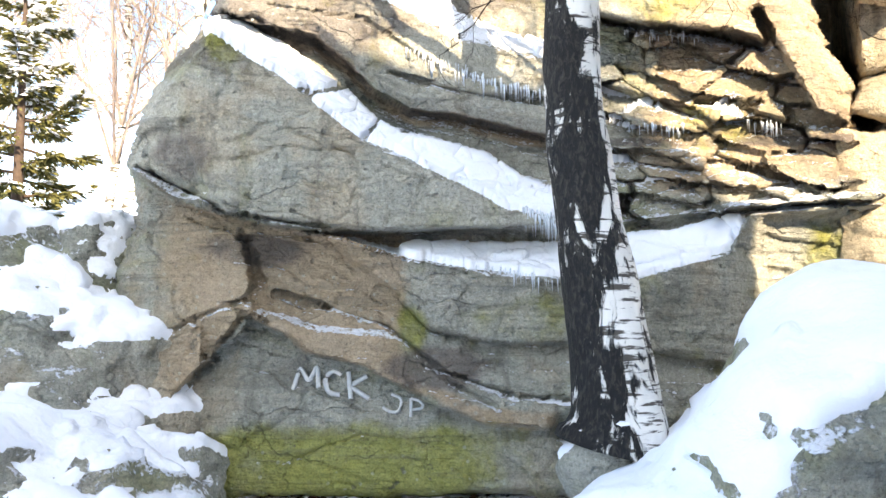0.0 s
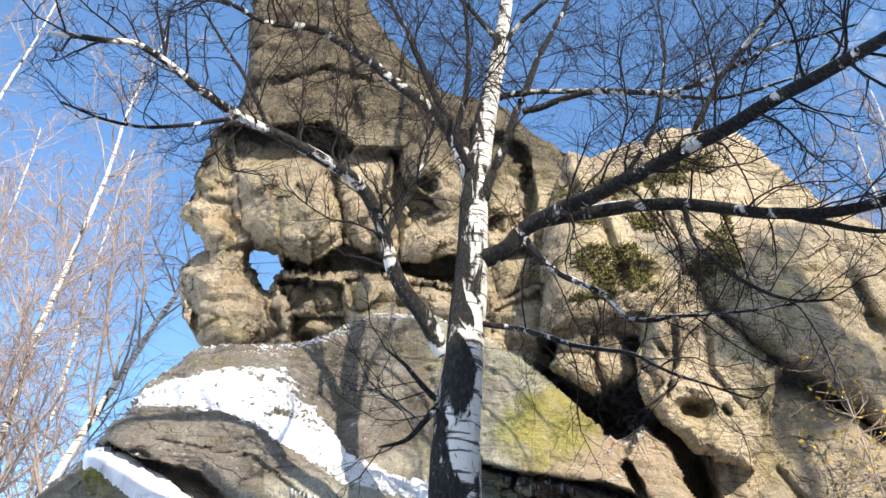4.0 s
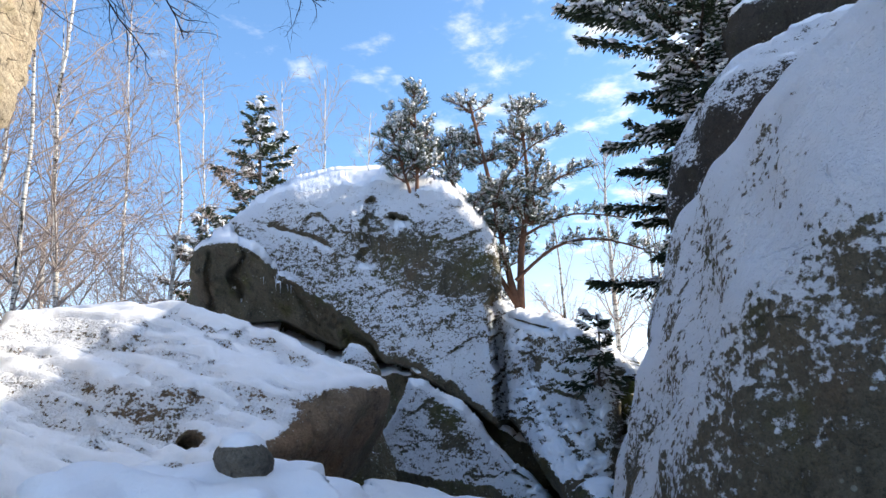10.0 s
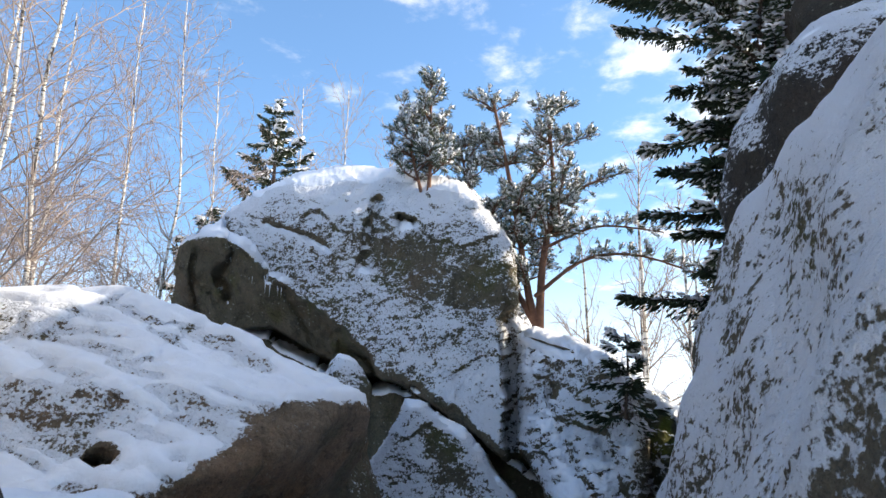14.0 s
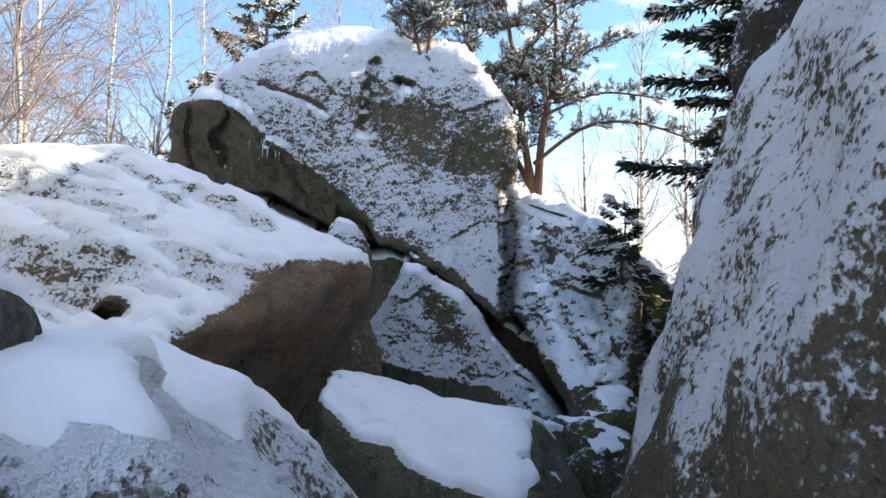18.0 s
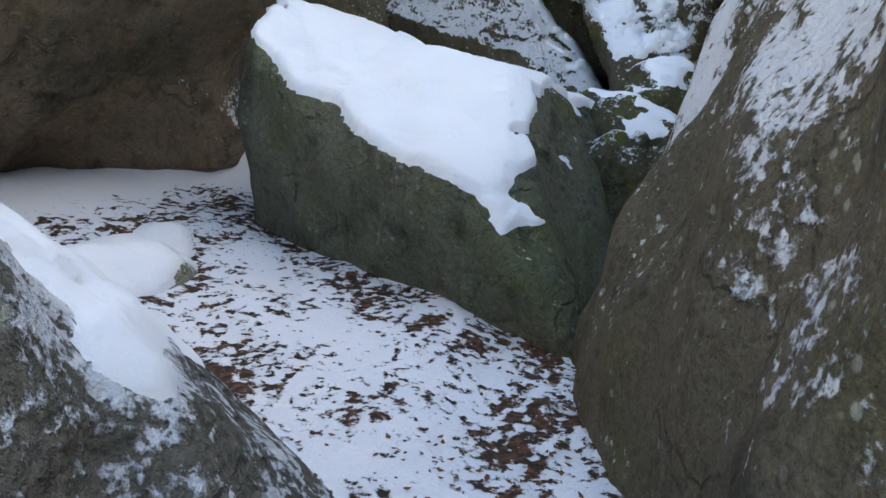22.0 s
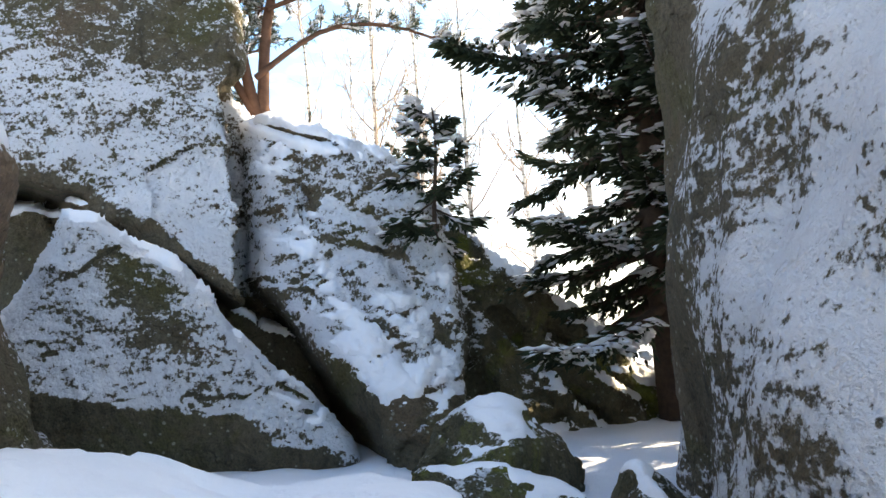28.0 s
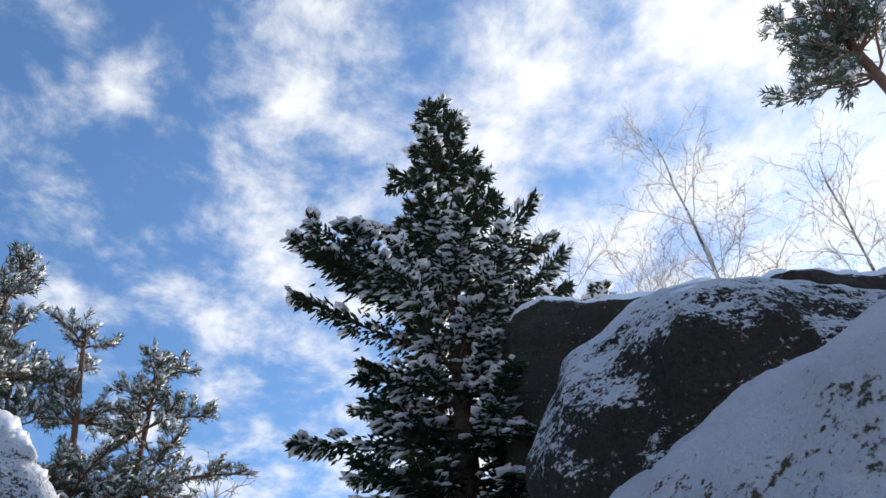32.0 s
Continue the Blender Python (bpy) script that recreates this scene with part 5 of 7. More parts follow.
rock("root_stone", "small snow-topped stone at the foot of the birch", [("+", crag(_c, (0.21, 0.2, 0.24), (0, 0, 0), 72), 0.1)], _c - 0.8, _c + 0.8, 0.035, GREY, 0.05, 3, 0.0, 73, (0.5, 0.2, 0.06, 0.3), (0.3, 0.9, 0.0))

NEAR = [("+", poly([((4.8, 1.9, 1.74), (0.26, -0.22, 0.93)), ((5.4, 1.12, 0.8), (0.08, -0.87, 0.49)), ((6.24, 1.3, 0.6), (0.88, -0.33, 0.32)), ((3.35, 1.8, 1.0), (-0.85, -0.2, 0.45)),
                    ((4, 2.9, 1), (0.35, 0.93, 0.2)), ((4, 1.6, 1.85), (-0.1, 0.1, 1)), ((4.553, 0.223, 1.38), (0.661, -0.334, 0.673)), ((4, 2, -0.3), (0, 0, -1))], 0.15), 0.1),
        ("+", ell((3.5, 2.2, 1.42), (0.5, 0.5, 0.35)), 0.2), ("+", ell((3.8, 1.75, 1.45), (0.5, 0.45, 0.26)), 0.15),
        ("-", tube([(4.95, 1.25, 1.25), (5.15, 1.1, 1.03), (5.3, 1.08, 0.9)], [0.05, 0.09, 0.06]), 0.06)]
rock("path_boulder", "lichen-spotted grey boulder under patchy snow beside the path", NEAR, (2.4, 0.3, -0.3), (6.6, 3.6, 2.3), 0.034, SPOTTED, 0.05, 1.6, 0.0, 81, (0.72, 0.2, 0.06, 0.25), (0.05, 0.9, 0.0), chips=0.03,
     dusting=lambda V, N: 0.5 * sstep(4.6, 4.0, V[:, 0]) * sstep(0.85, 1.35, V[:, 2]) - 0.35 * sstep(1.0, 0.6, V[:, 2]))

_c = np.array((3.8, 1.7, 1.78))
rock("round_stone", "dark rounded knob of stone sitting on the snowy boulder", [("+", ell(_c, (0.125, 0.125, 0.1), (0, 10, 0)), 0.02), ("+", ell(_c - np.array((0, 0, 0.16)), (0.12, 0.12, 0.14)), 0.05)], _c - 0.4, _c + 0.35, 0.018, SPOTTED, 0.02, 5.0, 0.0, 88, (0.6, 0.2, 0.035, 0.3), (0.6, 1.2, 0.0), chips=0.01, chip=5.0)

MID = [("+", poly([((7.7, 4.76, 2.1), (-0.56, -0.42, 0.71)), ((9.0, 6.0, 3.9), (-0.12, -0.1, 0.98)), ((9.7, 3.6, 3.0), (0.42, -0.32, 0.85)), ((7.77, 4.18, 1.78), (0.03, -0.74, -0.67)),
                   ((10.4, 3.35, 2.3), (0.85, -0.5, 0.0)), ((6.2, 7.0, 2), (-0.6, 0.8, 0.2)), ((10, 9.0, 2), (0.5, 0.85, 0)), ((8, 6, -0.3), (0, 0, -1))], 0.22), 0.1),
       ("+", crag((10.4, 5.8, 1.15), (1.1, 0.95, 1.6), (0, 0, 20), 95), 0.2),
       ("-", tube([(7.3, 4.3, 2.25), (8.0, 5.2, 2.0)], [0.12, 0.1]), 0.04),
       ("-", tube([(9.0, 4.3, 2.4), (9.1, 4.4, 1.2), (9.3, 4.6, 0.4)], [0.06, 0.12, 0.12]), 0.15)]


def great_snow(V, N):
    a = (V - np.array((7.77, 4.18, 1.81))) @ np.array((0.32, -0.79, -0.51))
    b = (V - np.array((8.86, 4.10, 2.63))) @ np.array((-0.53, -0.72, -0.45))
    return -1.6 * sstep(-0.06, 0.10, np.minimum(a, b) + 0.12 * fbm(V * 2.5, 3, 9)) - 0.9 * patch(V, (7.35, 4.75, 1.9), (0.18, 0.2, 0.35), 4)


rock("great_boulder", "great snow-capped boulder with a brown overhanging face", MID, (4.6, 2.8, -0.3), (11.2, 9.4, 4.6), 0.05, BROWN, 0.07, 1.3, 0.0, 91, (0.66, 0.2, 0.09, 0.14, great_snow), (0.05, 0.80, 0.1), chips=0.04, chip=1.3, crack=0.02, dusting=lambda V, N: 0.6 * great_snow(V, N))

_prints = [((8.8 + 0.17 * k, 1.62 + 0.05 * (-1) ** k + 0.09 * k, 0.77 + 0.12 * k), 0.065, 0.028) for k in range(4)] + [((9.3 + 0.14 * k, 2.75 - 0.1 * k, 1.34 + 0.03 * k), 0.08, 0.016) for k in range(4)]
TABLE = [("+", poly([((8.95, 2.2, 0.98), (-0.5, -0.19, 0.84)), ((8.42, 1.6, 0.4), (-0.92, 0.34, -0.16)), ((9.0, 1.06, 0.12), (0.03, -0.84, 0.54)), ((11.55, 1.85, 1), (0.85, 0.5, 0.1)),
                     ((9.7, 3.75, 0.8), (-0.2, 0.95, 0.1)), ((10.2, 2.27, 1.25), (0.067, -0.185, 0.98)), ((9.5, 2, -0.3), (0, 0, -1))], 0.14), 0.1)]
rock("slanted_block", "green-weathered slanting block under smooth snow with animal tracks", TABLE, (8.0, 0.5, -0.3), (12.0, 4.4, 2.2), 0.036, GREEN, 0.05, 1.7, 0.0, 101, (0.66, 0.10, 0.07, 0.08, lambda V, N: 6.0 * patch(V, (9.0, 2.15, 1.05), (0.4, 0.45, 0.5), 7) - 4.0 * patch(V, (10.5, 1.62, 1.05), (0.6, 0.2, 0.4), 4) - 4.0 * sstep(0.56, 0.42, V[:, 2] + 0.1 * fbm(V * 3, 3, 6))), (0.6, 1.0, -0.2), chips=0.02, dents=_prints)

# right wall
WALL = [("+", poly([((7.2, 0.56, 0.4), (-0.36, 0.92, 0.04)), ((6.9, 0.12, 1.6), (-0.2, 0.90, 0.38)), ((10.7, 0.50, 2.1), (0.10, 0.97, 0.2)), ((12.65, -0.1, 2), (0.93, 0.35, 0.05)), ((10.4, -0.78, 5.04), (-0.16, 0.52, 0.84)),
                    ((6.0, -0.85, 3.85), (-0.5, 0.6, 0.62)), ((5.45, -0.3, 0.6), (-0.93, 0.35, -0.05)), ((6, -6, 1), (0, -1, 0)), ((6, -2, -0.4), (0, 0, -1)), ((9.4, 0.98, 0.5), (0.34, 0.93, 0.02))], 0.4), 0.1),
        ("-", tube([(7.05, 0.66, 1.02), (7.0, 0.2, 1.0)], [0.05, 0.06]), 0.05),
        ("-", tube([(7.6, -0.25, 3.2), (8.4, -0.2, 3.6), (9.3, -0.3, 4.3)], [0.02, 0.06, 0.03]), 0.04)]
rock("wall_boulder", "huge leaning boulder, mossy brown below and snow-speckled above", WALL, (4.4, -4.5, -0.3), (13.6, 2.0, 6.2), 0.045, DRIFT, 0.08, 0.9, 0.0, 111, None, (-0.15, 0.75, -0.35), chips=0.015,
     dusting=lambda V, N: 0.22 * fbm(V * np.array((0.5, 0.5, 1.1)), 3, 14) + 0.58 * sstep(1.0, 2.4, V[:, 2] + 0.4 * fbm(V * 0.9, 3, 5) + 0.1 * (V[:, 0] - 7) + 1.6 * np.maximum(V[:, 0] - 8.1, 0)) + 0.06 * sstep(3.0, 4.5, V[:, 2]) - 0.6 * patch(V, (12.0, 0.2, 3.2), (0.8, 0.8, 2.2), 8) - 0.35 * patch(V, (10.6, 0.4, 3.0), (0.8, 0.6, 0.7), 10) - 0.25 * patch(V, (8.2, -0.2, 3.0), (0.5, 0.6, 0.35), 9))
LOBE2 = [("+", ell((11.5, -2.75, 4.6), (2.25, 2.5, 2.75), (0, 0, 20)), 0.1)]
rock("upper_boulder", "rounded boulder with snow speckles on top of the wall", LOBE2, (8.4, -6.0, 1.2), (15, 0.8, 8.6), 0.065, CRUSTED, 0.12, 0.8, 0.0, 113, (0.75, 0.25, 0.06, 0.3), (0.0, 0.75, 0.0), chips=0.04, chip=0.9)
LOBE3 = [("+", poly([((13.2, -1.9, 7), (-0.5, 0.84, -0.2)), ((13.9, -1.5, 7), (0.3, 0.95, 0.0)), ((13, -3, 9.05), (-0.02, -0.18, 1)), ((15.2, -3, 7), (1, 0, 0)), ((13, -6, 7), (0, -1, 0)), ((12.0, -3.3, 7), (-0.8, 0.55, 0.15)), ((13, -3, 4), (0, 0, -1))], 0.4), 0.1)]
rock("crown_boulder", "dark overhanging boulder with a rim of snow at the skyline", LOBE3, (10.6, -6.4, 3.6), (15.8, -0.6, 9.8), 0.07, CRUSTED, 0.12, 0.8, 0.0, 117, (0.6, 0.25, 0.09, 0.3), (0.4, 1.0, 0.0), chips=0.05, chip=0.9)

# far end of the walk, told by bearing from a standpoint on the path
PATH_EYE = (4.0, 1.0, 1.75)
HOG_RIM = [(50.3, 13.4), (50.2, 18.0), (50.4, 19.5), (53.5, 22.1), (55.7, 24.0), (59.5, 25.8), (63.6, 26.6), (68.4, 26.8), (72.3, 26.1), (74.5, 25.7), (76.8, 23.6), (78.7, 21.0), (79.0, 18.8), (78.9, 15.0), (81.2, 12.5), (82.5, 3.0), (83.0, -5.0),
           (66, -5), (60, 4), (54, 9)]
HOG_LOW = [(50, 13.2), (58.5, 13.6), (62.6, 11.6), (66.8, 10.0), (69.9, 9.1), (75.2, 6.0), (77.6, 3.9), (84, 0)]
HOG_BARE = [(66.9, 24.2), (66.0, 20.1), (67.4, 17.5), (70.5, 16.4), (73.5, 16.8), (78.4, 15.8), (78.9, 19.2), (75.8, 20.5), (72, 20.6), (68.6, 22)]
HOG_UNDER = [(49.5, 19.7), (53.6, 20.6), (55.2, 19.8), (57.2, 18.4), (61.4, 15.5), (66.8, 10.6), (70.5, 9.0), (66.8, 9.4), (62.6, 11.0), (58.5, 13.0), (49.5, 12.6)]


def hog_depth(A, E):
    D = 10.85 + 0.033 * (E - 9) + 0.03 * np.maximum(A - 74, 0) - 0.02 * np.maximum(66 - A, 0) + 0.05 * np.maximum(E - 22.5, 0) ** 1.7 + 0.13 * wander(A, E, 0.16, 21)
    A0, E0 = A, E
    A, E = A + 1.3 * wander(A0, E0, 0.35, 31), E + 0.9 * wander(A0, E0, 0.35, 32)
    D = facet(D, A, E, HOG_UNDER, 11.3, 0.0, -0.17, 0.35)
    D = D + 1.2 * sstep(0.15, -0.25, E0 - curve(A0, HOG_LOW))
    D = facet(D, A, E, [(78.15, 16), (77.95, 8), (77.5, 3.4), (81.5, 2), (81.5, 15)], 12.6, 0, 0, 0.12)
    for pts, depth, w in (([(68.8, 22.8), (69.1, 22.8)], 0.35, 0.5), ([(66.7, 24.2), (66.4, 21), (66.0, 19.4)], 0.22, 0.4), ([(53.4, 22), (54.0, 19.5), (54.6, 16)], 0.25, 0.3), ([(56.5, 18.8), (62, 13.2), (68, 9.6)], 0.12, 0.25), ([(57, 21.8), (60, 21.2), (63, 20.4)], 0.10, 0.25),
                          ([(52, 19), (52.4, 14)], 0.15, 0.25)):
        D = groove(D, A, E, pts, depth, w)
    return D / np.sin(np.radians(A0))


def hog_dust(V, N):
    az, el = bearing(V, PATH_EYE)
    return 0.08 - 0.42 * sstep(-1.8, 2.2, inside(az, el, HOG_BARE) + 1.8 * fbm(V * 1.3, 4, 4)) - 1.4 * sstep(-0.3, 0.3, inside(az, el, HOG_UNDER)) + 0.16 * sstep(16, 12, el) * sstep(67, 70, az) - 1.2 * sstep(1.2, 0.2, el - curve(az, HOG_LOW) + 0.5 * fbm(V * 1.4, 3, 9))


rock("hog_back_boulder", "great domed boulder with speckled snow and icicles under its lip", None, None, None, 0.06, DARK, 0.05, 1.0, 0.0, 121, (0.62, 0.2, 0.08, 0.14), (-0.3, 0.62, 0.02), chips=0.05, chip=0.9, grain=0.012,
     dusting=hog_dust, mesh=relief((49, 83.6), (-5.4, 27.4), 0.115, HOG_RIM, hog_depth, 18.5, 1.0, 0.45, seed=121, eye=PATH_EYE))

SLAB_RIM = [(63, -14), (64, -4), (65.2, 1.7), (68.4, 5.6), (69.6, 8.5), (71.3, 8.3), (73.1, 6.9), (75.1, 5.7), (76.6, 4.2), (77.3, 2.6), (79.4, 0.2), (81, -1.0), (82.8, -3.2), (84.0, -6.0), (84.2, -8.8), (83.5, -14)]
SLAB_HEM = [(60, 1.5), (67.6, 0.3), (72.4, -1.1), (75.7, -2.0), (79.1, -3.6), (82.3, -4.1), (85, -4.6)]


def slab_depth(A, E):
    D = 9.7 + 0.045 * (A - 70) + 0.025 * (E - 3) + 0.08 * wander(A, E, 0.2, 23)
    D = D + 0.10 * np.maximum(curve(A, SLAB_HEM) - E, 0)
    D = groove(D, A, E, [(76.8, 3.6), (77.4, 1.9), (79.2, -0.6), (81.3, -1.9)], 0.10, 0.2)
    return groove(D, A, E, [(80.7, -2.1), (80.9, -2.2)], 0.12, 0.25) / np.sin(np.radians(A))


rock("leaning_slab", "olive sandstone slab with speckled snow leaning below the domed boulder", None, None, None, 0.05, DARK, 0.04, 1.2, 0.0, 127, (0.7, 0.2, 0.05, 0.2), (-0.15, 0.72, 0.30), chips=0.03, grain=0.01,
     dusting=lambda V, N: (lambda az, el: -1.3 * sstep(0.5, -0.4, el - curve(az, SLAB_HEM) + 1.1 * fbm(V * 1.5, 3, 8)) * sstep(82, 80, az + 0.4 * (el + 4)) - 0.55 * sstep(-0.5, 1.0, inside(az, el, [(71.8, 6.6), (75.5, 3.6), (77, 0.6), (74, 0.2), (72, 2.6)]) + 1.2 * fbm(V * 1.8, 3, 5)) - 1.2 * sstep(-4.5, -6, el))(*bearing(V, PATH_EYE)),
     mesh=relief((62.5, 84.8), (-14.5, 9), 0.11, SLAB_RIM, slab_depth, 15.0, 0.8, 0.4, seed=127, eye=PATH_EYE))

SPLIT_RIM = [(78.8, 13.4), (80.4, 14.0), (81.6, 13.5), (83.7, 12.5), (86.7, 11.5), (87.9, 10.5), (88.9, 7.3), (89.4, 4.1), (89.4, 1.0), (88.6, -1.9), (87.4, -3.4), (87, -9), (85.3, -7.5), (83.4, -2.9), (81.7, 0.2), (80.1, 2.7), (78.5, 5.0), (78.9, 7.8), (79.0, 10.8)]


def split_depth(A, E):
    D = 10.0 + 0.12 * (E - 1) + 0.1 * np.maximum(84 - A, 0) + 0.16 * wander(A, E, 0.35, 25)
    for pts, depth, w in (([(79.6, 13.2), (81.4, 12.6), (83.5, 12)], 0.2, 0.22), ([(81.4, 11), (81.8, 7), (83.5, 3), (85.5, 0)], 0.10, 0.5), ([(85, 8), (86.5, 4), (87.6, 0.5)], 0.12, 0.4), ([(83, 6.5), (86, 5.6)], 0.08, 0.3)):
        D = groove(D, A, E, pts, depth, w)
    return D / np.sin(np.radians(A))


rock("split_boulder", "boulder beside a deep crack, patchy with snow and moss", None, None, None, 0.05, DARK, 0.07, 1.3, 0.0, 131, (0.60, 0.22, 0.06, 0.75), (-0.1, 0.75, 0.12), chips=0.06, grain=0.015,
     dusting=lambda V, N: (lambda az, el: 0.35 * sstep(1.8, 0.6, az - curve(-el, [(-14, 79), (-5, 78.6), (-2.7, 80.1), (2.9, 83.4)])) - 0.6 * sstep(0.3, 0.9, inside(az, el, [(81.2, 10), (82.6, 10), (83, 4), (82, 3)]) + 0.9 * fbm(V * 1.9, 3, 6)) - 0.9 * sstep(-0.5, -2.2, el - 0.4 * (86 - az)))(*bearing(V, PATH_EYE)),
     mesh=relief((77.8, 90.2), (-9.5, 14.6), 0.1, SPLIT_RIM, split_depth, 17.5, 0.9, 0.5, seed=131, eye=PATH_EYE))

RIDGE_TOP = [(86, 11.4), (87, 10.6), (89.5, 8.6), (92.4, 5.7), (95.4, 3.2), (98.3, 1.0), (101.2, -2.0), (103, -4.6), (105, -9)]


def ridge_depth(A, E):
    D = 12.0 - 0.11 * np.clip(curve(A, RIDGE_TOP) - E, 0, 20) - 0.10 * np.maximum(A - 96, 0) + 0.22 * wander(A, E, 0.3, 27) + 0.35 * sstep(90.6, 89.2, A + 0.3 * E)
    for pts, depth, w in (([(88.5, 6), (90, 0), (92, -6), (94, -13)], 0.3, 0.6), ([(92, 2), (97, -4), (100, -8)], 0.25, 0.4), ([(95, 1), (99, -2.6), (102, -6)], 0.2, 0.3), ([(91, -4), (95, -8)], 0.2, 0.4)):
        D = groove(D, A, E, pts, depth, w)
    return D / np.sin(np.radians(A))


rock("mossy_ridge", "dark mossy rock ridge sloping down with snow on its crest", None, None, None, 0.05, MOSSY, 0.09, 1.2, 0.0, 137, (0.72, 0.2, 0.06, 0.5), (0.45, 1.1, 0.0), chips=0.09, chip=1.6, grain=0.025,
     dusting=lambda V, N: (lambda az, el: 0.5 * sstep(92.5, 90.5, az + 0.25 * el) * sstep(-0.1, 0.2, fbm(V * 1.3, 3, 7)) + 0.6 * sstep(0.7, 0.2, curve(az, RIDGE_TOP) - el) * sstep(98, 96, az))(*bearing(V, PATH_EYE)),
     mesh=relief((86, 105), (-17, 10.8), 0.12, [(86.8, 10.2)] + RIDGE_TOP[2:-1] + [(104.4, -10), (104.4, -16.6), (86.4, -16.6), (86.6, -6), (87.6, 0)], ridge_depth, 17.0, 0.8, 0.4, seed=137, eye=PATH_EYE))
for _i, (_c, _r) in enumerate((((11.0, 0.75, 0.5), (0.6, 0.45, 0.5)), ((11.6, 1.35, 0.65), (0.55, 0.5, 0.5)), ((10.8, 1.35, 0.35), (0.4, 0.4, 0.4)), ((12.4, 1.3, 1.0), (0.5, 0.45, 0.5)), ((11.7, 0.45, 0.3), (0.5, 0.4, 0.45)))):
    _c = np.array(_c)
    rock("gap_rock", "mossy rock with snow patches in the sunlit gap", [("+", crag(_c, _r, (10 * _i, 15, 30 * _i), 140 + _i), 0.1), ("+", crag(_c - np.array((0, 0, 0.5)), [v * 1.1 for v in _r], (0, 0, 0), 150 + _i), 0.15)], _c - 1.5, _c + 1, 0.045, MOSSY, 0.08, 2.0, 0.0, 140 + _i, (0.86, 0.3, 0.04, 0.5), (0.45, 1.15, 0.0), group="rocks in the gap", chips=0.07)
_c = np.array((13.0, 5.35, 2.5))
rock("hidden_boulder", "buff boulder with a snow cap between the great boulders", [("+", ell(_c, (0.75, 0.42, 1.35), (0, 12, 20)), 0.1), ("+", crag(_c - np.array((0, 0, 1.4)), (1.0, 0.9, 1.5), (0, 0, 20), 171, 16, 0.3), 0.3)], _c - 2.9, _c + 2.1, 0.06, DARK, 0.07, 1.4, 0.0, 171, (0.7, 0.2, 0.07, 0.3), (0.2, 0.9, 0.0), chips=0.05)
_c = np.array((7.85, 3.6, -0.1))
rock("flat_rock", "flat half-buried rock with patchy snow on the clearing", [("+", ell(_c, (0.85, 0.55, 0.3), (0, -6, 30)), 0.1)], _c - 1.1, _c + 1.1, 0.04, GREY, 0.06, 2.0, 0.0, 151, (0.7, 0.2, 0.04, 0.5), (0.4, 1.0, 0.05), chips=0.03)

# unseen rocks added behind the starting place close the hollow and block the sun
BACK = [("+", poly([((-1, -2.9, 2), (0.1, 0.97, 0.15)), ((2.0, -4.6, 10.4), (0.1, 0.2, 0.97)), ((-0.9, -4, 3), (-1, 0, 0.03)), ((7.9, -4, 2), (0.98, 0.1, 0.08)), ((0, -7.5, 2), (0, -1, 0)), ((0, -4, -0.4), (0, 0, -1))], 0.9), 0.1),
        ("+", poly([((-1, -3.2, 1.2), (0.05, 0.7, 0.7)), ((-9, -4, 1), (-1, 0, 0.3)), ((3, -4, 2), (1, 0, 0)), ((0, -7.5, 2), (0, -1, 0)), ((0, -4, -0.4), (0, 0, -1)), ((-2, -5, 2.6), (0, 0, 1))], 0.9), 0.5)]
rock("unseen_sun_block", "plain rock wall plastered with snow, closing the hollow", BACK, (-10, -8, -0.3), (8.4, -2, 11.4), 0.14, DRIFT, 0.2, 0.6, 0.0, 161, (0.5, 0.3, 0.08, 0.3), (-0.3, 0.5, 0.2))

# ---- trees ----
def smooth_line(pts, n):
    """Points along a rounded line through pts."""
    pts = np.asarray(pts, float)
    k = len(pts)
    t = np.linspace(0, k - 1, n)
    i = np.clip(np.floor(t).astype(int), 0, k - 2)
    f = (t - i)[:, None]
    g = lambda j: pts[np.clip(j, 0, k - 1)]
    a, b, c, d = g(i - 1), g(i), g(i + 1), g(i + 2)
    return 0.5 * ((2 * b) + (c - a) * f + (2 * a - 5 * b + 4 * c - d) * f ** 2 + (3 * b - a - 3 * c + d) * f ** 3)


def crooked(rng, start, way, length, n, bend=0.25, lift=0.0):
    """A wandering line from start: lift pulls it up or lets it hang."""
    p, d = np.array(start, float), np.array(way, float) / np.linalg.norm(way)
    x, y, z = (float(q) for q in p)
    u, v, w = (float(q) for q in d)
    out, step = [(x, y, z)], length / n
    for a, b, c in rng.normal(0, bend, (n, 3)).tolist():
        u, v, w = u + a, v + b, w + c + lift
        k = step / math.sqrt(u * u + v * v + w * w)
        x, y, z = x + u * k, y + v * k, z + w * k
        u, v, w = u * k / step, v * k / step, w * k / step
        out.append((x, y, z))
    return np.array(out)


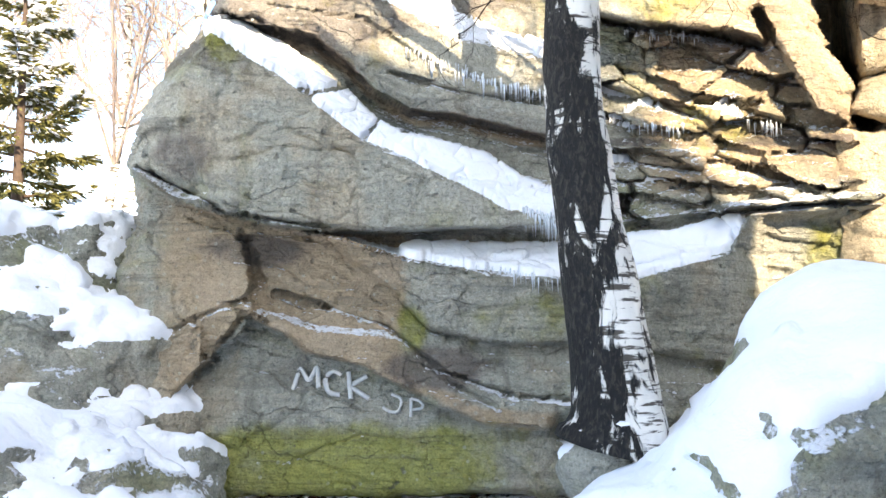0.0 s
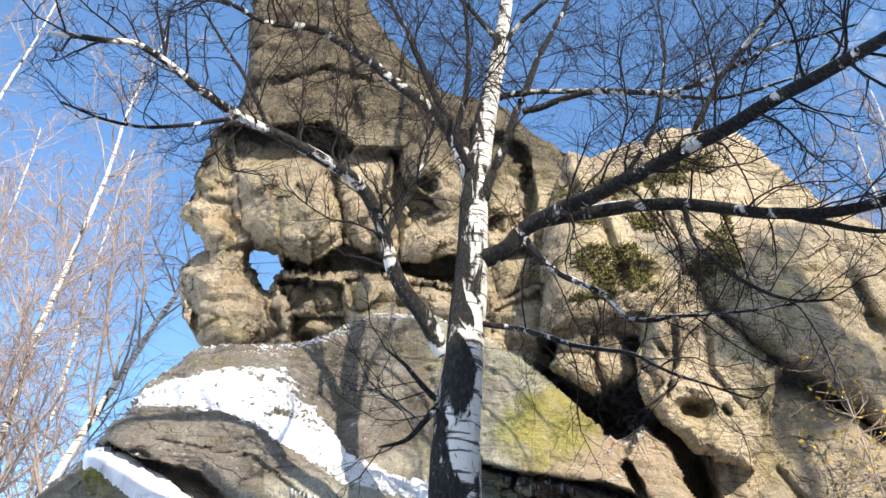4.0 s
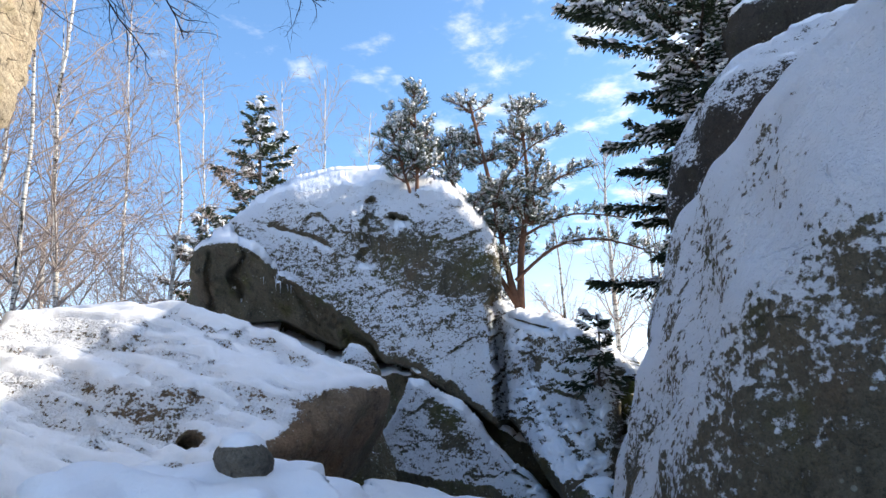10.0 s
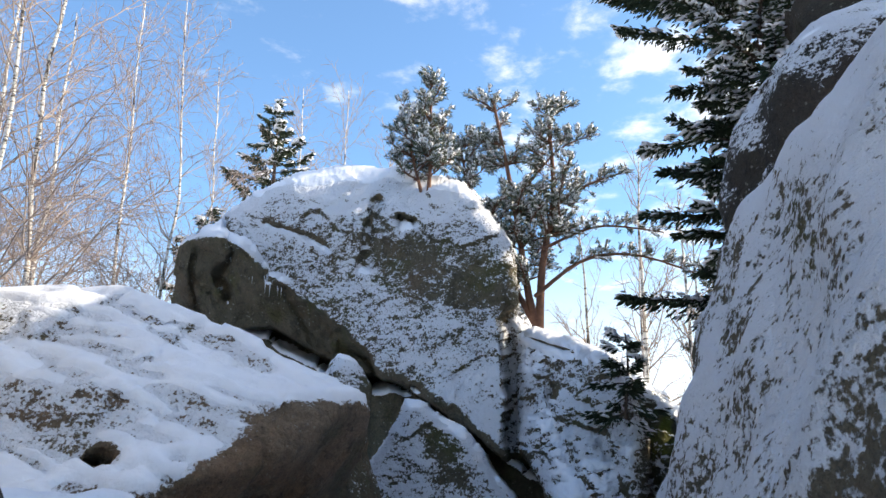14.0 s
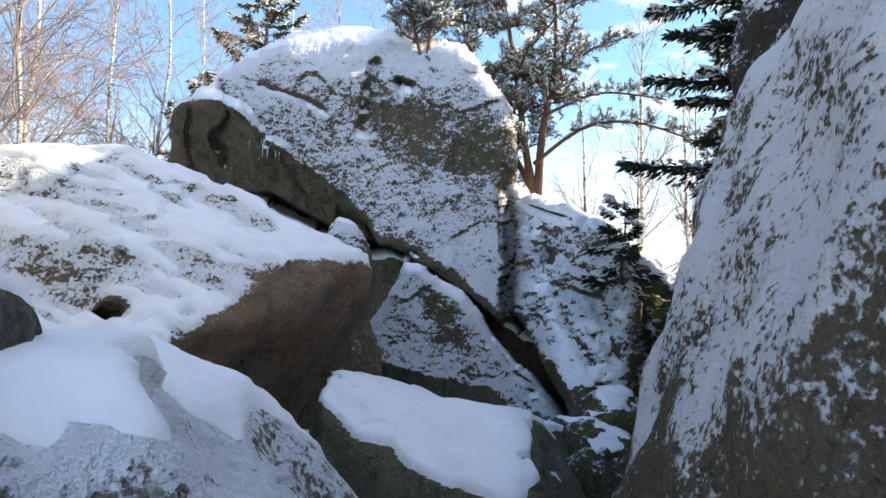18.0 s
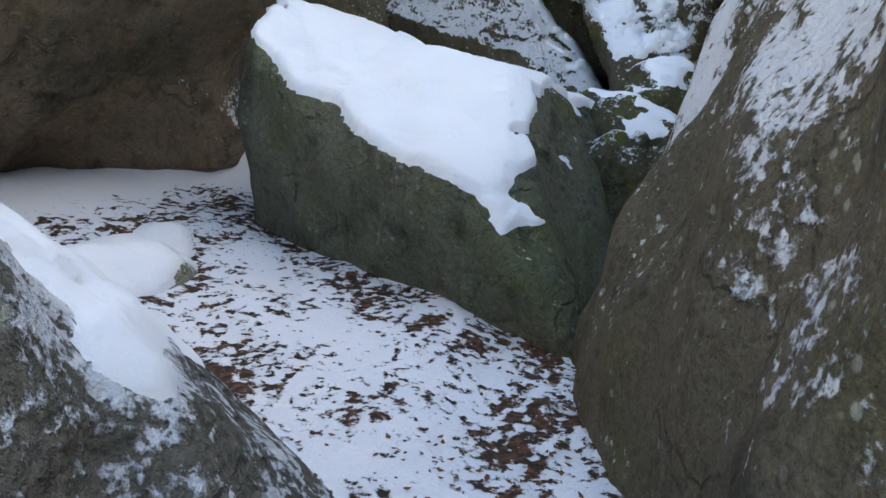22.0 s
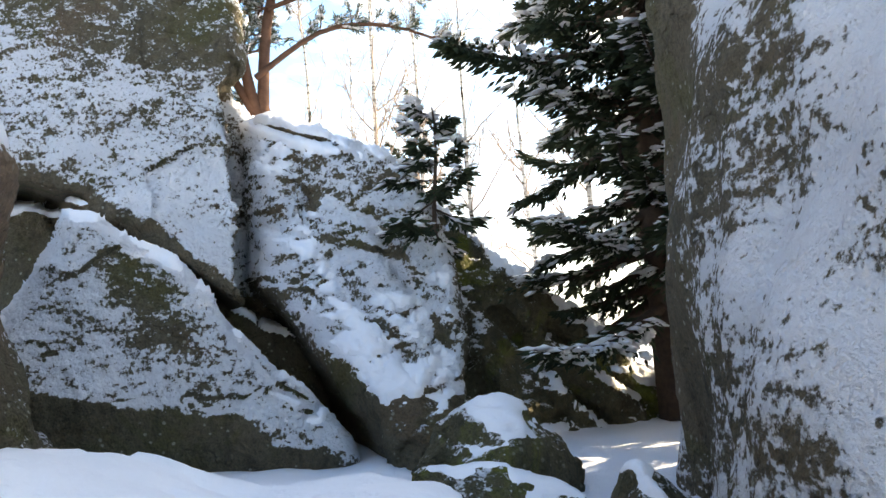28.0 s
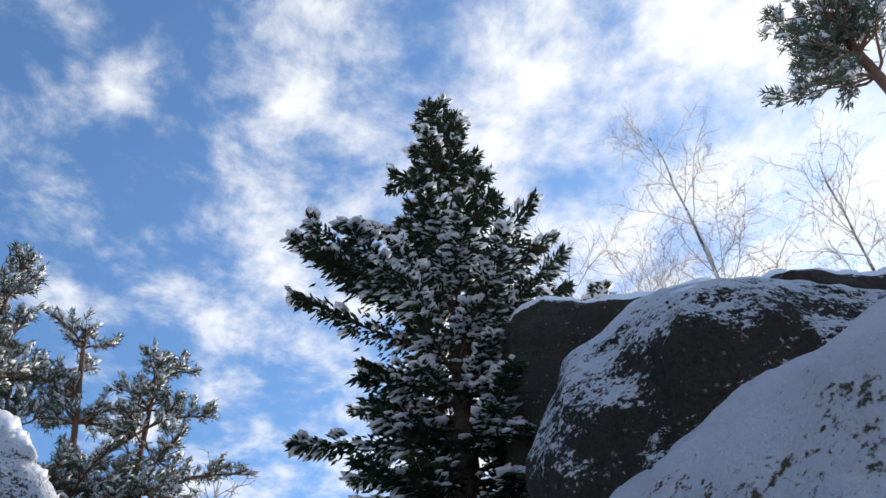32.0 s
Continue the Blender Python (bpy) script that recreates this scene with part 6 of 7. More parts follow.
def ramify(rng, wood, fine, line, r0, levels, length, spread=0.9, lift=0.02, every=0.3, droop=-0.05):
    """Side shoots along a line, and shoots on those."""
    seg = np.linalg.norm(np.diff(line, axis=0), axis=1)
    total = seg.sum()
    n = max(int(total / every), 1)
    cum = np.concatenate([[0], np.cumsum(seg)])
    for k in range(n):
        u = total * (0.18 + 0.82 * (k + rng.uniform(0, 1)) / n)
        i = min(np.searchsorted(cum, u) - 1, len(seg) - 1)
        i = max(i, 0)
        base = line[i] + (line[i + 1] - line[i]) * (u - cum[i]) / max(seg[i], 1e-6)
        ahead = (line[i + 1] - line[i]) / max(seg[i], 1e-6)
        side = np.cross(ahead, rng.normal(size=3))
        side /= max(np.linalg.norm(side), 1e-6)
        way = ahead * rng.uniform(0.4, 1.0) + side * spread + np.array((0, 0, 0.15))
        L = length * rng.uniform(0.45, 1.1) * (1.15 - 0.5 * u / total)
        last = levels <= 1
        sub = crooked(rng, base, way, L, 4 if last else 6, 0.24, droop if last else lift)
        r = r0 * (0.75 if not last else 0.6) * rng.uniform(0.7, 1.1)
        (fine if last else wood).tube(sub, np.linspace(r, r * 0.35, len(sub)), 3 if last else 4)
        if not last:
            ramify(rng, wood, fine, sub, r * 0.6, levels - 1, L * 0.55, spread, lift, every * 0.55, droop)


def near_birch():
    rng = np.random.default_rng(5)
    base = P(12.0, -7.6, 5.0)
    tree = new("birch_tree")
    tree.location = base
    tagged(tree, "big leafless birch with cracked dark bark and white upper trunk", "tree")
    trunk_pts = [base, P(12.4, -5, 5.0), P(11.5, 2.4, 5.0), P(10.2, 12, 5.0), P(9.6, 20.4, 4.98), P(10.3, 28, 4.98), P(11.7, 37.4, 5.0), P(12.3, 42.6, 5.05), P(13.9, 47.8, 5.1), P(16.1, 52.5, 5.2), P(17.8, 57, 5.3), P(19, 62, 5.4), P(19, 66, 5.6)]
    line = smooth_line(trunk_pts, 90)
    h = line[:, 2] - base[2]
    rad = np.interp(h, (0, 0.25, 0.7, 1.6, 3.0, 4.2, 5.2, 7.0, 11.5), (0.36, 0.28, 0.245, 0.205, 0.16, 0.135, 0.12, 0.085, 0.03))
    w = Wood()
    w.tube(line, rad, 26)
    v, f = w.bake()
    axis = np.repeat(line, 26, 0)
    out = (v - axis) / np.maximum(np.linalg.norm(v - axis, axis=1), 1e-6)[:, None]
    v = v + out * (0.022 * fbm(v * np.array((9, 9, 3.5)), 4, 3) * np.interp(v[:, 2] - base[2], (0, 3, 5), (1.3, 1, 0.3)))[:, None]
    ob = put("trunk", v, f, BIRCH, tree, "birch trunk, black and cracked below, white above")
    # cork stays on one side low down
    side = out @ np.array((-0.85, -0.4, 0))
    attr(ob, "rough_bark", np.clip(np.interp(v[:, 2] - base[2], (0, 2.2, 3.6, 4.8, 6.5), (0.56, 0.44, 0.44, 0.36, 0.25)) + 0.42 * side, -0.2, 1))
    limbs = [
        ([(11.7, 37.4, 5.0), (15, 38.2, 4.95), (18.0, 40.1, 4.8), (26.4, 42.0, 4.4), (39.2, 44.3, 3.9), (50, 45.0, 3.5), (59, 45.5, 3.2), (66, 47, 3.1)], 0.085, "dark"),
        ([(18.0, 40.1, 4.8), (25, 40.4, 4.7), (31.7, 39.6, 4.6), (40.2, 36.7, 4.5), (51.4, 35.3, 4.4), (58, 36.0, 4.3), (64, 37.6, 4.2), (68, 37, 4.2)], 0.06, "dark"),
        ([(40.2, 36.7, 4.5), (45, 34.2, 4.45), (48.5, 33.4, 4.4)], 0.026, "dark"),
        ([(9.1, 31.0, 5.0), (7.4, 33.5, 4.9), (4.9, 36.6, 4.75), (2.1, 42.1, 4.5), (-2.1, 44.5, 4.3), (-8.7, 46.3, 4.1), (-16.0, 47.8, 3.9), (-22.7, 49.3, 3.8), (-31, 47.8, 3.7)], 0.075, "pale"),
        ([(3.4, 39.5, 4.6), (6.0, 43.5, 4.5), (7.5, 46.0, 4.5), (6.8, 49.0, 4.5)], 0.028, "dark"),
        ([(12.3, 42.6, 5.05), (9.7, 47.0, 5.0), (3.3, 50.7, 4.8), (-4.9, 53.2, 4.7), (-11.3, 53.2, 4.5), (-20, 54, 4.3)], 0.07, "pale"),
        ([(12.2, 43.8, 5.0), (10.9, 46.6, 4.8), (12.2, 51.0, 4.7), (11.9, 55.6, 4.7), (10, 60, 4.6)], 0.04, "dark"),
        ([(13.2, 42.1, 5.0), (16.6, 47.0, 4.9), (20.5, 51.5, 4.8), (24.9, 55.0, 4.8), (29, 59, 4.8)], 0.05, "dark"),
        ([(12.1, 44.6, 5.05), (9.0, 48.6, 5.0), (5.5, 53.2, 5.0), (3.2, 55.3, 5.0), (-1, 60, 5)], 0.05, "pale"),
        ([(17.9, 47.9, 4.95), (25.6, 48.5, 4.8), (33.5, 47.0, 4.6), (43.9, 47.3, 4.4), (51.0, 46.4, 4.2)], 0.035, "pale"),
        ([(15.5, 49.0, 5.15), (20.1, 49.0, 5.1), (27.9, 48.0, 5.0), (38.5, 45.3, 4.9), (45.3, 44.8, 4.8)], 0.035, "pale"),
        ([(17.0, 39.0, 4.85), (19.2, 36.5, 4.7), (23.0, 34.6, 4.7), (25.1, 32.5, 4.7), (29.3, 32.0, 4.6), (34, 31.5, 4.6), (38.3, 31.3, 4.6)], 0.026, "pale"),
        ([(11.2, 33.3, 5.0), (15.9, 32.7, 4.8), (19.7, 31.4, 4.7), (24.3, 30.2, 4.6), (28.4, 27.9, 4.5), (33.2, 25.8, 4.4)], 0.024, "dark"),
        ([(9.0, 27.4, 5.0), (6.4, 29.7, 4.8), (4.1, 31.4, 4.7)], 0.028, "dark"),
        ([(9.0, 27.8, 5.0), (6.2, 25.2, 4.8), (3.9, 24.4, 4.7)], 0.03, "dark"),
        ([(31.6, 39.4, 4.6), (31.9, 36.7, 4.5), (34.5, 33.7, 4.5), (37.4, 31.5, 4.5), (41, 30.8, 4.5)], 0.022, "dark"),
        ([(33, 43.0, 4.1), (38, 47, 4.0), (46, 50, 3.9), (54, 52, 3.8)], 0.028, "dark"),
        ([(26.4, 42.0, 4.4), (31, 45.5, 4.3), (34, 50, 4.3), (35, 55, 4.3)], 0.024, "dark"),
        ([(-8.7, 46.3, 4.1), (-14, 50.5, 4.0), (-20, 53.5, 3.9)], 0.02, "dark"),
        ([(-12, 47, 4.0), (-20, 44.5, 3.9), (-28, 44.0, 3.8)], 0.018, "dark"),
        ([(16.1, 52.5, 5.2), (22, 55, 5.0), (30, 56.5, 4.9), (38, 57, 4.8)], 0.03, "pale"),
        ([(16.1, 52.5, 5.2), (9, 57, 5.0), (0, 58.5, 4.9), (-8, 59, 4.8)], 0.03, "pale"),
    ]
    fine, snowy = Wood(), Wood()
    for k, (pts, r, tone) in enumerate(limbs):
        ln = smooth_line([P(*q) for q in pts], 8 * len(pts))
        ln[2:] += 0.03 * np.stack([fbm(ln[2:] * 2.5 + 9 * k, 2, 50 + i) for i in range(3)], 1)
        rr = np.linspace(r, max(r * 0.22, 0.006), len(ln))
        limb = Wood()
        limb.tube(ln, rr, 9)
        medium = Wood()
        ramify(rng, medium, fine, ln, r * 0.13 + 0.0045, 3, 1.2, 0.85, 0.01, 0.135, -0.09)
        lo = limb.done("limb", BIRCH, tree, "pale birch limb" if tone == "pale" else "dark birch limb")
        attr(lo, "rough_bark", np.full(len(lo.data.vertices), 0.66 if tone == "pale" else 0.85))
        medium.done("branches", TWIG, tree)["kind"] = "stuff"
        # snow lies along the upper side
        m = rr > 0.009
        if m.sum() > 3:
            sn = ln[m] + np.array((0, 0, 1.0)) * rr[m][:, None] * 0.62
            snowy.tube(sn, rr[m] * 0.58 * (0.8 + 0.5 * fbm(sn * 4, 2, 9)), 6)
    ob = fine.done("twigs", TWIG, tree)
    ob["kind"] = "stuff"
    snowy.done("snow", SNOW, tree, "thin snow along the tops of the limbs")


near_birch()


def far_birch(x, y, height, seed, lean=(0.0, 0.0), r=0.14, fork=False, label="slender leafless birch with pale bark and reddish twigs", gold=False, dense=1.0, thin=1.0):
    rng = np.random.default_rng(seed)
    z = float(ground_z(np.array([x]), np.array([y]))[0]) - 0.1
    tree = new("birch_tree")
    tree.location = (x, y, z)
    tagged(tree, label, "tree", "birches behind the rocks")
    fine = Wood()
    stems = [((x, y, z), lean)] + ([((x + 0.05, y, z + 0.06 * height), (lean[0] + 0.26, lean[1] + 0.05))] if fork else [])
    for b, ln in stems:
        top = np.array(b) + np.array((ln[0] * height, ln[1] * height, height * 0.96))
        mid = (np.array(b) + top) / 2 + rng.normal(0, 0.018, 3) * height
        line = smooth_line([b, mid, top], 26)
        line[:, :2] += 0.012 * height * np.stack([fbm(line * 0.35 + seed, 2, 4), fbm(line * 0.35 + seed, 2, 5)], 1)
        w = Wood()
        w.tube(line, np.linspace(r, 0.014, len(line)), 9)
        o = w.done("trunk", BIRCH, tree)
        attr(o, "rough_bark", np.interp(o.data.vertices and np.repeat(line[:, 2] - z, 9), (0, 0.15 * height, height), (0.45, 0.12, 0.3)))
        med = Wood()
        for k in range(int(30 * dense)):
            u = rng.uniform(0.2, 0.97)
            i = int(u * 25)
            a = rng.uniform(0, 2 * math.pi)
            L = height * rng.uniform(0.16, 0.30) * (1.2 - u * 0.85)
            way = np.array((math.cos(a), math.sin(a), rng.uniform(0.8, 1.6)))
            sub = crooked(rng, line[i], way, L, 6, 0.13, 0.03)
            rb = r * 0.30 * (1.1 - u)
            med.tube(sub, np.linspace(rb + 0.006 * thin, 0.006 * thin, 7), 4)
            ramify(rng, med, fine, sub, 0.014 * thin, 2, L * 0.5, 0.75, 0.0, 0.28 * thin, -0.16 * thin ** 2)
        med.done("branches", FARBARK, tree)["kind"] = "stuff"
    o = fine.done("twigs", GOLDTWIG if gold else FARTWIG, tree)
    o["kind"] = "stuff"
    return tree


def again(tree, x, y, size, turn):
    z = float(ground_z(np.array([x]), np.array([y]))[0]) - 0.1
    return copy_thing(tree, pose(x, y, z, 0, 0, turn) @ Matrix.Diagonal((size, size, size, 1)))


BIRCH_A = far_birch(*P(-23.6, 0, 13)[:2], 15.0, 31, (0.05, 0.0), 0.085, True, "forked white birch with reddish bare twigs on the slope", dense=1.7)
BIRCH_B = far_birch(*P(47.6, 0, 19)[:2], 18.0, 41, (0.0, 0.0), 0.075, dense=1.5)
BIRCH_C = far_birch(*P(44.5, 0, 18)[:2], 16.5, 45, (0.02, 0.0), 0.07, dense=1.5)
BIRCH_D = far_birch(*P(43.0, 0, 24)[:2], 16.0, 43, (0.0, 0.0), 0.13, False, "thin birch with rusty golden twigs", True)
BIRCH_E = far_birch(21.5, 1.6, 10.0, 57, (0.02, -0.02), 0.09, False, "slim bare birch rising behind the rocks", False, 0.8)
for _b, _az, _d, _s, _t in ((BIRCH_B, -30.5, 12, 0.8, 40), (BIRCH_C, -20.5, 19, 1.0, 90), (BIRCH_B, -34, 19, 1.0, 200), (BIRCH_C, -27, 22, 1.1, 150), (BIRCH_C, 50.5, 25, 1.0, 60), (BIRCH_B, 53.8, 22, 0.8, 120), (BIRCH_D, 39.5, 28, 1.15, 80),
                            (BIRCH_C, 61.5, 36, 1.2, 200), (BIRCH_B, 64.5, 38, 1.2, 20), (BIRCH_C, 67.5, 38, 1.2, 300), (BIRCH_D, 46.0, 28, 1.0, 10), (BIRCH_B, 41.5, 20, 0.95, 250), (BIRCH_C, 56.0, 30, 1.0, 170)):
    again(_b, *P(_az, 0, _d)[:2], _s, _t)
BIRCH_F = far_birch(15.6, -7.2, 17.5, 61, (0.0, 0.0), 0.08, True, "bare birch with a fan of fine upright twigs behind the wall", False, 1.3, 0.6)
again(BIRCH_F, 13.6, -9.6, 0.85, 200)
for _x, _y, _s, _t in ((23.0, 0.4, 0.95, 70), (20.5, 2.6, 0.8, 130), (19.5, -1.8, 0.85, 200), (22.5, -4.5, 0.9, 310), (26.0, -2.5, 1.0, 100), (25.5, 2.0, 0.9, 10), (18.8, 0.2, 0.7, 40)):
    again(BIRCH_E, _x, _y, _s, _t)


def spruce(name, x, y, z0, height, radius, seed, label, per_m=9.0, bare=0.12, snow=0.5, size=1.0, needles=None, taper=1.0, skip=None):
    """Drooping whorls of boughs, each hung with sprays of needles, snow on their backs."""
    rng = np.random.default_rng(seed)
    tree = new(name)
    tree.location = (x, y, z0)
    tagged(tree, label, "tree")
    w = Wood()
    base = np.array((x, y, z0))
    line = base + np.stack([0.05 * np.sin(np.linspace(0, 3, 20)), 0.04 * np.cos(np.linspace(0, 4, 20)) - 0.04, np.linspace(0, height, 20)], 1)
    w.tube(line, np.linspace(0.020 * height, 0.01, 20), 10)
    w.done("trunk", BARK, tree)
    boughs, sp, sd, ss, bp, bd, bs = Wood(), [], [], [], [], [], []
    n = int(height * per_m)
    for k in range(n):
        u = bare + (1 - bare) * (k + rng.uniform(0, 1)) / n
        a = k * 2.39996 + rng.normal(0, 0.3)
        L = radius * ((1 - u) ** 0.7 * taper + 0.05) * rng.uniform(0.55, 1.2)
        if skip is not None:
            L *= skip(u, a)
        if L < 0.12:
            L = 0.12
        start = base + np.array((0, 0, height * u))
        way = np.array((math.cos(a), math.sin(a), 0.25 - 0.75 * (1 - u)))
        ln = crooked(rng, start, way, L, 7, 0.10, 0.05)
        boughs.tube(ln, np.linspace(0.010 * height * (1.1 - u) * 0.5 + 0.006, 0.006, 8), 4)
        m = max(int(L * 230 / size ** 1.5), 14)
        t = rng.uniform(0.12, 1.0, m) ** 0.8 * 6.999
        i = t.astype(int)
        pos = ln[i] + (ln[i + 1] - ln[i]) * (t - i)[:, None]
        ahead = (ln[i + 1] - ln[i])
        ahead /= np.linalg.norm(ahead, axis=1)[:, None]
        side = np.cross(ahead, np.array((0, 0, 1.0)))
        sg = rng.choice((-1.0, 1.0), m)[:, None]
        out = ahead * rng.uniform(0.3, 0.9, m)[:, None] + side * sg * rng.uniform(0.3, 1.0, m)[:, None] + np.array((0, 0, 1.0)) * rng.uniform(-0.65, 0.12, m)[:, None]
        wid = (0.10 + 0.30 * L * (1 - t / 7.5)) * rng.uniform(0.4, 1, m)
        pos = pos + out * (wid * rng.uniform(0, 0.9, m))[:, None]
        sp.append(pos); sd.append(out)
        ln_ = rng.uniform(0.07, 0.16, m) * size
        ss.append(np.stack([ln_, ln_ * 0.34, ln_ * 0.34], 1))
        q = rng.random(m) < snow * (0.10 + 0.9 * (fbm(pos * 1.5, 2, seed) > 0.08))
        up = pos[q] + out[q] * 0.06 + np.array((0, 0, 0.035 * size))
        bp.append(up); bd.append(out[q] * np.array((1, 1, 0.6)))
        l2 = rng.uniform(0.04, 0.15, q.sum()) * size
        bs.append(np.stack([l2, l2 * 0.6, l2 * 0.4], 1))
    boughs.done("boughs", BARK, tree)["kind"] = "stuff"
    sp, sd, ss = np.concatenate(sp), np.concatenate(sd), np.concatenate(ss)
    v, f = scatter(SPINDLE_V, SPINDLE_F, sp, axes_along(sd, rng), ss)
    o = put("needles", v, f, needles or NEEDLE, tree, "", None, False)
    o["kind"] = "stuff"
    bp, bd, bs = np.concatenate(bp), np.concatenate(bd), np.concatenate(bs)
    if len(bp):
        v, f = scatter(BLOB_V, BLOB_F, bp, axes_along(bd, rng, False), bs)
        o = put("snow", v, f, SNOW, tree, "", None, True)
        o["kind"] = "stuff"
    return tree


spruce("spruce_tree", 15.3, -1.35, 0.6, 15.2, 2.75, 71, "tall dark spruce with snow-laden drooping boughs behind the rock wall", 20.0, 0.10, 0.3, 1.05, None, 1.05,
       lambda u, a: (0.72 + 0.28 * min(max((u - 0.3) / 0.2, 0.0), 1.0)) + 1.0 * math.exp(-((u - 0.63) / 0.035) ** 2) * (math.cos(a - 2.4) > 0.4) + 0.35 * math.sin(7 * a + 31 * u) * math.sin(23 * u + 2 * a))
spruce("spruce_tree", 28.3, 16.6, 3.0, 15.0, 4.2, 73, "sunlit snowy spruce far behind the boulders", 6.0, 0.2, 0.45, 1.7)
spruce("spruce_tree", 24.0, 16.2, 3.0, 8.6, 3.0, 75, "lower snowy spruce behind the domed boulder", 5.0, 0.1, 0.55, 1.7)
spruce("spruce_tree", 33.0, -0.2, 0.9, 9.8, 2.6, 77, "small far spruce dusted with snow", 5.0, 0.1, 0.6, 1.6)
# the next two are added behind the wall to dapple the boulders with shade
spruce("spruce_tree", 19.5, -7.5, 0.9, 15.0, 3.4, 79, "dark spruce behind the rock wall shading the boulders", 5.0, 0.05, 0.4, 1.7)
spruce("spruce_tree", 23.5, -8.5, 0.9, 16.0, 3.4, 81, "dark spruce behind the rock wall shading the boulders", 4.5, 0.05, 0.4, 1.8)
spruce("young_spruce", 14.5, 1.35, 3.0, 1.3, 0.8, 83, "young snow-covered spruce on the mossy ridge", 12.0, 0.0, 0.6, 0.8)
spruce("young_spruce", *P(-29.0, 0, 10)[:2], 0.9, 5.2, 1.3, 85, "young spruce with green and rusty sprays on the bank", 15.0, 0.02, 0.3, 0.8, SHRUB)


def pine(x, y, z0, height, seed, label, limbs, r=0.12, tuft=1.0, snow=0.5, count=26, parentless=None):
    """A pine: bent trunk, open limbs and tufts of long needles at the ends."""
    rng = np.random.default_rng(seed)
    tree = new("pine_tree")
    tree.location = (x, y, z0)
    tagged(tree, label, "tree")
    base = np.array((x, y, z0))
    stems = limbs["stems"]
    tufts = []
    w_all = []
    for pts, rr in stems:
        ln = smooth_line([base + np.array(q) for q in pts], 24)
        w = Wood()
        w.tube(ln, np.linspace(rr, rr * 0.25, 24), 9)
        w.done("trunk", PINEBARK, tree)
        w_all.append(ln)
    arms = Wood()
    lines = []
    for pts, rr in limbs.get("arms", ()):
        ln = smooth_line([base + np.array(q) for q in pts], 14)
        arms.tube(ln, np.linspace(rr, rr * 0.3, 14), 5)
        lines.append(ln)
    for ln in w_all:
        top = np.linalg.norm(ln[-1] - ln[0])
        for k in range(count):
            u = rng.uniform(limbs.get("from", 0.4), 1.0)
            i = min(int(u * 23), 22)
            a = rng.uniform(0, 2 * math.pi)
            L = limbs["reach"] * rng.uniform(0.35, 1.0) * (1.15 - 0.75 * u)
            way = np.array((math.cos(a), math.sin(a), rng.uniform(0.05, 0.7)))
            sub = crooked(rng, ln[i], way, L, 6, 0.2, 0.05)
            arms.tube(sub, np.linspace(0.022 * tuft + 0.006, 0.008, 7), 4)
            lines.append(sub)
    twigs = Wood()
    for ln in lines:
        L = np.linalg.norm(np.diff(ln, axis=0), axis=1).sum()
        for k in range(max(int(L * 13 / tuft), 5)):
            i = rng.integers(len(ln) // 4, len(ln) - 1)
            way = (ln[i + 1] - ln[i]) / np.linalg.norm(ln[i + 1] - ln[i]) + rng.normal(0, 0.7, 3) + np.array((0, 0, 0.5))
            sub = crooked(rng, ln[i], way, rng.uniform(0.15, 0.45) * tuft, 3, 0.2, 0.1)
            twigs.tube(sub, (0.008, 0.007, 0.006, 0.005), 3)
            d = sub[-1] - sub[-2]
            tufts.append((sub[-1], d))
            tufts.append((sub[-2], d))
    arms.done("limbs", PINEBARK, tree)["kind"] = "stuff"
    o = twigs.done("twigs", PINEBARK, tree)
    o["kind"] = "stuff"
    c = np.array([t[0] for t in tufts])
    d = np.array([t[1] for t in tufts])
    d /= np.linalg.norm(d, axis=1)[:, None]
    k = 11
    pos = np.repeat(c, k, 0) + rng.normal(0, 0.03 * tuft, (len(c) * k, 3))
    way = np.repeat(d, k, 0) + rng.normal(0, 0.75, (len(c) * k, 3))
    ln_ = rng.uniform(0.09, 0.17, len(pos)) * tuft
    v, f = scatter(SPINDLE_V, SPINDLE_F, pos, axes_along(way, rng), np.stack([ln_, ln_ * 0.16, ln_ * 0.16], 1))
    o = put("needles", v, f, PINENEEDLE, tree, "", None, False)
    o["kind"] = "stuff"
    q = rng.random(len(c)) < snow
    l2 = rng.uniform(0.06, 0.13, q.sum()) * tuft
    v, f = scatter(BLOB_V, BLOB_F, c[q] + np.array((0, 0, 0.04 * tuft)), axes_along(d[q] * np.array((1, 1, 0.4)), rng, False), np.stack([l2, l2 * 0.7, l2 * 0.5], 1))
    o = put("snow", v, f, SNOW, tree, "", None, True)
    o["kind"] = "stuff"
    return tree


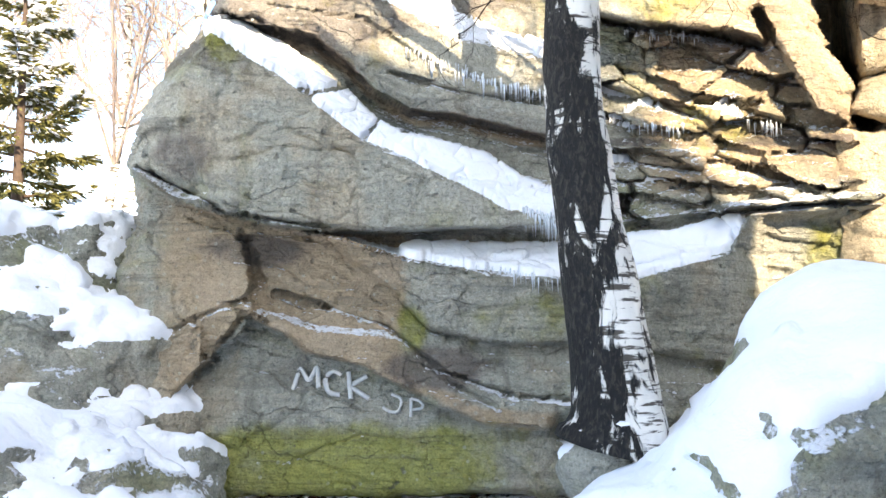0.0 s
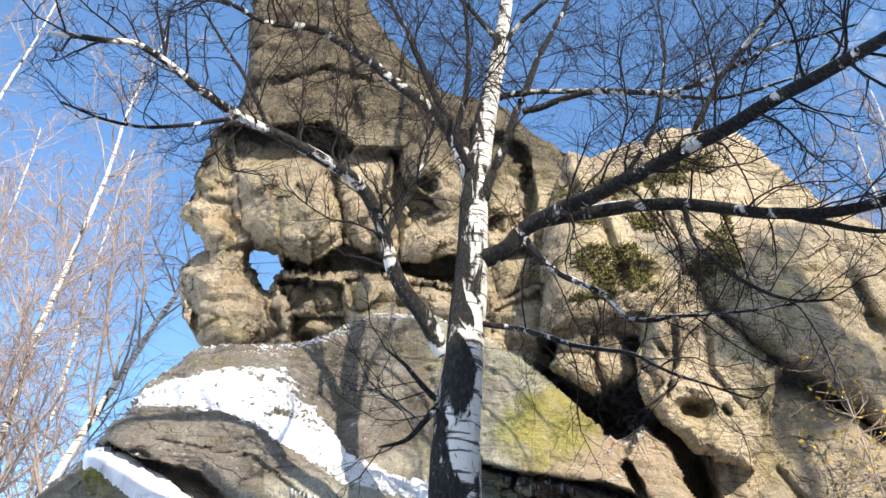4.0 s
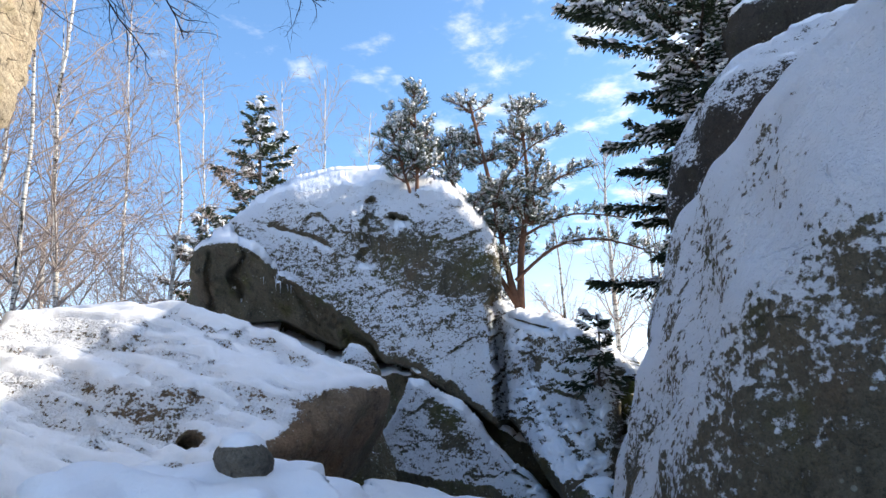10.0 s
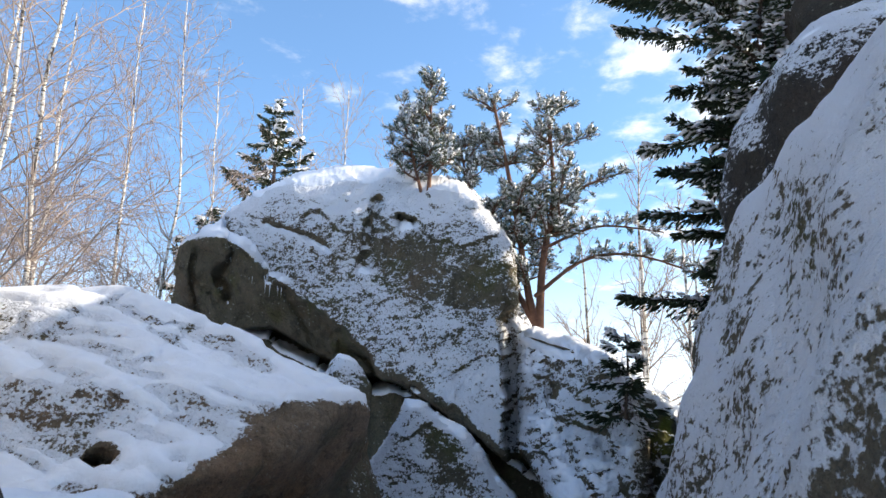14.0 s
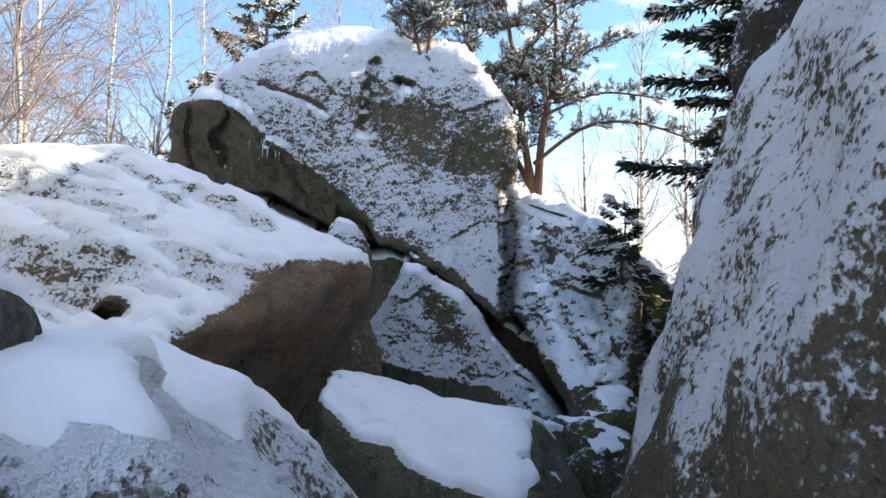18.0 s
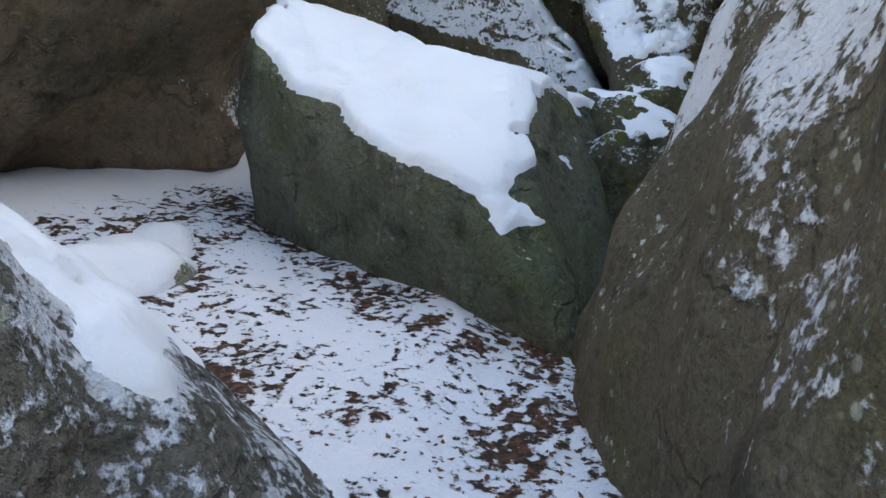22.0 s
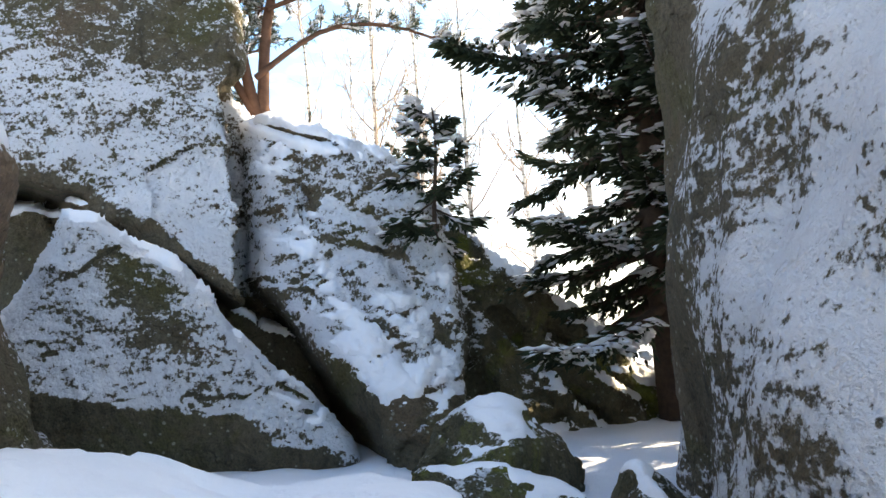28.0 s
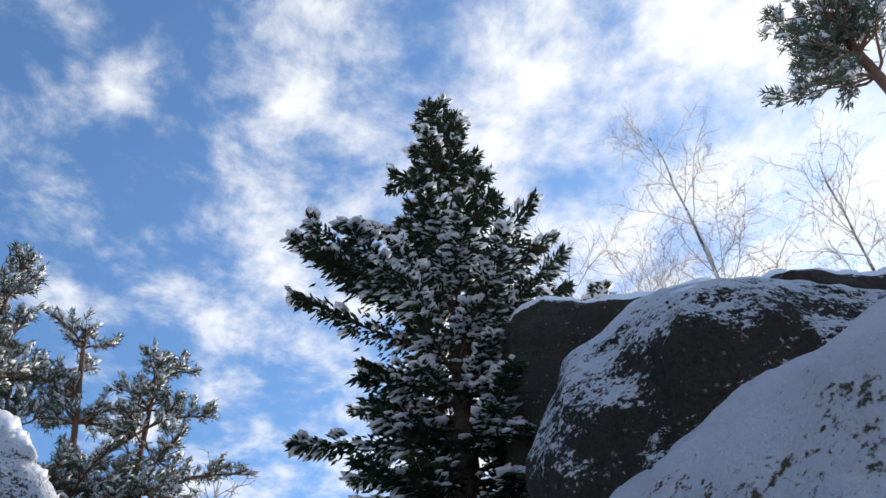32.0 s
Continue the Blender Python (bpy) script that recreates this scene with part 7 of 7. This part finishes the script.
pine(17.6, 3.35, 0.8, 11, 91, "open-crowned pine with snowy tufts and reddish stems behind the boulder",
     {"stems": [([(0, 0, 0), (0.05, -0.1, 3.5), (0.0, 0.15, 5.2), (0.0, 0.4, 7.2), (0.0, 0.8, 9.6)], 0.12), ([(0.02, -0.05, 4.0), (0.1, -0.15, 5.6), (0.1, -0.45, 7.3), (0.0, -0.4, 9.4)], 0.10), ([(0.0, 0.0, 4.4), (0.1, 0.6, 5.6), (0.1, 1.3, 7.2), (0.0, 1.6, 8.7)], 0.07)],
      "arms": [([(0, 0, 5.0), (0.1, -1.0, 5.7), (0.1, -2.1, 5.7), (0.1, -3.4, 5.1)], 0.05), ([(0, -0.3, 6.8), (-0.2, -1.2, 7.2), (-0.2, -2.0, 7.4)], 0.04), ([(0, -0.2, 6.0), (0.4, -1.3, 6.5), (0.3, -2.6, 6.2)], 0.04), ([(0, 0.3, 7.2), (-0.1, -0.6, 8.1), (0, -1.3, 8.4)], 0.03)],
      "reach": 1.7, "from": 0.45}, 0.17, 0.72, 1.0, 40)
pine(15.75, 5.0, 7.45, 3, 93, "small two-stemmed pine on the boulder's snowy crown",
     {"stems": [([(0, 0, 0), (0, -0.05, 0.9), (0.0, -0.05, 2.5)], 0.05), ([(0, 0.1, 0), (0, 0.3, 0.8), (0.0, 0.6, 2.0)], 0.04)], "reach": 1.0, "from": 0.3}, 0.05, 0.8, 1.0, 26)
pine(10.2, -7.0, 0.5, 14, 95, "pine with dark needle clusters reaching over the rock wall",
     {"stems": [([(0, 0, 0), (0.1, 0.2, 5), (0.0, 0.4, 10), (0.1, 0.5, 14)], 0.2)], "reach": 2.6, "from": 0.8}, 0.2, 1.2, 0.3, 30)

# ---- small things ----
FOOT_A, FOOT_E = (v.astype(np.float32) for v in bearing(FOOT_V))
FOOT_R = np.hypot(FOOT_V[:, 0], FOOT_V[:, 1])


def foot_spot(az, el, lift=0.01):
    """Where a bearing from the start meets the cliff foot."""
    m = (np.abs(FOOT_A - az) < 0.3) & (np.abs(FOOT_E - el) < 0.3)
    if not m.any():
        return P(az, el, 6.4)
    return P(az, el, float(np.percentile(FOOT_R[m], 12)) - lift)


def paint_stroke(w, pts, r=0.016):
    """A painted line that follows the rock."""
    full = []
    for a, b in zip(pts[:-1], pts[1:]):
        n = max(int(math.hypot(a[0] - b[0], a[1] - b[1]) / 0.25), 2)
        full += [(a[0] + (b[0] - a[0]) * k / n, a[1] + (b[1] - a[1]) * k / n) for k in range(n)]
    full.append(pts[-1])
    p = np.array([foot_spot(*q) for q in full])
    if len(p) > 4:
        p[1:-1] = (p[:-2] + p[1:-1] + p[2:]) / 3
    w.tube(p, np.full(len(p), r), 5)


def letters():
    glyphs = {"M": [(-10.7, -3.6), (-10.2, -2.0), (-9.6, -3.1), (-9.0, -1.9), (-8.9, -3.5)], "C": [(-7.3, -2.6), (-7.9, -2.2), (-8.5, -2.9), (-8.2, -3.9), (-7.4, -4.0)],
              "K": [(-6.8, -2.4), (-6.6, -4.3)], "K_arms": [(-5.5, -2.7), (-6.7, -3.4), (-5.3, -4.3)], "J": [(-3.7, -4.0), (-2.9, -4.3), (-3.2, -5.3), (-4.0, -5.2), (-4.3, -4.9)], "P": [(-2.3, -4.3), (-2.3, -5.6)],
              "P_bowl": [(-2.3, -4.3), (-1.5, -4.5), (-1.4, -5.0), (-2.2, -5.1)]}
    tag = new("painted_letters")
    tag.location = foot_spot(-6, -3.5)
    tagged(tag, "faded white sprayed letters MCK and JP on the rock", "graffiti")
    for g, pts in glyphs.items():
        w = Wood()
        paint_stroke(w, pts, 0.020 if g[0] in "MCK" else 0.013)
        w.done("letter_" + g.split("_")[0].lower(), CHALK, tag)


letters()


def icicles():
    """Rows of small icicles under the snowy lips."""
    rng = np.random.default_rng(21)
    rows = [((-1, 19.9), (8.5, 17.4), 90, 0.14), ((3, 11.2), (8.9, 8.2), 60, 0.16), ((1, 12.4), (6, 10.6), 30, 0.08), ((1.5, 5.7), (8.5, 4.1), 70, 0.1), ((13.5, 15.2), (17.5, 14.6), 30, 0.1), ((21.5, 14.9), (24, 14.1), 26, 0.12),
            ((13.5, 21.6), (19, 20.6), 36, 0.1), ((0.5, 22.6), (9, 20.8), 50, 0.12), ((-3, 21.0), (2, 19.4), 30, 0.1), ((6, 9.4), (8.9, 8.0), 30, 0.16)]
    pos, ln = [], []
    for a, b, n, size in rows:
        for k in range(n):
            u = rng.uniform()
            q = foot_spot(a[0] + (b[0] - a[0]) * u, a[1] + (b[1] - a[1]) * u + rng.normal(0, 0.15), 0.02)
            pos.append(q)
            ln.append(size * rng.uniform(0.35, 1.3))
    for k in range(38):
        u = rng.uniform() ** 1.5
        pos.append(P(53.8 + 5.5 * u, 20.1 - 3.6 * u + rng.normal(0, 0.3), (10.78 - 0.06 * u) / math.sin(radians(53.8 + 5.5 * u)), PATH_EYE))
        ln.append(rng.uniform(0.1, 0.42) * (1 - 0.5 * u))
    pos, ln = np.array(pos), np.array(ln)
    ax = axes_along(np.tile((0.0, 0.0, -1.0), (len(pos), 1)) + 0.02 * rng.normal(size=(len(pos), 3)), rng)
    wd = np.clip(ln * 0.12, 0.008, 0.03)
    v, f = scatter(np.array([(0, 0.5, 0), (0, -0.25, 0.43), (0, -0.25, -0.43), (-0.1, 0, 0), (1, 0, 0)], float), np.array([(0, 1, 4), (1, 2, 4), (2, 0, 4), (1, 0, 3), (2, 1, 3), (0, 2, 3)]), pos, ax, np.stack([ln, wd, wd], 1))
    ob = put("icicles", v, f, ICE, None, "", pos.mean(0))
    tagged(ob, "rows of thin icicles hanging below snowy ledges", "icicles", kind="stuff")


icicles()


def litter():
    """Dead leaves on the trodden path and at the rock feet."""
    rng = np.random.default_rng(33)
    n = 1900
    t = rng.uniform(3.0, 9.0, n)
    x = t
    y = np.interp(t, (0, 5.3, 6.5, 8.2, 11), (0.1, 0.25, 0.7, 1.1, 2.5)) + rng.normal(0, 0.22, n)
    k = rng.random(n) < 0.22
    x = np.where(k, rng.uniform(6.6, 9.4, n), x)
    y = np.where(k, rng.uniform(1.0, 4.2, n), y)
    k2 = rng.random(n) < 0.12
    x = np.where(k2, rng.uniform(-2.6, 1.4, n), x)
    y = np.where(k2, rng.uniform(6.0, 6.6, n), y)
    p0 = np.stack([x, y, np.zeros(n)], 1)
    keep = fbm(p0 * 3.0, 3, 8) > -0.08
    x, y = x[keep], y[keep]
    n = len(x)
    gob = bpy.data.objects["ground"]
    co = np.zeros(len(gob.data.vertices) * 3, np.float32)
    gob.data.vertices.foreach_get("co", co)
    co = co.reshape(-1, 3)
    near = co[(co[:, 0] > -8) & (co[:, 0] < 12) & (co[:, 1] > -3) & (co[:, 1] < 8.5)]
    gx, gy = np.unique(near[:, 0]), np.unique(near[:, 1])
    H = near[:, 2].reshape(len(gx), len(gy))
    z = H[np.clip(np.searchsorted(gx, x), 0, len(gx) - 1), np.clip(np.searchsorted(gy, y), 0, len(gy) - 1)]
    pos = np.stack([x, y, z + 0.008], 1)
    leaf_v = np.array([(-0.5, 0, 0.12), (-0.1, 0.32, 0.05), (0.5, 0, 0.1), (-0.1, -0.32, 0.02), (0, 0, -0.05)], float)
    leaf_f = np.array([(0, 1, 4), (1, 2, 4), (2, 3, 4), (3, 0, 4)])
    a = rng.uniform(0, 6.28, n)
    d = np.stack([np.cos(a), np.sin(a), rng.normal(0, 0.25, n)], 1)
    s = rng.uniform(0.016, 0.04, n)
    v, f = scatter(leaf_v, leaf_f, pos, axes_along(d, rng, False), np.stack([s, s, s], 1))
    ob = put("fallen_leaves", v, f, DEADLEAF, None, "", (6, 0.8, 0))
    tagged(ob, "brown fallen leaves trodden into the snowy path", "leaves", kind="stuff")


litter()


def brow_shrubs():
    """Dry ferns, creepers and yellow leaves on the dome's brow."""
    rng = np.random.default_rng(44)
    ob = bpy.data.objects["rock_dome"]
    co = np.zeros(len(ob.data.vertices) * 3, np.float32)
    ob.data.vertices.foreach_get("co", co)
    V = co.reshape(-1, 3) + np.array(ob.location)
    d = V - np.array((0, 0, 1.65))
    az, r = np.degrees(np.arctan2(d[:, 0], d[:, 1])), np.hypot(d[:, 0], d[:, 1])
    el = np.degrees(np.arctan2(d[:, 2], r))
    for name, box, n, size, mat, label in (("brow_shrub", (20, 34.5, 33.5, 41.5), 5200, 0.075, SHRUB, "tangle of dull green ferns and dry stems on the rock brow"),
                                           ("dry_stems", (18, 33, 31.5, 42), 1700, 0.26, TWIG, "thin dry stems hanging on the rock brow")):
        m = (az > box[0]) & (az < box[1]) & (el > box[2]) & (el < box[3]) & (r < 9.9) & (fbm(V * 1.3, 3, 6) > -0.12)
        pick = V[m][rng.integers(0, max(m.sum(), 1), n)] if m.any() else np.zeros((0, 3))
        if len(pick) == 0:
            continue
        way = rng.normal(0, 0.7, (len(pick), 3)) + np.array((0, -0.6, -0.25))
        s = size * rng.uniform(0.5, 1.4, len(pick))
        k = 0.35 if mat is SHRUB else 0.02
        v, f = scatter(SPINDLE_V, SPINDLE_F, pick, axes_along(way, rng), np.stack([s, s * k, s * k], 1))
        tagged(put(name, v, f, mat, None, "", pick.mean(0)), label, "plants", kind="stuff")
    # the yellow-leaved sapling against the dome
    stem = Wood()
    bush = new("yellow_sapling")
    bush.location = P(38.9, 3.0, 8.1)
    tagged(bush, "thin sapling with a few yellow leaves against the dome", "plant")
    ln = smooth_line([P(38.9, 3.0, 8.1), P(39.0, 15, 8.0), P(38.8, 21, 8.0), P(38.6, 27, 8.0)], 20)
    stem.tube(ln, np.linspace(0.018, 0.005, 20), 5)
    leaves = []
    for k in range(64):
        i = rng.integers(9, 19)
        sub = crooked(rng, ln[i], rng.normal(0, 1, 3) * np.array((1, 0.3, 0.5)) + np.array((0.3, 0, 0.3)), rng.uniform(0.3, 0.8), 5, 0.2, 0.03)
        stem.tube(sub, np.linspace(0.006, 0.003, 6), 3)
        leaves += [sub[j] + rng.normal(0, 0.03, 3) for j in (2, 3, 4, 5)]
    stem.done("stems", FARBARK, bush)
    L = np.array(leaves)
    s = rng.uniform(0.03, 0.06, len(L))
    v, f = scatter(np.array([(-0.5, 0, 0), (0, 0.4, 0.05), (0.6, 0, 0), (0, -0.4, 0.05)], float), np.array([(0, 1, 2), (0, 2, 3)]), L, axes_along(rng.normal(size=(len(L), 3)), rng), np.stack([s, s, s], 1))
    o = put("leaves", v, f, YELLOWLEAF, bush)
    o["kind"] = "stuff"


brow_shrubs()
